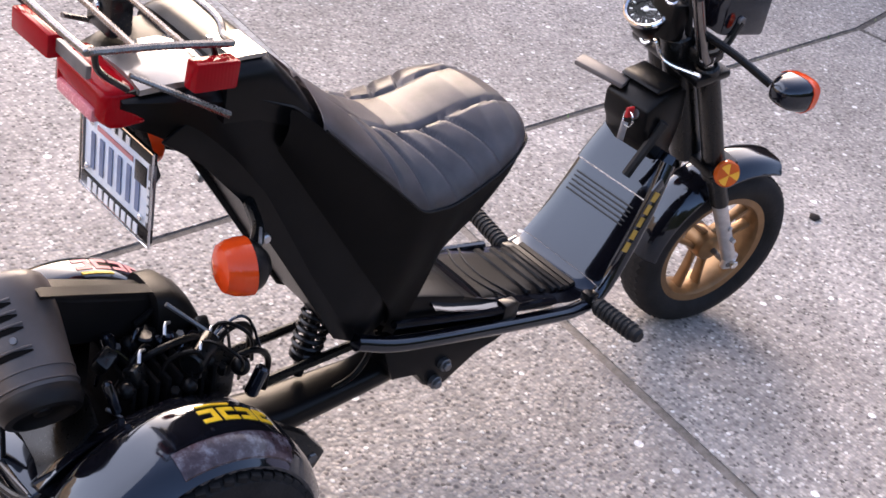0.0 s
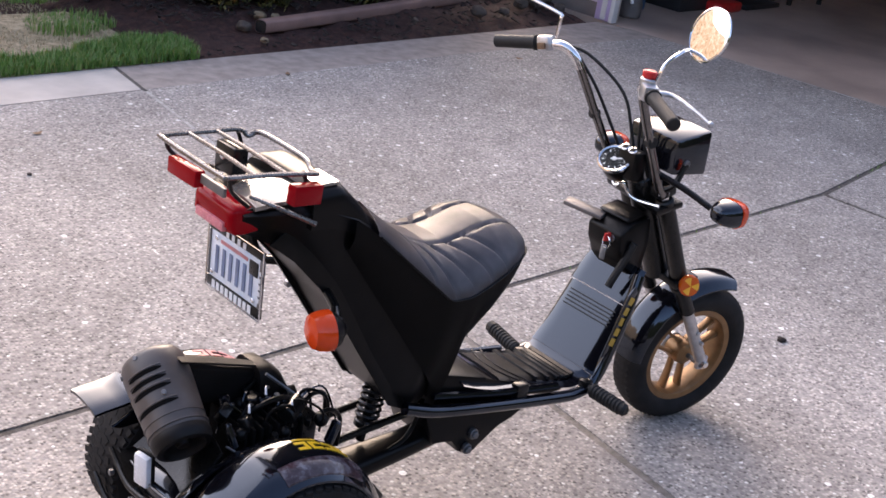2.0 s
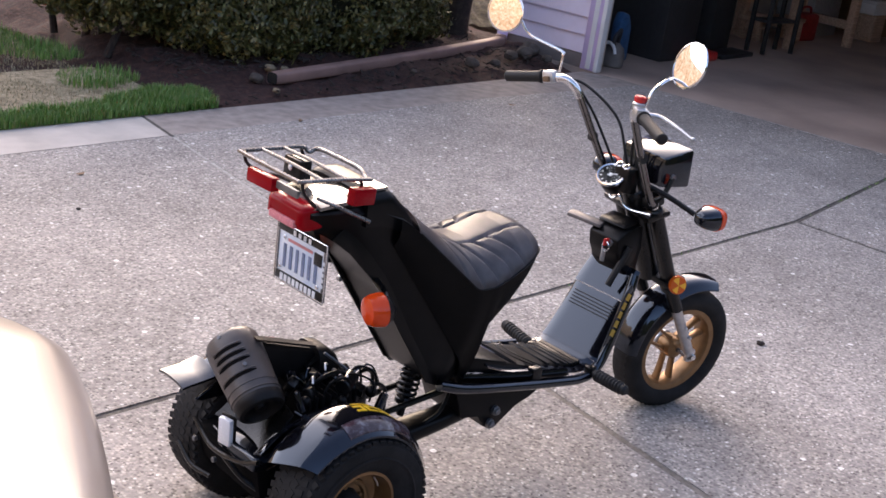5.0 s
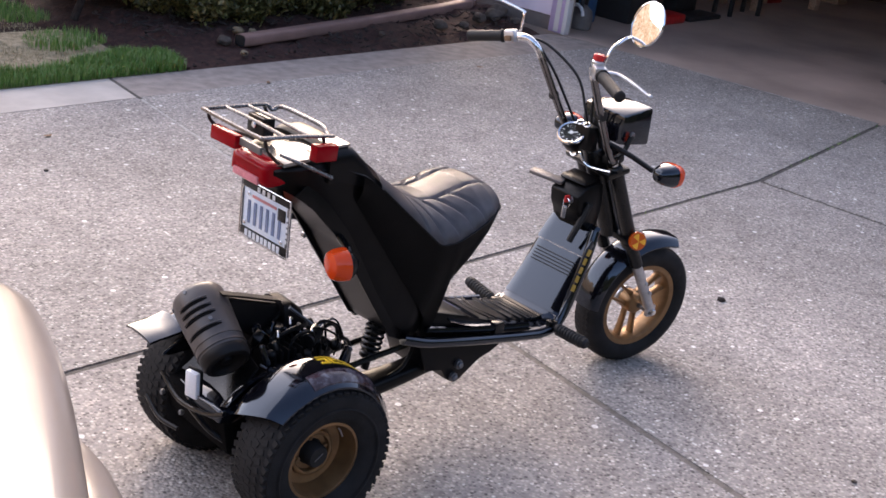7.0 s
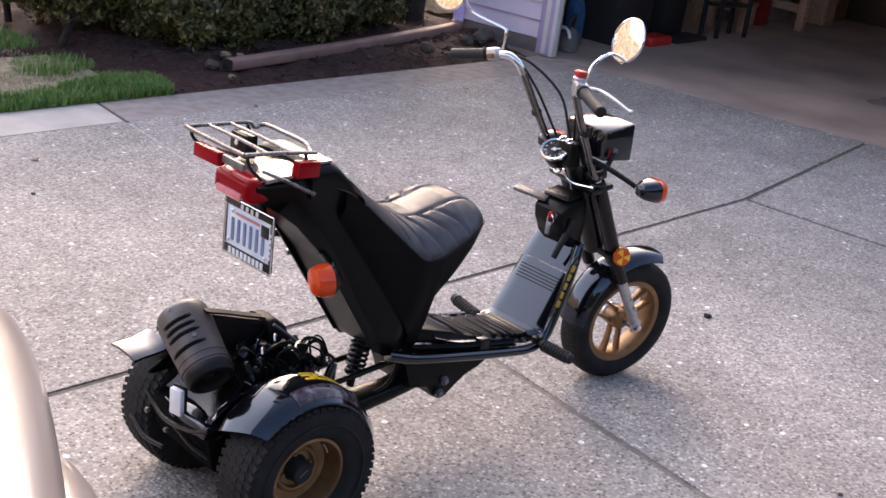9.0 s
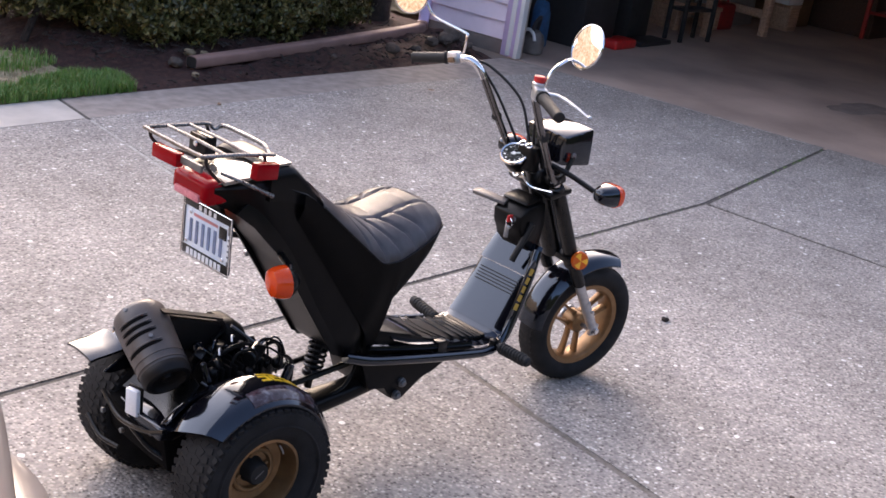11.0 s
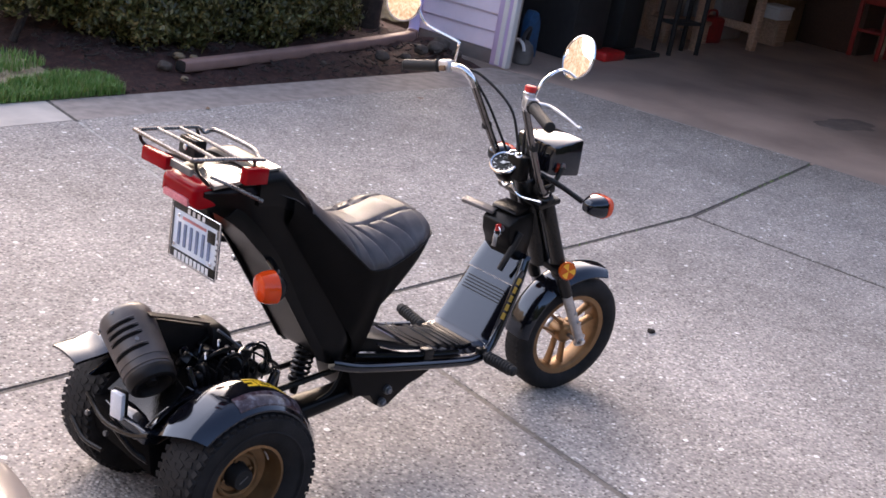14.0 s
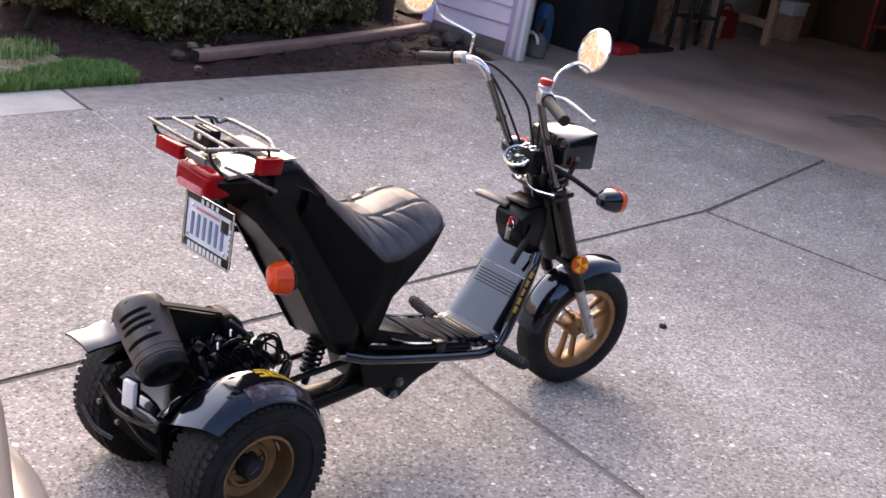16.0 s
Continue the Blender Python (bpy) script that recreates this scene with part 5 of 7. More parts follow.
lathe(bm, [(0.0, -0.012), (0.058, -0.012), (0.0615, -0.002), (0.061, 0.010), (0.055, 0.020), (0.045, 0.022), (0.040, 0.016), (0.033, 0.011), (0.016, 0.009), (0.013, 0.016), (0.0, 0.0165)], 40, disc_at(A1 - AX * 0.004, AX))
part("end_cap", bm, SHROUD, fan, "dark round end cap with a sunk middle")
for u in (0.80, 0.90):
    bm = B()
    lathe(bm, [(0.0595, -0.0025), (0.0632, -0.0015), (0.0632, 0.0015), (0.0595, 0.0025)], 48, disc_at(A0.lerp(A1, u), AX), caps=False)
    part("cover_rib", bm, COVER, fan)
for u, t in ((0.10, 0.9), (0.58, 0.45), (0.14, 1.9)):
    a, n = on_cover(u, t)
    bm = B()
    rod(bm, a - n * 0.004, a + n * 0.0025, 0.0055, 12, 0.001)
    part("cover_screw", bm, STEEL, fan)
# shroud: a thin top lip and a black side running forward
bm = B()
rings = []
for x, z, h, y0, y1 in ((-0.585, 0.514, 0.060, 0.0, 0.060), (-0.565, 0.518, 0.080, 0.0, 0.062), (-0.50, 0.499, 0.085, 0.0, 0.066), (-0.43, 0.478, 0.080, 0.006, 0.070), (-0.375, 0.462, 0.075, 0.012, 0.072), (-0.352, 0.446, 0.065, 0.016, 0.066)):
    rings.append([(x, y0, z - h), (x, y0, z - 0.010), (x, y0 + 0.006, z - 0.002), (x, y1 - 0.02, z), (x, y1, z - 0.018), (x, y1, z - h)])
ring_loft(bm, rings)
shroud = part("fan_shroud", bm, SHROUD, scooter, "black plastic shroud")
bm = B()
rings = []
for x, z, y0 in ((-0.570, 0.531, -0.020), (-0.50, 0.512, -0.014), (-0.43, 0.491, -0.006), (-0.372, 0.474, 0.0)):
    rings.append([(x, y0, z - 0.005), (x, y0, z), (x, y0 + 0.020, z + 0.002), (x, y0 + 0.020, z - 0.004)])
part("shroud_lip", ring_loft(bm, rings), SHROUD, shroud)
bm = B()
rings = []
for x, z, r in ((-0.365, 0.415, 0.052), (-0.335, 0.412, 0.054), (-0.300, 0.395, 0.046), (-0.275, 0.372, 0.032)):
    rings.append([(x, 0.036 + 0.95 * r * math.copysign(abs(math.cos(t)) ** 0.6, math.cos(t)), z + r * math.copysign(abs(math.sin(t)) ** 0.6, math.sin(t))) for t in (2 * math.pi * k / 20 for k in range(20))])
part("engine_cowl", ring_loft(bm, rings), SHROUD, scooter)
# cylinder with fins, carburettor, hoses and bolts
for k in range(8):
    bm = B()
    x = -0.46 + 0.020 * k
    box(bm, x, x + 0.007, -0.105, 0.025, 0.300, 0.395, 0.002)
    part("cooling_fin", bm, ENGINE, scooter)
bm = B()
box(bm, -0.33, -0.26, -0.09, 0.02, 0.30, 0.385, 0.012)
rod(bm, (-0.36, -0.10, 0.405), (-0.30, -0.06, 0.405), 0.020, 14, 0.003)
rod(bm, (-0.40, -0.03, 0.40), (-0.40, -0.03, 0.425), 0.015, 14, 0.003)
part("carburettor", bm, SATIN, scooter)
for x, y, z, r in ((-0.47, -0.09, 0.385, 0.009), (-0.39, -0.11, 0.375, 0.010), (-0.35, -0.05, 0.425, 0.008), (-0.44, -0.02, 0.405, 0.008), (-0.30, -0.10, 0.385, 0.009)):
    bm = B()
    rod(bm, (x, y, z - 0.012), (x - 0.004, y - 0.006, z + 0.008), r * 0.8, 6, 0.001)
    part("engine_bolt", bm, SATIN if r > 0.0085 else STEEL, scooter)
for c in ([(-0.44, -0.06, 0.40), (-0.40, -0.08, 0.435), (-0.34, -0.07, 0.430), (-0.27, -0.03, 0.37)], [(-0.30, -0.05, 0.37), (-0.25, -0.045, 0.405), (-0.205, -0.035, 0.385), (-0.185, -0.02, 0.31)],
          [(-0.28, -0.075, 0.36), (-0.235, -0.085, 0.385), (-0.19, -0.075, 0.35), (-0.175, -0.06, 0.27)], [(0.02, -0.05, 0.36), (0.06, -0.06, 0.30), (0.03, -0.065, 0.24), (-0.03, -0.06, 0.21)],
          [(-0.40, 0.0, 0.42), (-0.34, 0.01, 0.44), (-0.29, 0.01, 0.41), (-0.26, 0.0, 0.35)]):
    bm = B()
    tube(bm, c, 0.0055, 8, 6)
    part("hose", bm, PLASTIC, scooter)
# small fittings, leads and clips between the fins and the cowl
rng = random.Random(15)
for k in range(16):
    x, y = -0.50 + 0.016 * k + rng.uniform(-0.006, 0.006), rng.uniform(-0.125, -0.015)
    z = 0.375 + rng.uniform(0, 0.045) - 0.25 * max(0.0, x + 0.33)
    bm = B()
    if k % 3 == 0:
        rod(bm, (x, y, z - 0.03), (x + rng.uniform(-0.02, 0.03), y + rng.uniform(-0.02, 0.02), z + 0.018), rng.uniform(0.008, 0.016), 14, 0.004)
    elif k % 3 == 1:
        box(bm, -0.018, 0.018, -0.012, 0.012, -0.016, 0.016, 0.006, Matrix.Translation((x, y, z)) @ pose(0, 0, 0, rng.uniform(-30, 30), rng.uniform(-30, 30), rng.uniform(0, 90)))
    else:
        ball(bm, (x, y, z), rng.uniform(0.012, 0.02), seg=16)
    part("engine_fitting", bm, (GLOSS, SATIN, PLASTIC)[k % 3], scooter)
for k in range(9):
    x, y = -0.49 + 0.028 * k, rng.uniform(-0.12, -0.03)
    z = 0.40 - 0.22 * max(0.0, x + 0.34)
    bm = B()
    tube(bm, [(x, y, z - 0.03), (x + 0.02, y + rng.uniform(-0.03, 0.03), z + rng.uniform(0.01, 0.035)), (x + 0.055, y + rng.uniform(-0.04, 0.04), z + rng.uniform(0.0, 0.03)), (x + 0.085, y + rng.uniform(-0.03, 0.03), z - 0.05)], rng.uniform(0.0022, 0.0042), 7, 5)
    part("lead", bm, PLASTIC if k % 2 else GLOSS, scooter)
for x, y, z in ((-0.435, -0.075, 0.425), (-0.375, -0.045, 0.437), (-0.335, -0.085, 0.417), (-0.285, -0.04, 0.40)):
    bm = B()
    tube(bm, [(x - 0.008, y - 0.012, z), (x, y, z + 0.010), (x + 0.014, y + 0.010, z + 0.002)], 0.0028, 7)
    part("steel_clip", bm, ALLOY, scooter, "bright metal clip")
bm = B()
tube(bm, [(-0.36, -0.02, 0.462), (-0.285, -0.06, 0.405)], 0.004, 6, curved=False)
part("steel_rod", bm, STEEL, scooter)
bm = B()
tube(bm, [(-0.50, -0.10, 0.37), (-0.45, -0.13, 0.34), (-0.40, -0.13, 0.33)], 0.003, 6)
part("steel_rod", bm, STEEL, scooter)
# swing arm, joint bracket, shock absorber
bm = B()
rings = []
for x, y, z, w, h in ((-0.26, -0.03, 0.180, 0.05, 0.030), (-0.12, -0.035, 0.185, 0.045, 0.026), (0.05, -0.04, 0.205, 0.035, 0.024), (0.20, -0.04, 0.232, 0.035, 0.024), (0.30, -0.03, 0.248, 0.035, 0.022)):
    rings.append([(x, y + w * math.copysign(abs(math.cos(t)) ** 0.6, math.cos(t)), z + h * math.copysign(abs(math.sin(t)) ** 0.6, math.sin(t))) for t in (2 * math.pi * k / 16 for k in range(16))])
part("swing_arm", ring_loft(bm, rings), PLASTIC, scooter)
bm = B()
slab(bm, [(0.06, 0.300), (0.44, 0.262), (0.362, 0.238), (0.318, 0.212), (0.285, 0.205), (0.250, 0.166), (0.222, 0.158), (0.185, 0.178), (0.165, 0.218), (0.10, 0.215)], -0.090, 0.060, 0.006)
brk = part("pivot_bracket", bm, PLASTIC, scooter)
for x, z, r in ((0.226, 0.220, 0.010), (0.211, 0.183, 0.010), (-0.115, 0.160, 0.012)):
    bm = B()
    y = -0.097 if x > 0 else -0.135
    rod(bm, (x, y + 0.02, z), (x, y - 0.010, z), r, 6, 0.002)
    rod(bm, (x, y + 0.01, z), (x, y - 0.003, z), r * 1.4, 18, 0.001)
    part("pivot_bolt", bm, STEEL, scooter)
bm = B()
slab(bm, [(-0.26, 0.30), (-0.13, 0.215), (-0.085, 0.165), (-0.105, 0.130), (-0.18, 0.15), (-0.30, 0.20)], -0.142, -0.118, 0.006)
part("engine_mount", bm, SATIN, scooter)
for s in (-1, 1):
    bm = B()
    tube(bm, [(-0.20, s * 0.045, 0.262), (0.0, s * 0.045, 0.285), (0.08, s * 0.05, 0.30)], 0.0085, 8, 4)
    part("link_rod", bm, SATIN, scooter)
S0, S1 = Vector((-0.030, -0.012, 0.395)), Vector((-0.062, -0.012, 0.225))
bm = B()
rod(bm, S0, S1, 0.011, 14, 0.002)
rod(bm, S0, S0.lerp(S1, 0.10), 0.026, 18, 0.003)
rod(bm, S0.lerp(S1, 0.70), S0.lerp(S1, 0.80), 0.026, 18, 0.003)
shock = part("shock_absorber", bm, SATIN, scooter, "black rear shock absorber with coil spring")
bm = B()
ax = (S1 - S0).normalized()
u0 = ax.orthogonal().normalized()
v0 = ax.cross(u0)
coil = [S0.lerp(S1, 0.08 + 0.62 * k / 84) + 0.0255 * (math.cos(2 * math.pi * k / 12) * u0 + math.sin(2 * math.pi * k / 12) * v0) for k in range(85)]
tube(bm, coil, 0.0045, 6, curved=False)
part("spring", bm, SATIN, shock, "black coil spring")

# squeeze the drawn side view to fit the camera's view: shorter along x, a little lower
def fit_to_view(x, z):
    """The x and z of a drawn side-view place, fitted to the camera's view."""
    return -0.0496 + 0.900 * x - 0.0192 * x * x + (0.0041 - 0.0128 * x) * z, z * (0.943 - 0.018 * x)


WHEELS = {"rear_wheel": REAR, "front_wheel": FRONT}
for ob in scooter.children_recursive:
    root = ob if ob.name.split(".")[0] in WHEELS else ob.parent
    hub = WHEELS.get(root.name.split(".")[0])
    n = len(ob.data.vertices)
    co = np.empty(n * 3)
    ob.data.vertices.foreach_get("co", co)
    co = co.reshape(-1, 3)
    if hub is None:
        co[:, 0], co[:, 2] = fit_to_view(co[:, 0], co[:, 2])
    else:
        cx, cz = fit_to_view(hub.x, hub.z)
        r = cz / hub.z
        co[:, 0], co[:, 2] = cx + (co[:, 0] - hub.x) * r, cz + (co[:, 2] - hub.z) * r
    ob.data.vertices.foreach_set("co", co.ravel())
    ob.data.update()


# ---- ground ----
def sheet_poly(name, pts, z, mat, label="", category="", kind="structure", thick=0.0):
    bm = B()
    if thick:
        ring_loft(bm, [[(x, y, z - thick) for x, y in pts], [(x, y, z) for x, y in pts]])
    else:
        bm.faces.new([bm.verts.new((x, y, z)) for x, y in pts])
    return solid(name, bm, mat, label, category, kind, smooth=0)


sheet_poly("ground", [(-400, -400), (400, -400), (400, 400), (-400, 400)], -0.05, SOIL)


def edge_y(x):
    """The garden edge of the drive."""
    return 3.366 + (x - 0.736) * 0.1373


def joint_y(x):
    """The long joint, with a slight bend at the apron to fit the camera's view."""
    return 0.707 + 0.1015 * x if x < 3.279 else 1.040 + (x - 3.279) * 0.232


def cross_x(y):
    """The joint across the drive."""
    return 0.700 + y * 0.0943


def strip_y(x):
    """The inner edge of the smooth concrete strip."""
    return 3.045 + (x - 0.86) * 0.137


GAP = 0.013
CX, CY = 0.774, 0.786
EX = (joint_y(3.279) + 16) * 0.0967
# slabs between the joints
slabs = {
    "near_left": [(-16, -16), (cross_x(-16) - GAP, -16), (CX - GAP, CY - GAP), (-16, joint_y(-16) - GAP)],
    "near_right": [(cross_x(-16) + GAP, -16), (3.279 + EX - GAP * 1.2, -16), (3.279 - GAP * 1.2, joint_y(3.279) - GAP), (CX + GAP, CY - GAP + 0.002)],
    "far_left": [(-16, joint_y(-16) + GAP), (CX - GAP, CY + GAP), (cross_x(3.06) - GAP, strip_y(cross_x(3.06)) - 0.009), (-16, strip_y(-16) - 0.009)],
    "far_right": [(CX + GAP, CY + GAP), (3.279, joint_y(3.279) + GAP), (5.285, joint_y(5.285) + GAP), (4.955, 3.50), (3.378, strip_y(3.378)), (cross_x(3.06) + GAP * 0.6, strip_y(cross_x(3.06)) - 0.001)],
    "apron": [(3.279 + EX + GAP * 1.2, -16), (7.95, -16), (5.285, joint_y(5.285) - GAP), (3.279 + GAP * 1.2, joint_y(3.279) - GAP)],
}
for key in slabs:
    sheet_poly("pavement", slabs[key], 0.0, DRIVE, "grey exposed-aggregate concrete drive slab", "pavement", "structure", 0.06)
sheet_poly("joint_bed", [(-16, -16), (7.0, -16), (5.30, 1.5), (4.9, 3.6), (-16, 1.0)], -0.0040, JOINT)
for y0, y1 in ((-16, CY - 0.03), (CY + 0.03, 3.04), (3.05, 3.42)):
    sheet_poly("joint_filling", [(cross_x(y0) - 0.014, y0), (cross_x(y0) + 0.014, y0), (cross_x(y1) + 0.014, y1), (cross_x(y1) - 0.014, y1)], -0.0025, PALESEAM if y0 > 0 and y1 < 3.2 else (SEAM if y0 < 0 else JOINT))
sheet_poly("pavement_strip", [(-16, strip_y(-16) + 0.004), (cross_x(3.06) - GAP, strip_y(cross_x(3.06)) + 0.004), (cross_x(3.40) - GAP, edge_y(cross_x(3.40))), (-16, edge_y(-16))], -0.002, STRIP, "pale smooth concrete edging strip", "pavement", "structure", 0.06)
sheet_poly("pavement_strip", [(cross_x(3.06) + GAP * 0.6, strip_y(cross_x(3.06)) + 0.001), (3.378, strip_y(3.378) + 0.002), (4.955, 3.503), (4.93, 3.70), (4.80, edge_y(4.80)), (cross_x(3.40) + GAP * 0.6, edge_y(cross_x(3.40)))], -0.001, STRIPGREY, "grey smooth concrete edging strip", "pavement", "structure", 0.06)
OIL = Vector((6.90, 2.15, 0))
HOUSE = pose(4.92, 3.86, 0, 0, 0, 8.5)


def at_house(x, y):
    """Plan place of a point x metres into the garage and y to the left of the door's edge."""
    q = HOUSE @ Vector((x, y, 0))
    return q.x, q.y


sheet_poly("garage_floor", [at_house(-0.02, -6.6), at_house(6.6, -6.6), at_house(6.6, 0.81), at_house(-0.02, 0.81)], -0.0018, SLAB, "", "", "structure", 0.08)
# an old oil stain on the garage floor
rng = random.Random(21)
bm = B()
edge = []
for k in range(40):
    a = 2 * math.pi * k / 40
    r = 1 + 0.35 * noise.noise(Vector((math.cos(a) * 2.0, math.sin(a) * 2.0, 7.0))) + rng.uniform(-0.05, 0.05)
    edge.append((OIL.x + 0.34 * r * math.cos(a), OIL.y + 0.16 * r * math.sin(a)))
ring_loft(bm, [[(x, y, -0.0015) for x, y in edge], [(x, y, -0.0008) for x, y in edge]])
solid("oil_stain", bm, OILY, "", "", "structure", smooth=0)
# pale broken edge where the drive slab meets the garage floor
rng = random.Random(33)
y = 1.62
while y < 2.75:
    step = rng.uniform(0.05, 0.22)
    x0, x1 = 5.262 - 0.158 * (y - 1.52), 5.262 - 0.158 * (y + step - 1.52)
    w = rng.uniform(0.003, 0.009)
    sheet_poly("edge_chip", [(x0 - w, y), (x0 + w * 0.4, y), (x1 + w, y + step), (x1 - w * 0.5, y + step)], 0.0012, PALESEAM, thick=0.001)
    y += step + rng.uniform(0.01, 0.12)
# dirt and short weeds lying in the joints
rng = random.Random(4)
bm = B()
for k in range(70):
    x = rng.choice([rng.uniform(3.7, 4.9), rng.uniform(1.0, 5.2)])
    p = Vector((x, joint_y(x) + rng.uniform(-0.006, 0.006), -0.005))
    h, a = rng.uniform(0.008, 0.022), rng.uniform(0, 6.28)
    d = Vector((math.cos(a), math.sin(a), 0))
    vs = [bm.verts.new(p - d * 0.003), bm.verts.new(p + d * 0.003), bm.verts.new(p + d.cross(Vector((0, 0, 1))) * 0.01 + Vector((0, 0, h)))]
    bm.faces.new(vs)
solid("joint_weeds", bm, GRASS, "tiny green weeds growing in the joint", "weeds", "stuff", smooth=0)


def pebble(name, p, r, mat, label, flat=0.6):
    bm = B()
    bmesh.ops.create_icosphere(bm, subdivisions=2, radius=r)
    for v in bm.verts:
        v.co *= 1 + 0.35 * noise.noise(v.co * (1.6 / r) + Vector(p))
        v.co.z *= flat
    bmesh.ops.translate(bm, vec=Vector((p[0], p[1], p[2] + r * flat * 0.75)), verts=bm.verts)
    return solid(name, bm, mat, label, "stone", smooth=60)


pebble("pebble", (1.741, 0.148, 0), 0.015, BARK, "small dark pebble lying on the concrete")
for x, y, r in ((2.35, 1.25, 0.009), (1.0, -0.85, 0.008), (-0.7, 1.6, 0.010), (0.1, 2.2, 0.009), (2.9, 2.0, 0.010), (3.7, 2.4, 0.011)):
    pebble("pebble", (x, y, 0), r, ROCK, "small grey pebble lying on the concrete")
for k, (x, y, a) in enumerate(((-0.80, 0.90, 20), (-0.72, 0.96, 70), (0.30, 2.6, 10), (3.4, 3.2, 140), (1.8, 3.15, 60), (0.0, 2.95, 30))):
    bm = B()
    pts = [(-0.022, 0), (-0.010, 0.010), (0.008, 0.012), (0.024, 0.002), (0.008, -0.009), (-0.010, -0.008)]
    ring_loft(bm, [[(px, py, 0.001 + 0.006 * abs(px) / 0.02) for px, py in pts], [(px, py, 0.0025 + 0.006 * abs(px) / 0.02) for px, py in pts]])
    bmesh.ops.transform(bm, matrix=pose(x, y, 0.001, 0, 0, a), verts=bm.verts)
    solid("dry_leaf", bm, CARD, "dry brown leaf lying on the concrete", "leaf")

# ---- garden ----
def relief(name, pts_fn, nx, ny, mat, amp, freq, label, category, kind):
    """An uneven patch of ground; pts_fn gives x, y of u, v."""
    bm = B()
    grid = []
    for i in range(nx + 1):
        row = []
        for j in range(ny + 1):
            x, y, base = pts_fn(i / nx, j / ny)
            h = amp * (noise.noise(Vector((x * freq, y * freq, 0.3))) + 0.5 * noise.noise(Vector((x * freq * 3.1, y * freq * 3.1, 2.3))))
            row.append(bm.verts.new((x, y, base + max(-0.02, h))))
        grid.append(row)
    for i in range(nx):
        for j in range(ny):
            bm.faces.new((grid[i][j], grid[i + 1][j], grid[i + 1][j + 1], grid[i][j + 1]))
    return solid(name, bm, mat, label, category, kind, smooth=60)


def bed_xy(u, v):
    x = 0.75 + 4.02 * u
    y0 = edge_y(x) + 0.005
    grow = max(0.0, min(1.0, (x - 1.10) / 0.5))
    return x, y0 + v * 4.0, -0.025 + (0.07 * min(1, v * 6) + 0.08 * v) * grow - 0.06 * (1 - grow)


relief("soil_bed", bed_xy, 90, 80, SOIL, 0.035, 5, "dark bark-covered planting bed", "soil", "structure")


def bank_xy(u, v):
    x = 3.5 + 3.2 * u
    return x, 5.30 + 0.15 * (x - 4.78) + 3.0 * v, 0.03 + 0.95 * v


relief("garden_bank", bank_xy, 60, 60, BANK, 0.07, 4, "rough pale bank behind the tree", "soil", "structure")


def lawn_xy(u, v):
    depth = 10 if u < 0.88 else max(0.85, 10 - 9.15 * (u - 0.88) / 0.06)
    x = -16 + (17.42 - 0.30 * v * min(depth, 1.5)) * u
    y0 = edge_y(x) + 0.004
    return x, y0 + v * depth, -0.012 + 0.05 * min(1, v * depth * 1.4)


relief("lawn_soil", lawn_xy, 120, 60, STRAW, 0.015, 4, "patchy dry lawn soil", "soil", "structure")


def blades(count, place, mat, name, label, h0, h1, w=0.004):
    verts, faces = [], []
    r = random.Random(11)
    made = 0
    while made < count:
        q = place(r)
        if q is None:
            continue
        x, y, z, tall = q
        a, lean = r.uniform(0, 6.283), r.uniform(0.0, 0.6)
        h = r.uniform(h0, h1) * tall
        d = Vector((math.cos(a), math.sin(a), 0))
        s = Vector((-d.y, d.x, 0)) * w
        p = Vector((x, y, z))
        n0 = len(verts)
        verts += [p - s, p + s, p + s * 0.7 + d * (lean * h * 0.3) + Vector((0, 0, h * 0.6)), p - s * 0.7 + d * (lean * h * 0.3) + Vector((0, 0, h * 0.6)), p + d * (lean * h) + Vector((0, 0, h))]
        faces += [(n0, n0 + 1, n0 + 2, n0 + 3), (n0 + 3, n0 + 2, n0 + 4)]
        made += 1
    me = bpy.data.meshes.new(name)
    me.from_pydata(verts, [], faces)
    me.materials.append(mat)
    return tagged(new(name, me), label, "grass", "", "stuff")


def lush(x, y):
    """Where the lawn is green: along the edge and in tufts, with a dry gap between."""
    d = y - edge_y(x)
    n = noise.noise(Vector((x * 1.3, y * 1.3, 5.0)))
    n2 = noise.noise(Vector((x * 4.0, y * 4.0, 1.0)))
    end = x > 1.50 + 0.05 * n2 - 0.25 * max(0, d - 0.08)
    if end or d < 0:
        return 0
    edge = 1.0 if d < 0.17 + 0.12 * n2 + 0.07 * (x > 0.9) else 0
    tuft = 1.0 if math.hypot((x - 1.08) / 0.22, (d - 0.62) / 0.20) < 1 + 0.3 * n2 else 0
    far = 1.0 if d > 1.25 + 0.5 * n or (x < 0.3 and n > 0.05) else 0
    return max(edge, tuft, far)


def green_at(r):
    x = r.choice([r.uniform(-0.5, 1.6), r.uniform(-0.5, 1.6), r.uniform(-3, 1.6)])
    d = r.choice([r.uniform(0.0, 0.36), r.uniform(0, 2.4)])
    y = edge_y(x) + d
    return (x, y, 0.028 * min(1, d * 5), 1.0 + 0.35 * noise.noise(Vector((x * 3, y * 3, 0)))) if lush(x, y) else None


def dry_at(r):
    x, d = r.uniform(-1.8, 1.5), r.uniform(0.05, 2.0)
    y = edge_y(x) + d
    return (x, y, 0.032, 1.0) if not lush(x, y) and x < 1.36 - 0.30 * d else None


blades(42000, green_at, GRASS, "lawn_grass", "tufts of bright green lawn grass", 0.025, 0.062, 0.0022)
blades(6000, dry_at, DRYG, "dry_grass", "flattened straw-coloured dry grass", 0.006, 0.016, 0.0025)
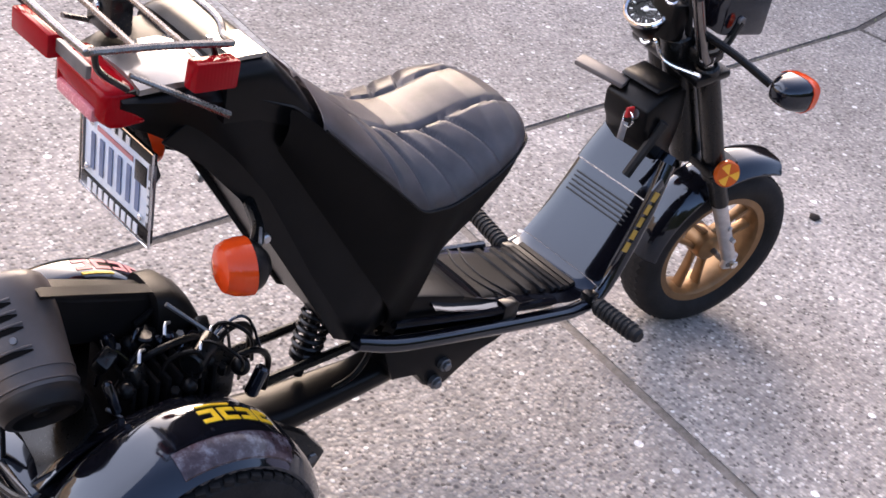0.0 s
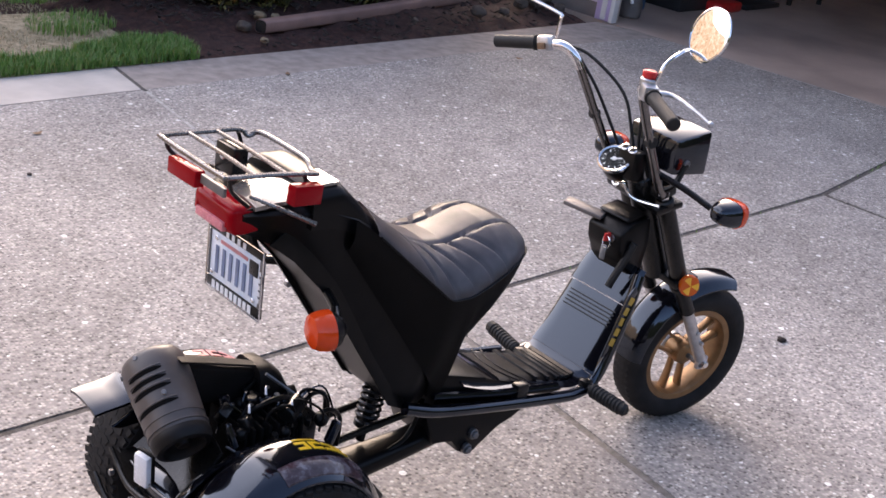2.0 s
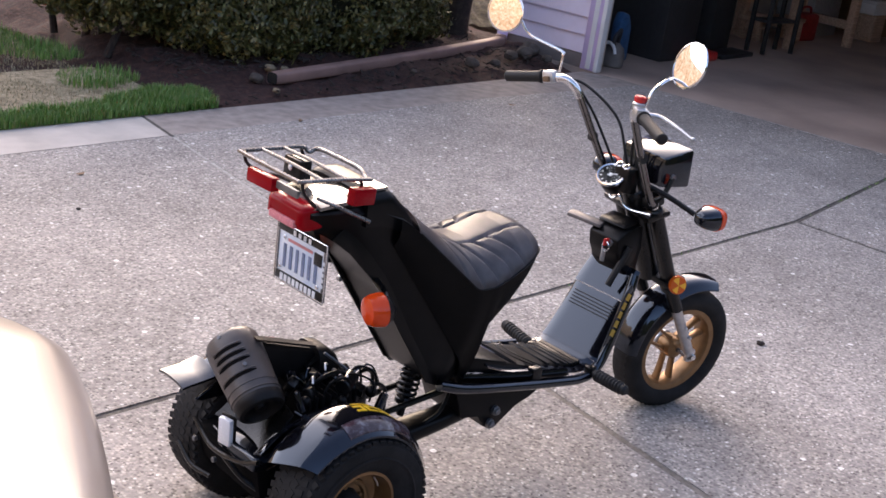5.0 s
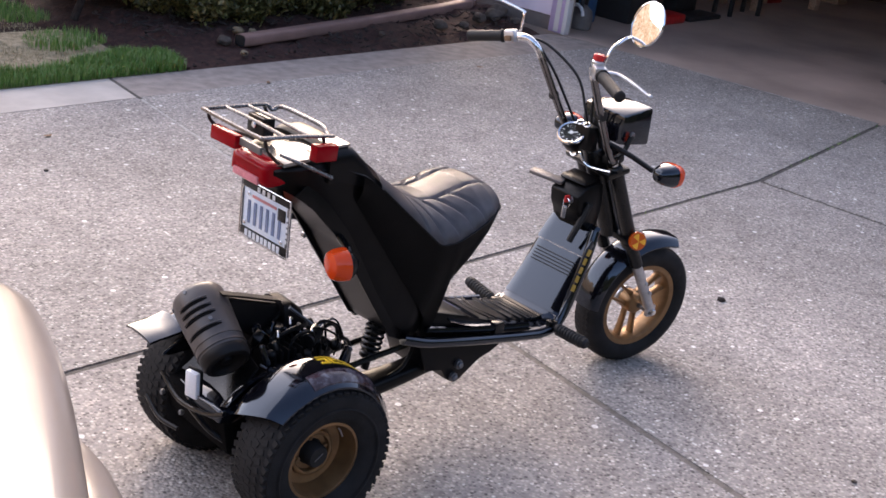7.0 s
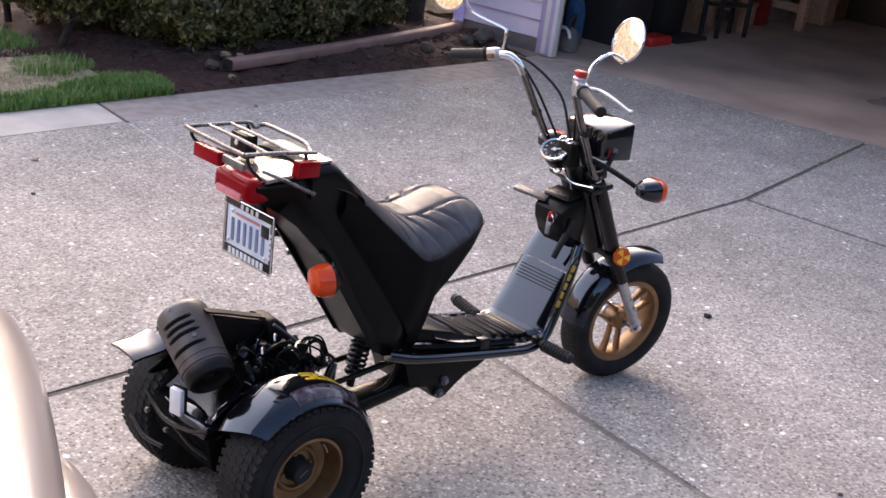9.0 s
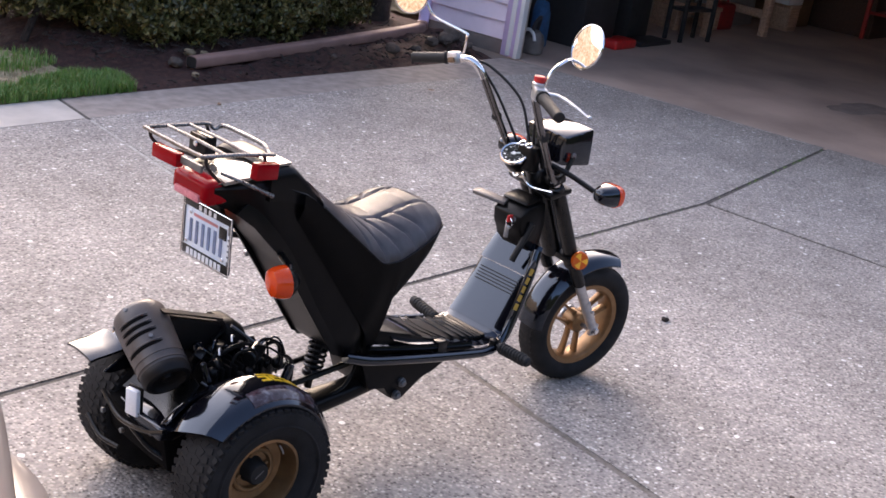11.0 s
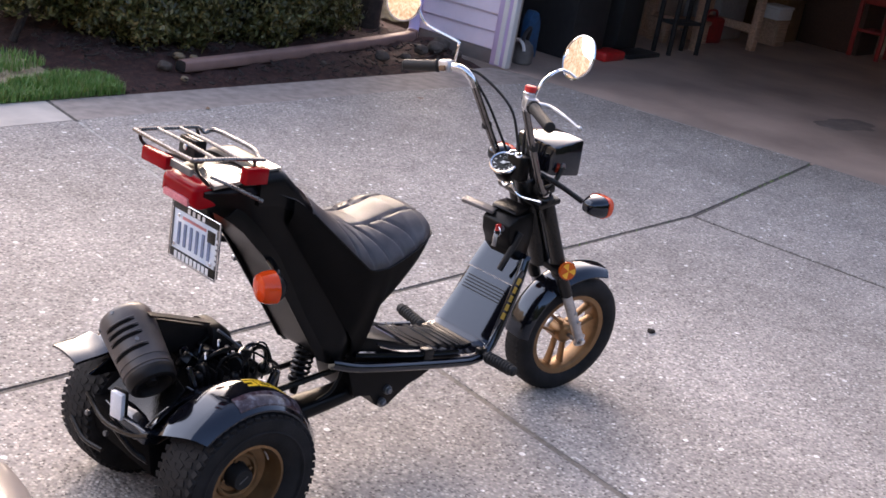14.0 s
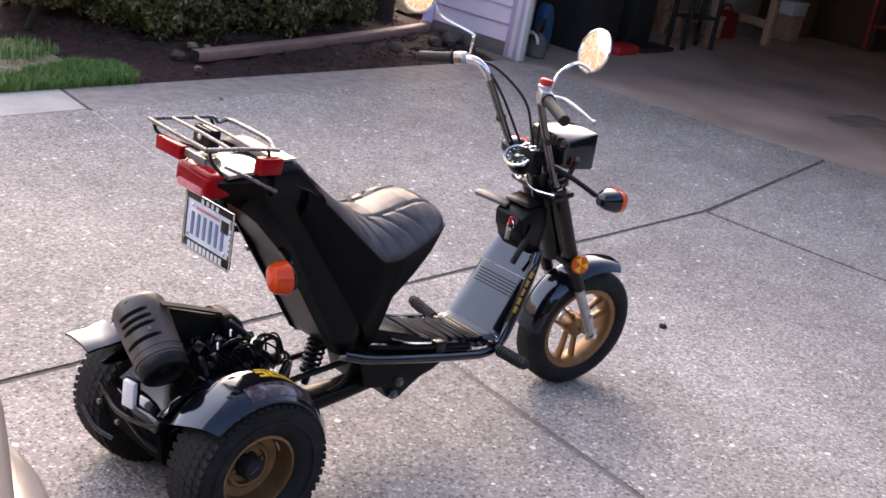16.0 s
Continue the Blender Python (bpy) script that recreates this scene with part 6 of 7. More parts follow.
# bark chips on the bed
chips = B()
rng = random.Random(8)
for k in range(900):
    x = rng.uniform(1.45, 4.6)
    v = rng.uniform(0.02, 1.1)
    y = edge_y(x) + v
    if abs(y - 3.835 - (x - 2.065) * 0.2957) < 0.15:
        continue
    tmp = Matrix.Translation((x, y, 0.0 + 0.075 * min(1, v * 3))) @ pose(0, 0, 0, rng.uniform(-30, 30), rng.uniform(-30, 30), rng.uniform(0, 360)) @ Matrix.Diagonal((rng.uniform(0.015, 0.05), rng.uniform(0.008, 0.02), 0.006, 1))
    bmesh.ops.create_cube(chips, size=1, matrix=tmp)
solid("bark_chips", chips, BARK, "loose bark chips on the bed", "bark", "stuff", smooth=0)

# drain pipe and stones
def drain_pipe():
    """A flattened pipe from the house corner across the bed, with an elbow up the wall."""
    path = [(2.065, 3.835, 0.052), (2.60, 3.985, 0.054), (3.30, 4.185, 0.058), (4.00, 4.395, 0.064), (4.50, 4.555, 0.070), (4.59, 4.595, 0.078), (4.640, 4.63, 0.115), (4.675, 4.67, 0.20), (4.700, 4.705, 0.32), (4.708, 4.72, 0.55), (4.708, 4.72, 2.25)]
    line = smooth_path([Vector(p) for p in path], 5)
    rings = []
    for k, p in enumerate(line):
        d = (line[min(k + 1, len(line) - 1)] - line[max(k - 1, 0)]).normalized()
        side = d.cross(Vector((0, 0, 1)))
        side = side.normalized() if side.length > 0.2 else Vector((0.45, -0.89, 0))
        up = side.cross(d).normalized()
        rings.append([p + side * (0.040 * math.copysign(abs(math.cos(t)) ** 0.5, math.cos(t))) + up * (0.036 * math.copysign(abs(math.sin(t)) ** 0.5, math.sin(t))) for t in (2 * math.pi * q / 20 for q in range(20))])
    root = thing("drain_pipe", "faded pink-brown drain pipe lying across the bed", "drain pipe", path[0])
    turn = 26
    part("pipe", ring_loft(B(), rings[:turn + 1], caps=False), PIPE, root)
    part("downspout", ring_loft(B(), rings[turn:], caps=False), LILACD, root, "lilac-painted downspout at the house corner")
    bm = B()
    ring_loft(bm, [[p + (v - p) * 1.10 for v in rings[turn + e]] for e, p in ((-1, line[turn - 1]), (1, line[turn + 1]))])
    part("pipe_collar", bm, PIPE, root)
    # a dark plug closes the mouth, coloured as the shade inside
    inside = B()
    ring_loft(inside, [[line[0].lerp(v, 0.88) for v in rings[0]], [line[1].lerp(v, 0.88) for v in rings[1]]])
    part("pipe_mouth", inside, RUBBER, root, "dark plug painted as the shade inside the pipe")


drain_pipe()
for x, y, z, r, tone in ((2.16, 4.00, 0.060, 0.036, 1), (2.25, 3.98, 0.060, 0.026, 1), (1.99, 3.88, 0.035, 0.042, 0), (3.80, 4.03, 0.05, 0.050, 0), (4.52, 4.25, 0.05, 0.065, 0), (4.33, 4.20, 0.05, 0.05, 0), (4.68, 4.36, 0.05, 0.07, 0), (4.05, 4.06, 0.04, 0.035, 0), (4.62, 4.12, 0.04, 0.04, 0), (1.99, 3.67, 0.02, 0.022, 1), (3.2, 3.92, 0.04, 0.02, 0)):
    bm = B()
    bmesh.ops.create_icosphere(bm, subdivisions=3, radius=r)
    for v in bm.verts:
        v.co *= 1 + 0.30 * noise.noise(v.co * (1.3 / r) + Vector((x, y, 0)))
        v.co.z *= 0.7
    bmesh.ops.translate(bm, vec=(x, y, z + r * 0.2), verts=bm.verts)
    solid("garden_stone", bm, PALEROCK if tone else ROCK, "pale yellowish stone in the planting bed" if tone else "rounded brown stone in the planting bed", "stone", group="bed stones", smooth=60)


def leaf_cloud(count, surf, size, seed):
    """Leaves of two triangles each, strewn over an uneven surface."""
    r = random.Random(seed)
    verts, faces = [], []
    for k in range(count):
        p, nrm = surf(r)
        d = (nrm + Vector((r.uniform(-1, 1), r.uniform(-1, 1), r.uniform(-0.6, 1)))).normalized()
        t = d.orthogonal().normalized()
        t = (Matrix.Rotation(r.uniform(0, 6.28), 3, d) @ t).normalized()
        s = d.cross(t)
        L = size * r.uniform(0.6, 1.3)
        n0 = len(verts)
        verts += [p - t * L, p + s * L * 0.5 + d * L * 0.12, p + t * L, p - s * L * 0.5 + d * L * 0.12]
        faces.append((n0, n0 + 1, n0 + 2, n0 + 3))
    me = bpy.data.meshes.new("crown")
    me.from_pydata(verts, [], faces)
    return me


def shrub(name, c, rad, seed, count, mat, label, size=0.019, lumps=3.0):
    """A clipped shrub: stems, a solid heart coloured dark as inner shade, and a coat of leaves with hollows."""
    root = thing(name, label, "shrub", (c[0], c[1], 0))
    c, rad = Vector(c), Vector(rad)

    def bulge(d):
        return 1 + 0.16 * noise.noise(d * lumps + Vector((seed, 0, 0))) + 0.13 * noise.noise(d * lumps * 3.1 + Vector((0, seed, 0)))

    def surf(r):
        d = Vector((r.gauss(0, 1), r.gauss(0, 1), r.gauss(0, 1))).normalized()
        box_d = Vector([math.copysign(abs(v) ** 0.62, v) for v in d])
        f = bulge(d) * (1 - 0.22 * r.random() ** 1.5)
        p = Vector((c.x + box_d.x * rad.x * f, c.y + box_d.y * rad.y * f, c.z + box_d.z * rad.z * f))
        p.z = max(p.z, 0.05 + 0.16 * r.random())
        return p, d

    me = leaf_cloud(count, surf, size, seed)
    me.materials.append(mat)
    ob = new("crown", me)
    ob.parent = root
    ob.matrix_parent_inverse = root.matrix_basis.inverted()
    tagged(ob, "dense small dark green leaves")
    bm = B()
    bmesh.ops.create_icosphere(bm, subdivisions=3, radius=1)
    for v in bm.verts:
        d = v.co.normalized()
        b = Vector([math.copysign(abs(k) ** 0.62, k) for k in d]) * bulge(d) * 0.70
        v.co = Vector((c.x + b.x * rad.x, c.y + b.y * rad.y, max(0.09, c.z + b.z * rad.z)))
    part("inner_mass", bm, HEART, root, "solid core coloured dark as the shade behind the leaves")
    r = random.Random(seed)
    for k in range(6):
        x, y = c.x + r.uniform(-0.6, 0.6) * rad.x, c.y + r.uniform(-0.6, 0.6) * rad.y
        bm = B()
        tube(bm, [(x, y, 0.02), (x + r.uniform(-0.08, 0.08), y + r.uniform(-0.08, 0.08), 0.3), (x + r.uniform(-0.2, 0.2), y, 0.6)], (0.025, 0.012), 8)
        part("stem", bm, BARK, root)
    return root


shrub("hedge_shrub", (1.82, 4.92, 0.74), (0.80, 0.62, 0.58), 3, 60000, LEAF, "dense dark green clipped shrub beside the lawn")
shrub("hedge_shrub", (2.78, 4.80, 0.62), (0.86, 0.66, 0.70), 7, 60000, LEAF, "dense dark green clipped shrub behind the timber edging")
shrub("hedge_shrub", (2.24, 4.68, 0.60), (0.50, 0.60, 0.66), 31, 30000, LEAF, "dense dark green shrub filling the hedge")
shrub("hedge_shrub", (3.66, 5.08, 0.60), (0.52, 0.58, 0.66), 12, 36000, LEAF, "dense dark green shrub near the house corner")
shrub("hedge_shrub", (-0.35, 6.5, 0.55), (1.0, 0.7, 0.60), 17, 9000, LEAF, "dark green shrub at the back of the lawn")
shrub("pale_shrub", (5.3, 8.4, 0.8), (1.1, 0.9, 0.9), 23, 7000, PALELEAF, "pale grey-green shrub beside the house", 0.026)
shrub("pale_shrub", (3.9, 8.2, 0.8), (1.1, 0.9, 0.9), 29, 6000, PALELEAF, "pale grey-green shrub behind the hedge", 0.035)
tree = thing("garden_tree", "dark-trunked tree beside the house corner", "tree", (4.42, 4.93, 0))
bm = B()
tube(bm, [(4.42, 4.93, 0.0), (4.42, 4.92, 0.2), (4.47, 4.93, 0.7), (4.53, 5.08, 1.4), (4.55, 5.25, 2.2)], (0.115, 0.06), 14, 6)
trunk = part("trunk", bm, BARK, tree)
for a, l, z in ((0.3, 1.2, 1.5), (2.4, 1.1, 1.7), (4.2, 1.2, 2.0), (1.3, 1.0, 2.3), (5.4, 1.0, 2.4)):
    bm = B()
    p = Vector((4.36 + 0.11 * (z - 0.7), 5.12 + 0.08 * (z - 0.7), z))
    tube(bm, [p, p + Vector((math.cos(a) * l * 0.5, math.sin(a) * l * 0.5, 0.45)), p + Vector((math.cos(a) * l, math.sin(a) * l, 0.75))], (0.04, 0.012), 8)
    part("limb", bm, BARK, trunk)


def crown_at(r):
    a, q = r.uniform(0, 6.28), r.random()
    d = Vector((math.cos(a) * math.sqrt(1 - (2 * q - 1) ** 2), math.sin(a) * math.sqrt(1 - (2 * q - 1) ** 2), 2 * q - 1))
    f = r.uniform(0.55, 1.0) * (1 + 0.3 * noise.noise(d * 3))
    return Vector((4.5 + d.x * 1.1 * f, 5.3 + d.y * 1.1 * f, 2.9 + d.z * 0.7 * f)), d


me = leaf_cloud(6000, crown_at, 0.035, 5)
me.materials.append(LEAF)
ob = new("crown", me)
ob.parent, ob.matrix_parent_inverse = tree, tree.matrix_basis.inverted()

# ---- house and garage: x into the garage, y to the left of the door's edge ----
def house_part(name, b, mat, wall=None, bev=0.0, structure=False):
    bm = box(B(), *b, bev)
    bmesh.ops.transform(bm, matrix=HOUSE, verts=bm.verts)
    if wall is not None:
        return part(name, bm, mat, wall)
    return tagged(new(name, finish(name, bm, mat, 0)), kind="structure")


wall = house_part("wall_garage_front", (0.015, 0.13, 0.13, 0.94, 0.0, 2.45), LILACD)
for k in range(18):
    bm = B()
    z0 = 0.106 + 0.130 * k
    ring_loft(bm, [[(0.015, y, z0 + 0.138), (0.008, y, z0 + 0.138), (-0.010, y, z0 + 0.005), (-0.008, y, z0), (0.015, y, z0)] for y in (0.135, 0.90)])
    bmesh.ops.transform(bm, matrix=HOUSE, verts=bm.verts)
    part("siding_board", bm, LILAC, wall, smooth=0)
house_part("foundation", (-0.003, 0.013, 0.13, 0.94, 0.0, 0.106), FOOTING, wall, 0.003)
house_part("corner_board", (-0.016, 0.03, 0.872, 0.945, 0.08, 2.30), LILACD, wall, 0.004)
house_part("door_casing", (-0.026, 0.014, 0.045, 0.165, 0.0, 2.32), LILACD, wall, 0.004)
house_part("casing_bead", (-0.033, -0.020, 0.078, 0.118, 0.01, 2.15), WHITEW, wall, 0.002)
house_part("door_trim", (-0.038, 0.02, 0.010, 0.043, 0.0, 2.15), WHITEW, wall, 0.003)
house_part("door_jamb", (0.021, 0.05, 0.020, 0.128, 0.0, 2.15), GWALL, wall)
house_part("wall_garage_header", (0.015, 0.13, -4.9, 0.13, 2.32, 2.45), LILAC)
house_part("wall_garage_end", (0.015, 0.13, -6.6, -4.9, 0.0, 2.45), LILAC)
house_part("wall_house_return", (0.13, 6.7, 0.84, 0.94, 0.0, 2.45), LILAC)
house_part("wall_garage_back", (6.6, 6.7, -6.6, 0.84, 0.0, 2.45), GWALL)
house_part("wall_garage_right", (0.13, 6.7, -6.7, -6.6, 0.0, 2.45), GWALL)
house_part("wall_garage_inner", (0.131, 6.6, 0.81, 0.836, 0.0, 2.45), GWALL)
house_part("ceiling_garage", (0.13, 6.7, -6.7, 0.94, 2.45, 2.55), GWALL)
bm = B()
ring_loft(bm, [[(-0.12, y, 2.46), (-0.12, y, 2.56), (3.4, y, 3.2), (7.1, y, 2.6), (7.1, y, 2.56), (3.4, y, 3.1)] for y in (-7.0, 1.34)])
bmesh.ops.transform(bm, matrix=HOUSE, verts=bm.verts)
tagged(new("roof", finish("roof", bm, ROOFING, 0)), kind="structure")

# ---- things in the garage ----
def legs_table(name, label, category, at, w, d, h, mat, leg=0.09, top=0.05, shelf=None, turn=0.0, group=""):
    root = thing(name, label, category, at, group)
    root.matrix_basis = pose(*at, 0, 0, turn)

    def put(nm, b, bev=0.006):
        ob = new(nm, finish(nm, box(B(), *b, bev), mat))
        ob.parent = root
        return ob

    put("table_top", (-d / 2, d / 2, -w / 2, w / 2, h - top, h))
    for sx in (-1, 1):
        for sy in (-1, 1):
            x, y = sx * (d / 2 - leg * 0.7), sy * (w / 2 - leg * 0.7)
            put("leg", (x - leg / 2, x + leg / 2, y - leg / 2, y + leg / 2, 0, h - top))
    for sx in (-1, 1):
        x = sx * (d / 2 - leg * 0.7)
        put("apron_rail", (x - 0.02, x + 0.02, -w / 2 + leg, w / 2 - leg, h - top - 0.10, h - top))
    if shelf:
        put("shelf", (-d / 2 + 0.03, d / 2 - 0.03, -w / 2 + 0.03, w / 2 - 0.03, shelf - 0.03, shelf))
    return root


def spot(x, y):
    return (*at_house(x, y), -0.003)


bench = legs_table("workbench", "pale wooden workbench with a low side rail in the dark garage", "workbench", spot(3.78, 0.30), 0.66, 1.10, 0.80, PINE, 0.075, 0.05, None, 0)
for x in (-0.49, 0.49):
    ob = new("side_rail", finish("side_rail", box(B(), x - 0.02, x + 0.02, -0.24, 0.24, 0.17, 0.25, 0.006), PINE))
    ob.parent = bench
legs_table("bench", "low pale wooden bench in the garage", "bench", spot(3.55, 0.44), 0.24, 0.74, 0.22, PINE, 0.06, 0.04, None, 0)
legs_table("stool", "tall dark metal stool in the garage", "stool", spot(2.80, 0.065), 0.22, 0.48, 0.74, BLACKBIN, 0.035, 0.03, 0.30, 0)
legs_table("red_stool", "dull red metal stool deep in the garage", "stool", spot(6.05, -0.62), 0.36, 0.42, 0.70, DULLRED, 0.045, 0.03, 0.30, 12)


def carton(name, label, category, at, w, d, h, mat, turn=0.0, flaps=True):
    root = thing(name, label, category, at)
    root.matrix_basis = pose(*at, 0, 0, turn)
    ob = new("box_body", finish("box_body", box(B(), -d / 2, d / 2, -w / 2, w / 2, 0, h, 0.008), mat))
    ob.parent = root
    if flaps:
        ob = new("lid", finish("lid", box(B(), -d / 2 - 0.008, d / 2 + 0.008, -w / 2 - 0.008, w / 2 + 0.008, h + 0.001, h + 0.03, 0.006), mat))
        ob.parent = root
    return root


carton("wooden_crate", "narrow tan wooden crate standing on the garage floor", "crate", spot(5.08, 0.12), 0.24, 0.22, 0.24, PINE, 5)
carton("white_box", "small pale box on a wooden crate", "box", (*at_house(5.08, 0.12), 0.269), 0.22, 0.32, 0.11, WHITEP, 5)
carton("cardboard_box", "brown cardboard box against the back of the garage", "box", spot(5.6, 0.35), 0.45, 0.45, 0.42, CARD, 5)
carton("storage_cabinet", "tall dark cabinet inside the garage door", "cabinet", spot(1.25, 0.36), 0.52, 0.50, 1.30, BLACKBIN, 7)
carton("rubbish_bin", "dark plastic bin in the garage", "bin", spot(2.15, 0.42), 0.38, 0.38, 0.70, BLACKBIN, 10)
carton("steel_cabinet", "grey steel cabinet deep in the garage", "cabinet", spot(4.6, 0.58), 0.40, 0.60, 1.30, GREYP, 7, False)
carton("brown_cupboard", "dark brown wooden cupboard in the garage", "cupboard", spot(6.2, -0.10), 0.9, 0.55, 1.6, DARKWOOD, 7)
fuel_can = thing("fuel_can", "dull red fuel can under the workbench", "fuel can", spot(4.02, 0.34))
fx, fy = at_house(4.02, 0.34)
bm = B()
box(bm, -0.13, 0.13, -0.09, 0.09, 0, 0.26, 0.03, Matrix.Translation((fx, fy, -0.003)), 3)
part("can_body", bm, DULLRED, fuel_can)
bm = B()
tube(bm, [(fx - 0.09, fy, 0.25), (fx - 0.06, fy, 0.31), (fx + 0.06, fy, 0.31), (fx + 0.09, fy, 0.25)], 0.012, 8)
part("can_handle", bm, DULLRED, fuel_can)
bm = B()
box(bm, 1.36, 1.70, -0.03, 0.16, -0.003, 0.075, 0.022, HOUSE, 3)
solid("red_bag", bm, REDP, "low red bag lying on the garage floor", "bag")
bm = B()
box(bm, 1.80, 2.35, -0.02, 0.20, -0.003, 0.035, 0.010, HOUSE)
solid("floor_mat_dark", bm, BLACKBIN, "dark mat on the garage floor", "mat")
blower = thing("shop_vacuum", "round grey shop vacuum by the garage door", "vacuum cleaner", spot(0.34, 0.13))
vx, vy = at_house(0.34, 0.13)
bm = B()
lathe(bm, [(0, 0), (0.072, 0), (0.086, 0.015), (0.090, 0.09), (0.076, 0.145), (0.036, 0.18), (0, 0.187)], 32, Matrix.Translation((vx, vy, -0.003)) @ pose(0, 0, 0, 90))
part("tank", bm, VACGREY, blower)
bm = B()
tube(bm, [(vx - 0.05, vy - 0.04, 0.12), (vx - 0.08, vy - 0.06, 0.22), (vx, vy - 0.04, 0.28), (vx + 0.03, vy, 0.16)], 0.015, 10)
part("vacuum_hose", bm, BLACKBIN, blower)
bm = B()
tube(bm, [(vx - 0.085 - 0.01 * abs(math.cos(t)), vy - 0.02 - 0.078 * math.cos(t), 0.100 + 0.085 * math.sin(t)) for t in (radians(a) for a in range(10, 171, 20))], 0.013, 10)
part("white_band", bm, WHITEW, blower, "white rim of the vacuum")
bm = B()
slab(bm, [(0.56, 0.0), (0.70, 0.0), (0.69, 0.26), (0.64, 0.36), (0.56, 0.38), (0.52, 0.30), (0.53, 0.12)], 0.22, 0.30, 0.02, HOUSE)
solid("blue_sled", bm, BLUEP, "blue plastic sled leaning inside the garage", "sled")
for x, y, mat in ((2.55, 0.55, GREYP), (3.3, 0.70, PINE)):
    p = HOUSE @ Vector((x, y, -0.003))
    bm = B()
    rod(bm, p, p + Vector((0.06, 0.03, 1.15)), 0.013, 10, 0.003)
    box(bm, p.x - 0.02, p.x + 0.02, p.y - 0.13, p.y + 0.13, -0.003, 0.06, 0.01)
    solid("broom", bm, mat, "long-handled broom standing in the garage", "broom")

# ---- the parked car: heading 23 degrees to the right of the scooter's line ----
CAR = pose(-1.400, -0.987, 0, 0, 0, -22.6)
car = thing("parked_car", "cream-coloured car parked with its nose near the scooter", "car")
car.matrix_basis = CAR


def car_ring(inset, z, L=4.1, w=0.84, r=0.22, n=9, bow=0.10, rise=0.0):
    """A rounded outline, bowed at the front; x runs back from the nose."""
    pts = []
    x0, x1, hw, rr = -L + inset, -inset, w - inset, max(0.03, r - inset * 0.5)
    for cx, cy, a0 in ((x1 - rr, hw - rr, 0), (x0 + rr, hw - rr, 90), (x0 + rr, -hw + rr, 180), (x1 - rr, -hw + rr, 270)):
        arc = [(cx + rr * math.cos(radians(a0 + 90 * k / n)), cy + rr * math.sin(radians(a0 + 90 * k / n))) for k in range(n + 1)]
        pts += arc
        if a0 == 270:
            pts += [(x1, (hw - rr) * (2 * k / 12 - 1)) for k in range(1, 12)]
    out = []
    for x, y in pts:
        f = max(0, 1 - abs(y / w) ** 3.5) * bow if x > -1 else 0
        back = -x / L
        out.append((x + f, y, z - (0.04 if z > 0.58 else 0.0) + rise * min(1, back * 3.2)))
    return out


def car_part(name, rings, mat, label=""):
    bm = B()
    ring_loft(bm, rings)
    ob = new(name, finish(name, bm, mat, 40))
    ob.parent = car
    return tagged(ob, label)


body = car_part("body", [car_ring(0.125, 0.672), car_ring(0.100, 0.690), car_ring(0.090, 0.715), car_ring(0.090, 0.748), car_ring(0.094, 0.785), car_ring(0.112, 0.818), car_ring(0.15, 0.842, rise=0.03), car_ring(0.26, 0.862, rise=0.05), car_ring(0.45, 0.880, rise=0.06), car_ring(0.70, 0.888, rise=0.06)], CREAM, "cream painted body and bonnet")
car_part("grille", [car_ring(0.090, 0.38), car_ring(0.075, 0.46), car_ring(0.070, 0.57), car_ring(0.074, 0.66), car_ring(0.11, 0.685)], RUBBER, "dark grille recess")
car_part("bumper", [car_ring(0.06, 0.19), car_ring(0.0, 0.24), car_ring(-0.040, 0.32), car_ring(-0.048, 0.38), car_ring(-0.040, 0.42), car_ring(-0.015, 0.455), car_ring(0.03, 0.475), car_ring(0.12, 0.48)], CREAM, "cream painted bumper")
car_part("sill", [car_ring(0.10, 0.15), car_ring(0.09, 0.30)], RUBBER)
for s in (-1, 1):
    bm = B()
    pts = []
    for k in range(12):
        u = k / 11
        pts.append((-0.20 - 1.0 * u, s * (0.665 + 0.03 * u), float(np.interp(0.20 + u, [0.2, 0.5, 1.2], [0.8235, 0.848, 0.884]))))
    tube(bm, pts, 0.0028, 6, 2)
    ob = new("bonnet_gap", finish("bonnet_gap", bm, RUBBER))
    ob.parent = car
    bm = B()
    box(bm, -0.16, 0.005, s * 0.42 - 0.14, s * 0.42 + 0.14, 0.515, 0.605, 0.02)
    ob = new("headlight", finish("headlight", bm, ALLOY))
    ob.parent = car
bm = B()
rings = []
for x, z, w in ((-1.15, 0.94, 0.72), (-1.75, 1.36, 0.60), (-2.7, 1.40, 0.60), (-3.45, 0.97, 0.68)):
    rings.append([(x, -w, z), (x, w, z), (x + (0.05 if x > -2 else -0.05), w * 1.03, 0.90), (x + (0.05 if x > -2 else -0.05), -w * 1.03, 0.90)])
ring_loft(bm, rings)
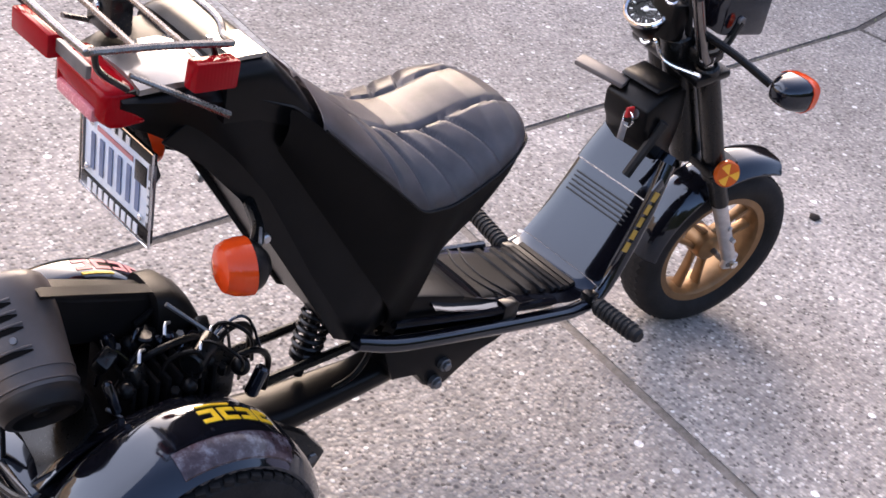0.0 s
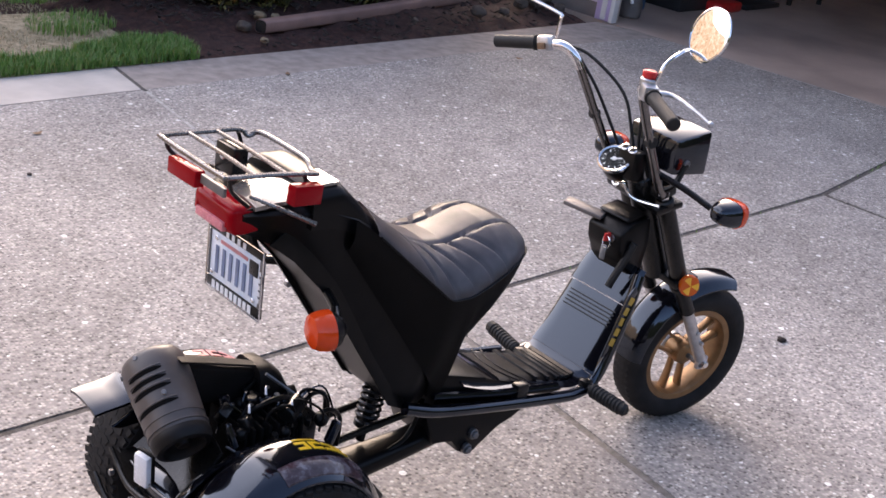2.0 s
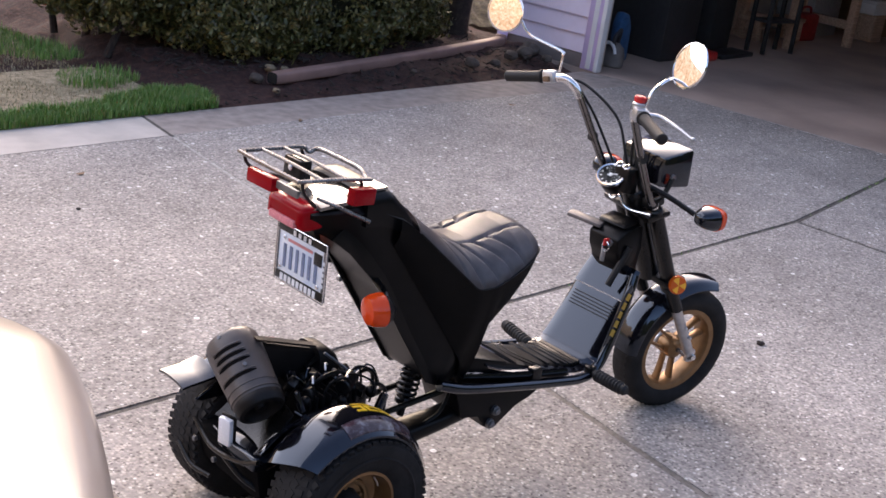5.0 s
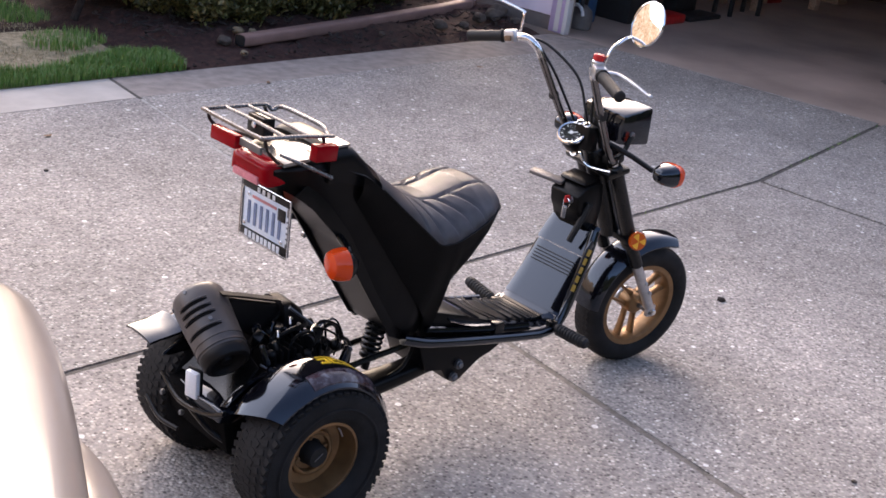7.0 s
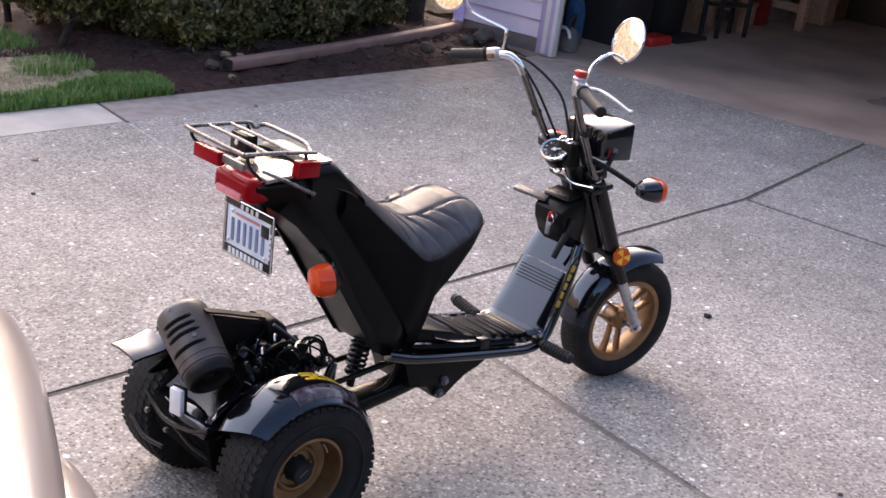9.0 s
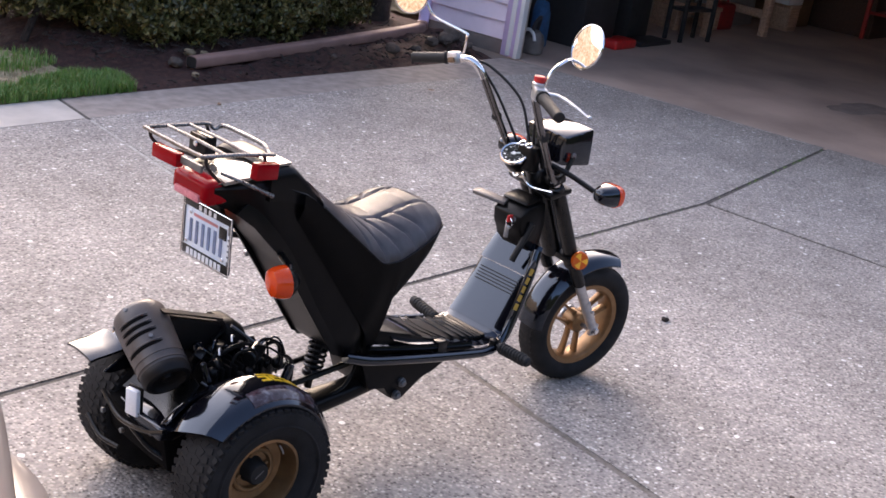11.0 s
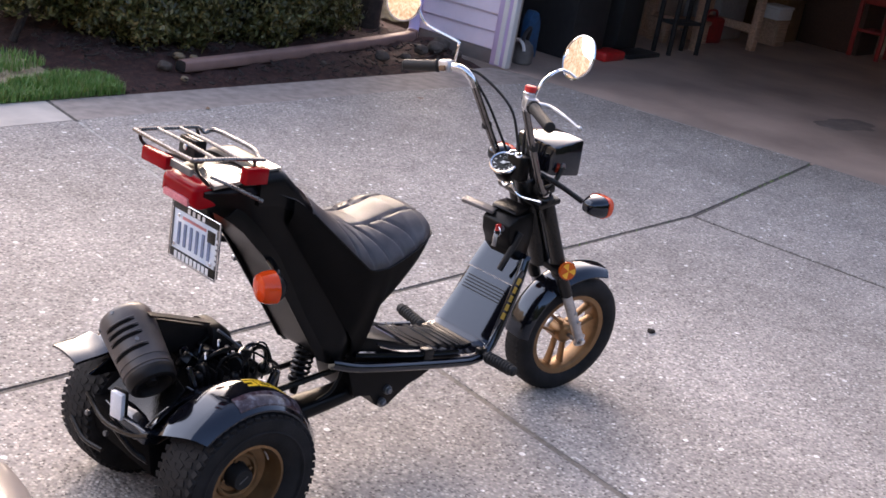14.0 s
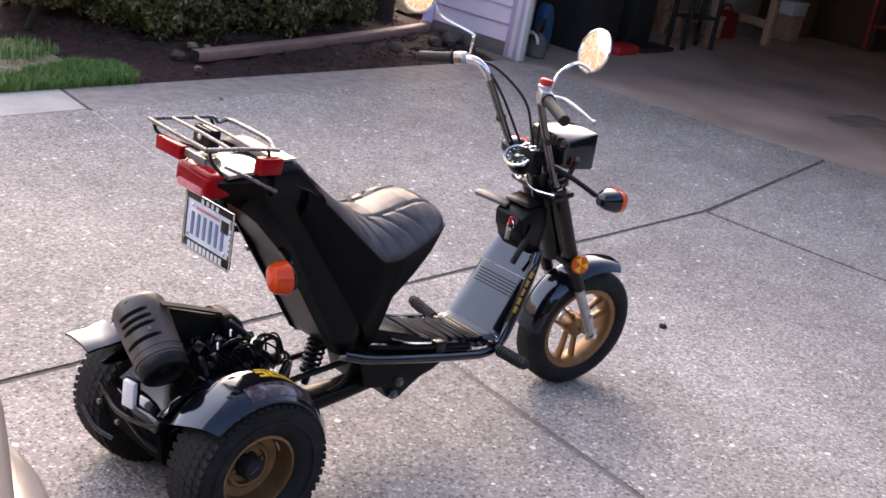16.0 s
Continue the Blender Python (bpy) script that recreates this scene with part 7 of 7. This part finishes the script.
bmesh.ops.bevel(bm, geom=bm.edges[:], offset=0.04, segments=2, affect="EDGES", clamp_overlap=True)
cab = new("cabin", finish("cabin", bm, CARGLASS))
cab.parent = car
tagged(cab, "dark glass cabin")
bm = B()
box(bm, -2.78, -1.70, -0.59, 0.59, 1.385, 1.425, 0.018, seg=3)
roof_panel = new("roof_panel", finish("roof_panel", bm, CREAM))
roof_panel.parent = car
for s in (-1, 1):
    for x0, z0, w0, x1, z1, w1 in ((-1.13, 0.93, 0.725, -1.74, 1.385, 0.595), (-2.30, 0.92, 0.745, -2.26, 1.39, 0.600), (-3.44, 0.95, 0.70, -2.74, 1.39, 0.595)):
        bm = B()
        tube(bm, [(x0, s * w0, z0), (x1, s * w1, z1)], 0.035, 10, curved=False)
        pillar = new("pillar", finish("pillar", bm, CREAM))
        pillar.parent = car
for x in (-0.80, -3.25):
    for s in (-1, 1):
        bm = B()
        lathe(bm, [(0, -0.09), (0.20, -0.09), (0.29, -0.085), (0.305, -0.05), (0.305, 0.05), (0.29, 0.085), (0.20, 0.09), (0, 0.09)], 36, Matrix.Translation((x, s * 0.70, 0.305)))
        ob = new("wheel", finish("wheel", bm, TYRE))
        ob.parent = car

# far trees round the street: glowing ones standing in for sunlit, and a nearer dark row behind the camera, unseen,
# added to block sky light
def tree_row(a0, a1, radius, height, seed, mat):
    bm = B()
    rings = []
    n = int(abs(a1 - a0) / 3.5)
    for k in range(n + 1):
        a = radians(a0 + (a1 - a0) * k / n)
        d = Vector((math.cos(a), math.sin(a), seed))
        r = radius * (1 + 0.15 * noise.noise(d * 3))
        h = height * (1 + 0.45 * noise.noise(d * 5) + 0.28 * noise.noise(d * 19))
        c = Vector((r * math.cos(a), r * math.sin(a), -0.05))
        o = c.normalized()
        rings.append([c, c + Vector((0, 0, h * 0.6)) - o * 0.8, c + Vector((0, 0, h)), c + o * 3])
    ring_loft(bm, rings, closed=True)
    return solid("backdrop", bm, mat, "", "", "structure", smooth=60)


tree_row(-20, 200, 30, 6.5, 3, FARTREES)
tree_row(196, 344, 18, 6.5, 8, BLOCKTREES)
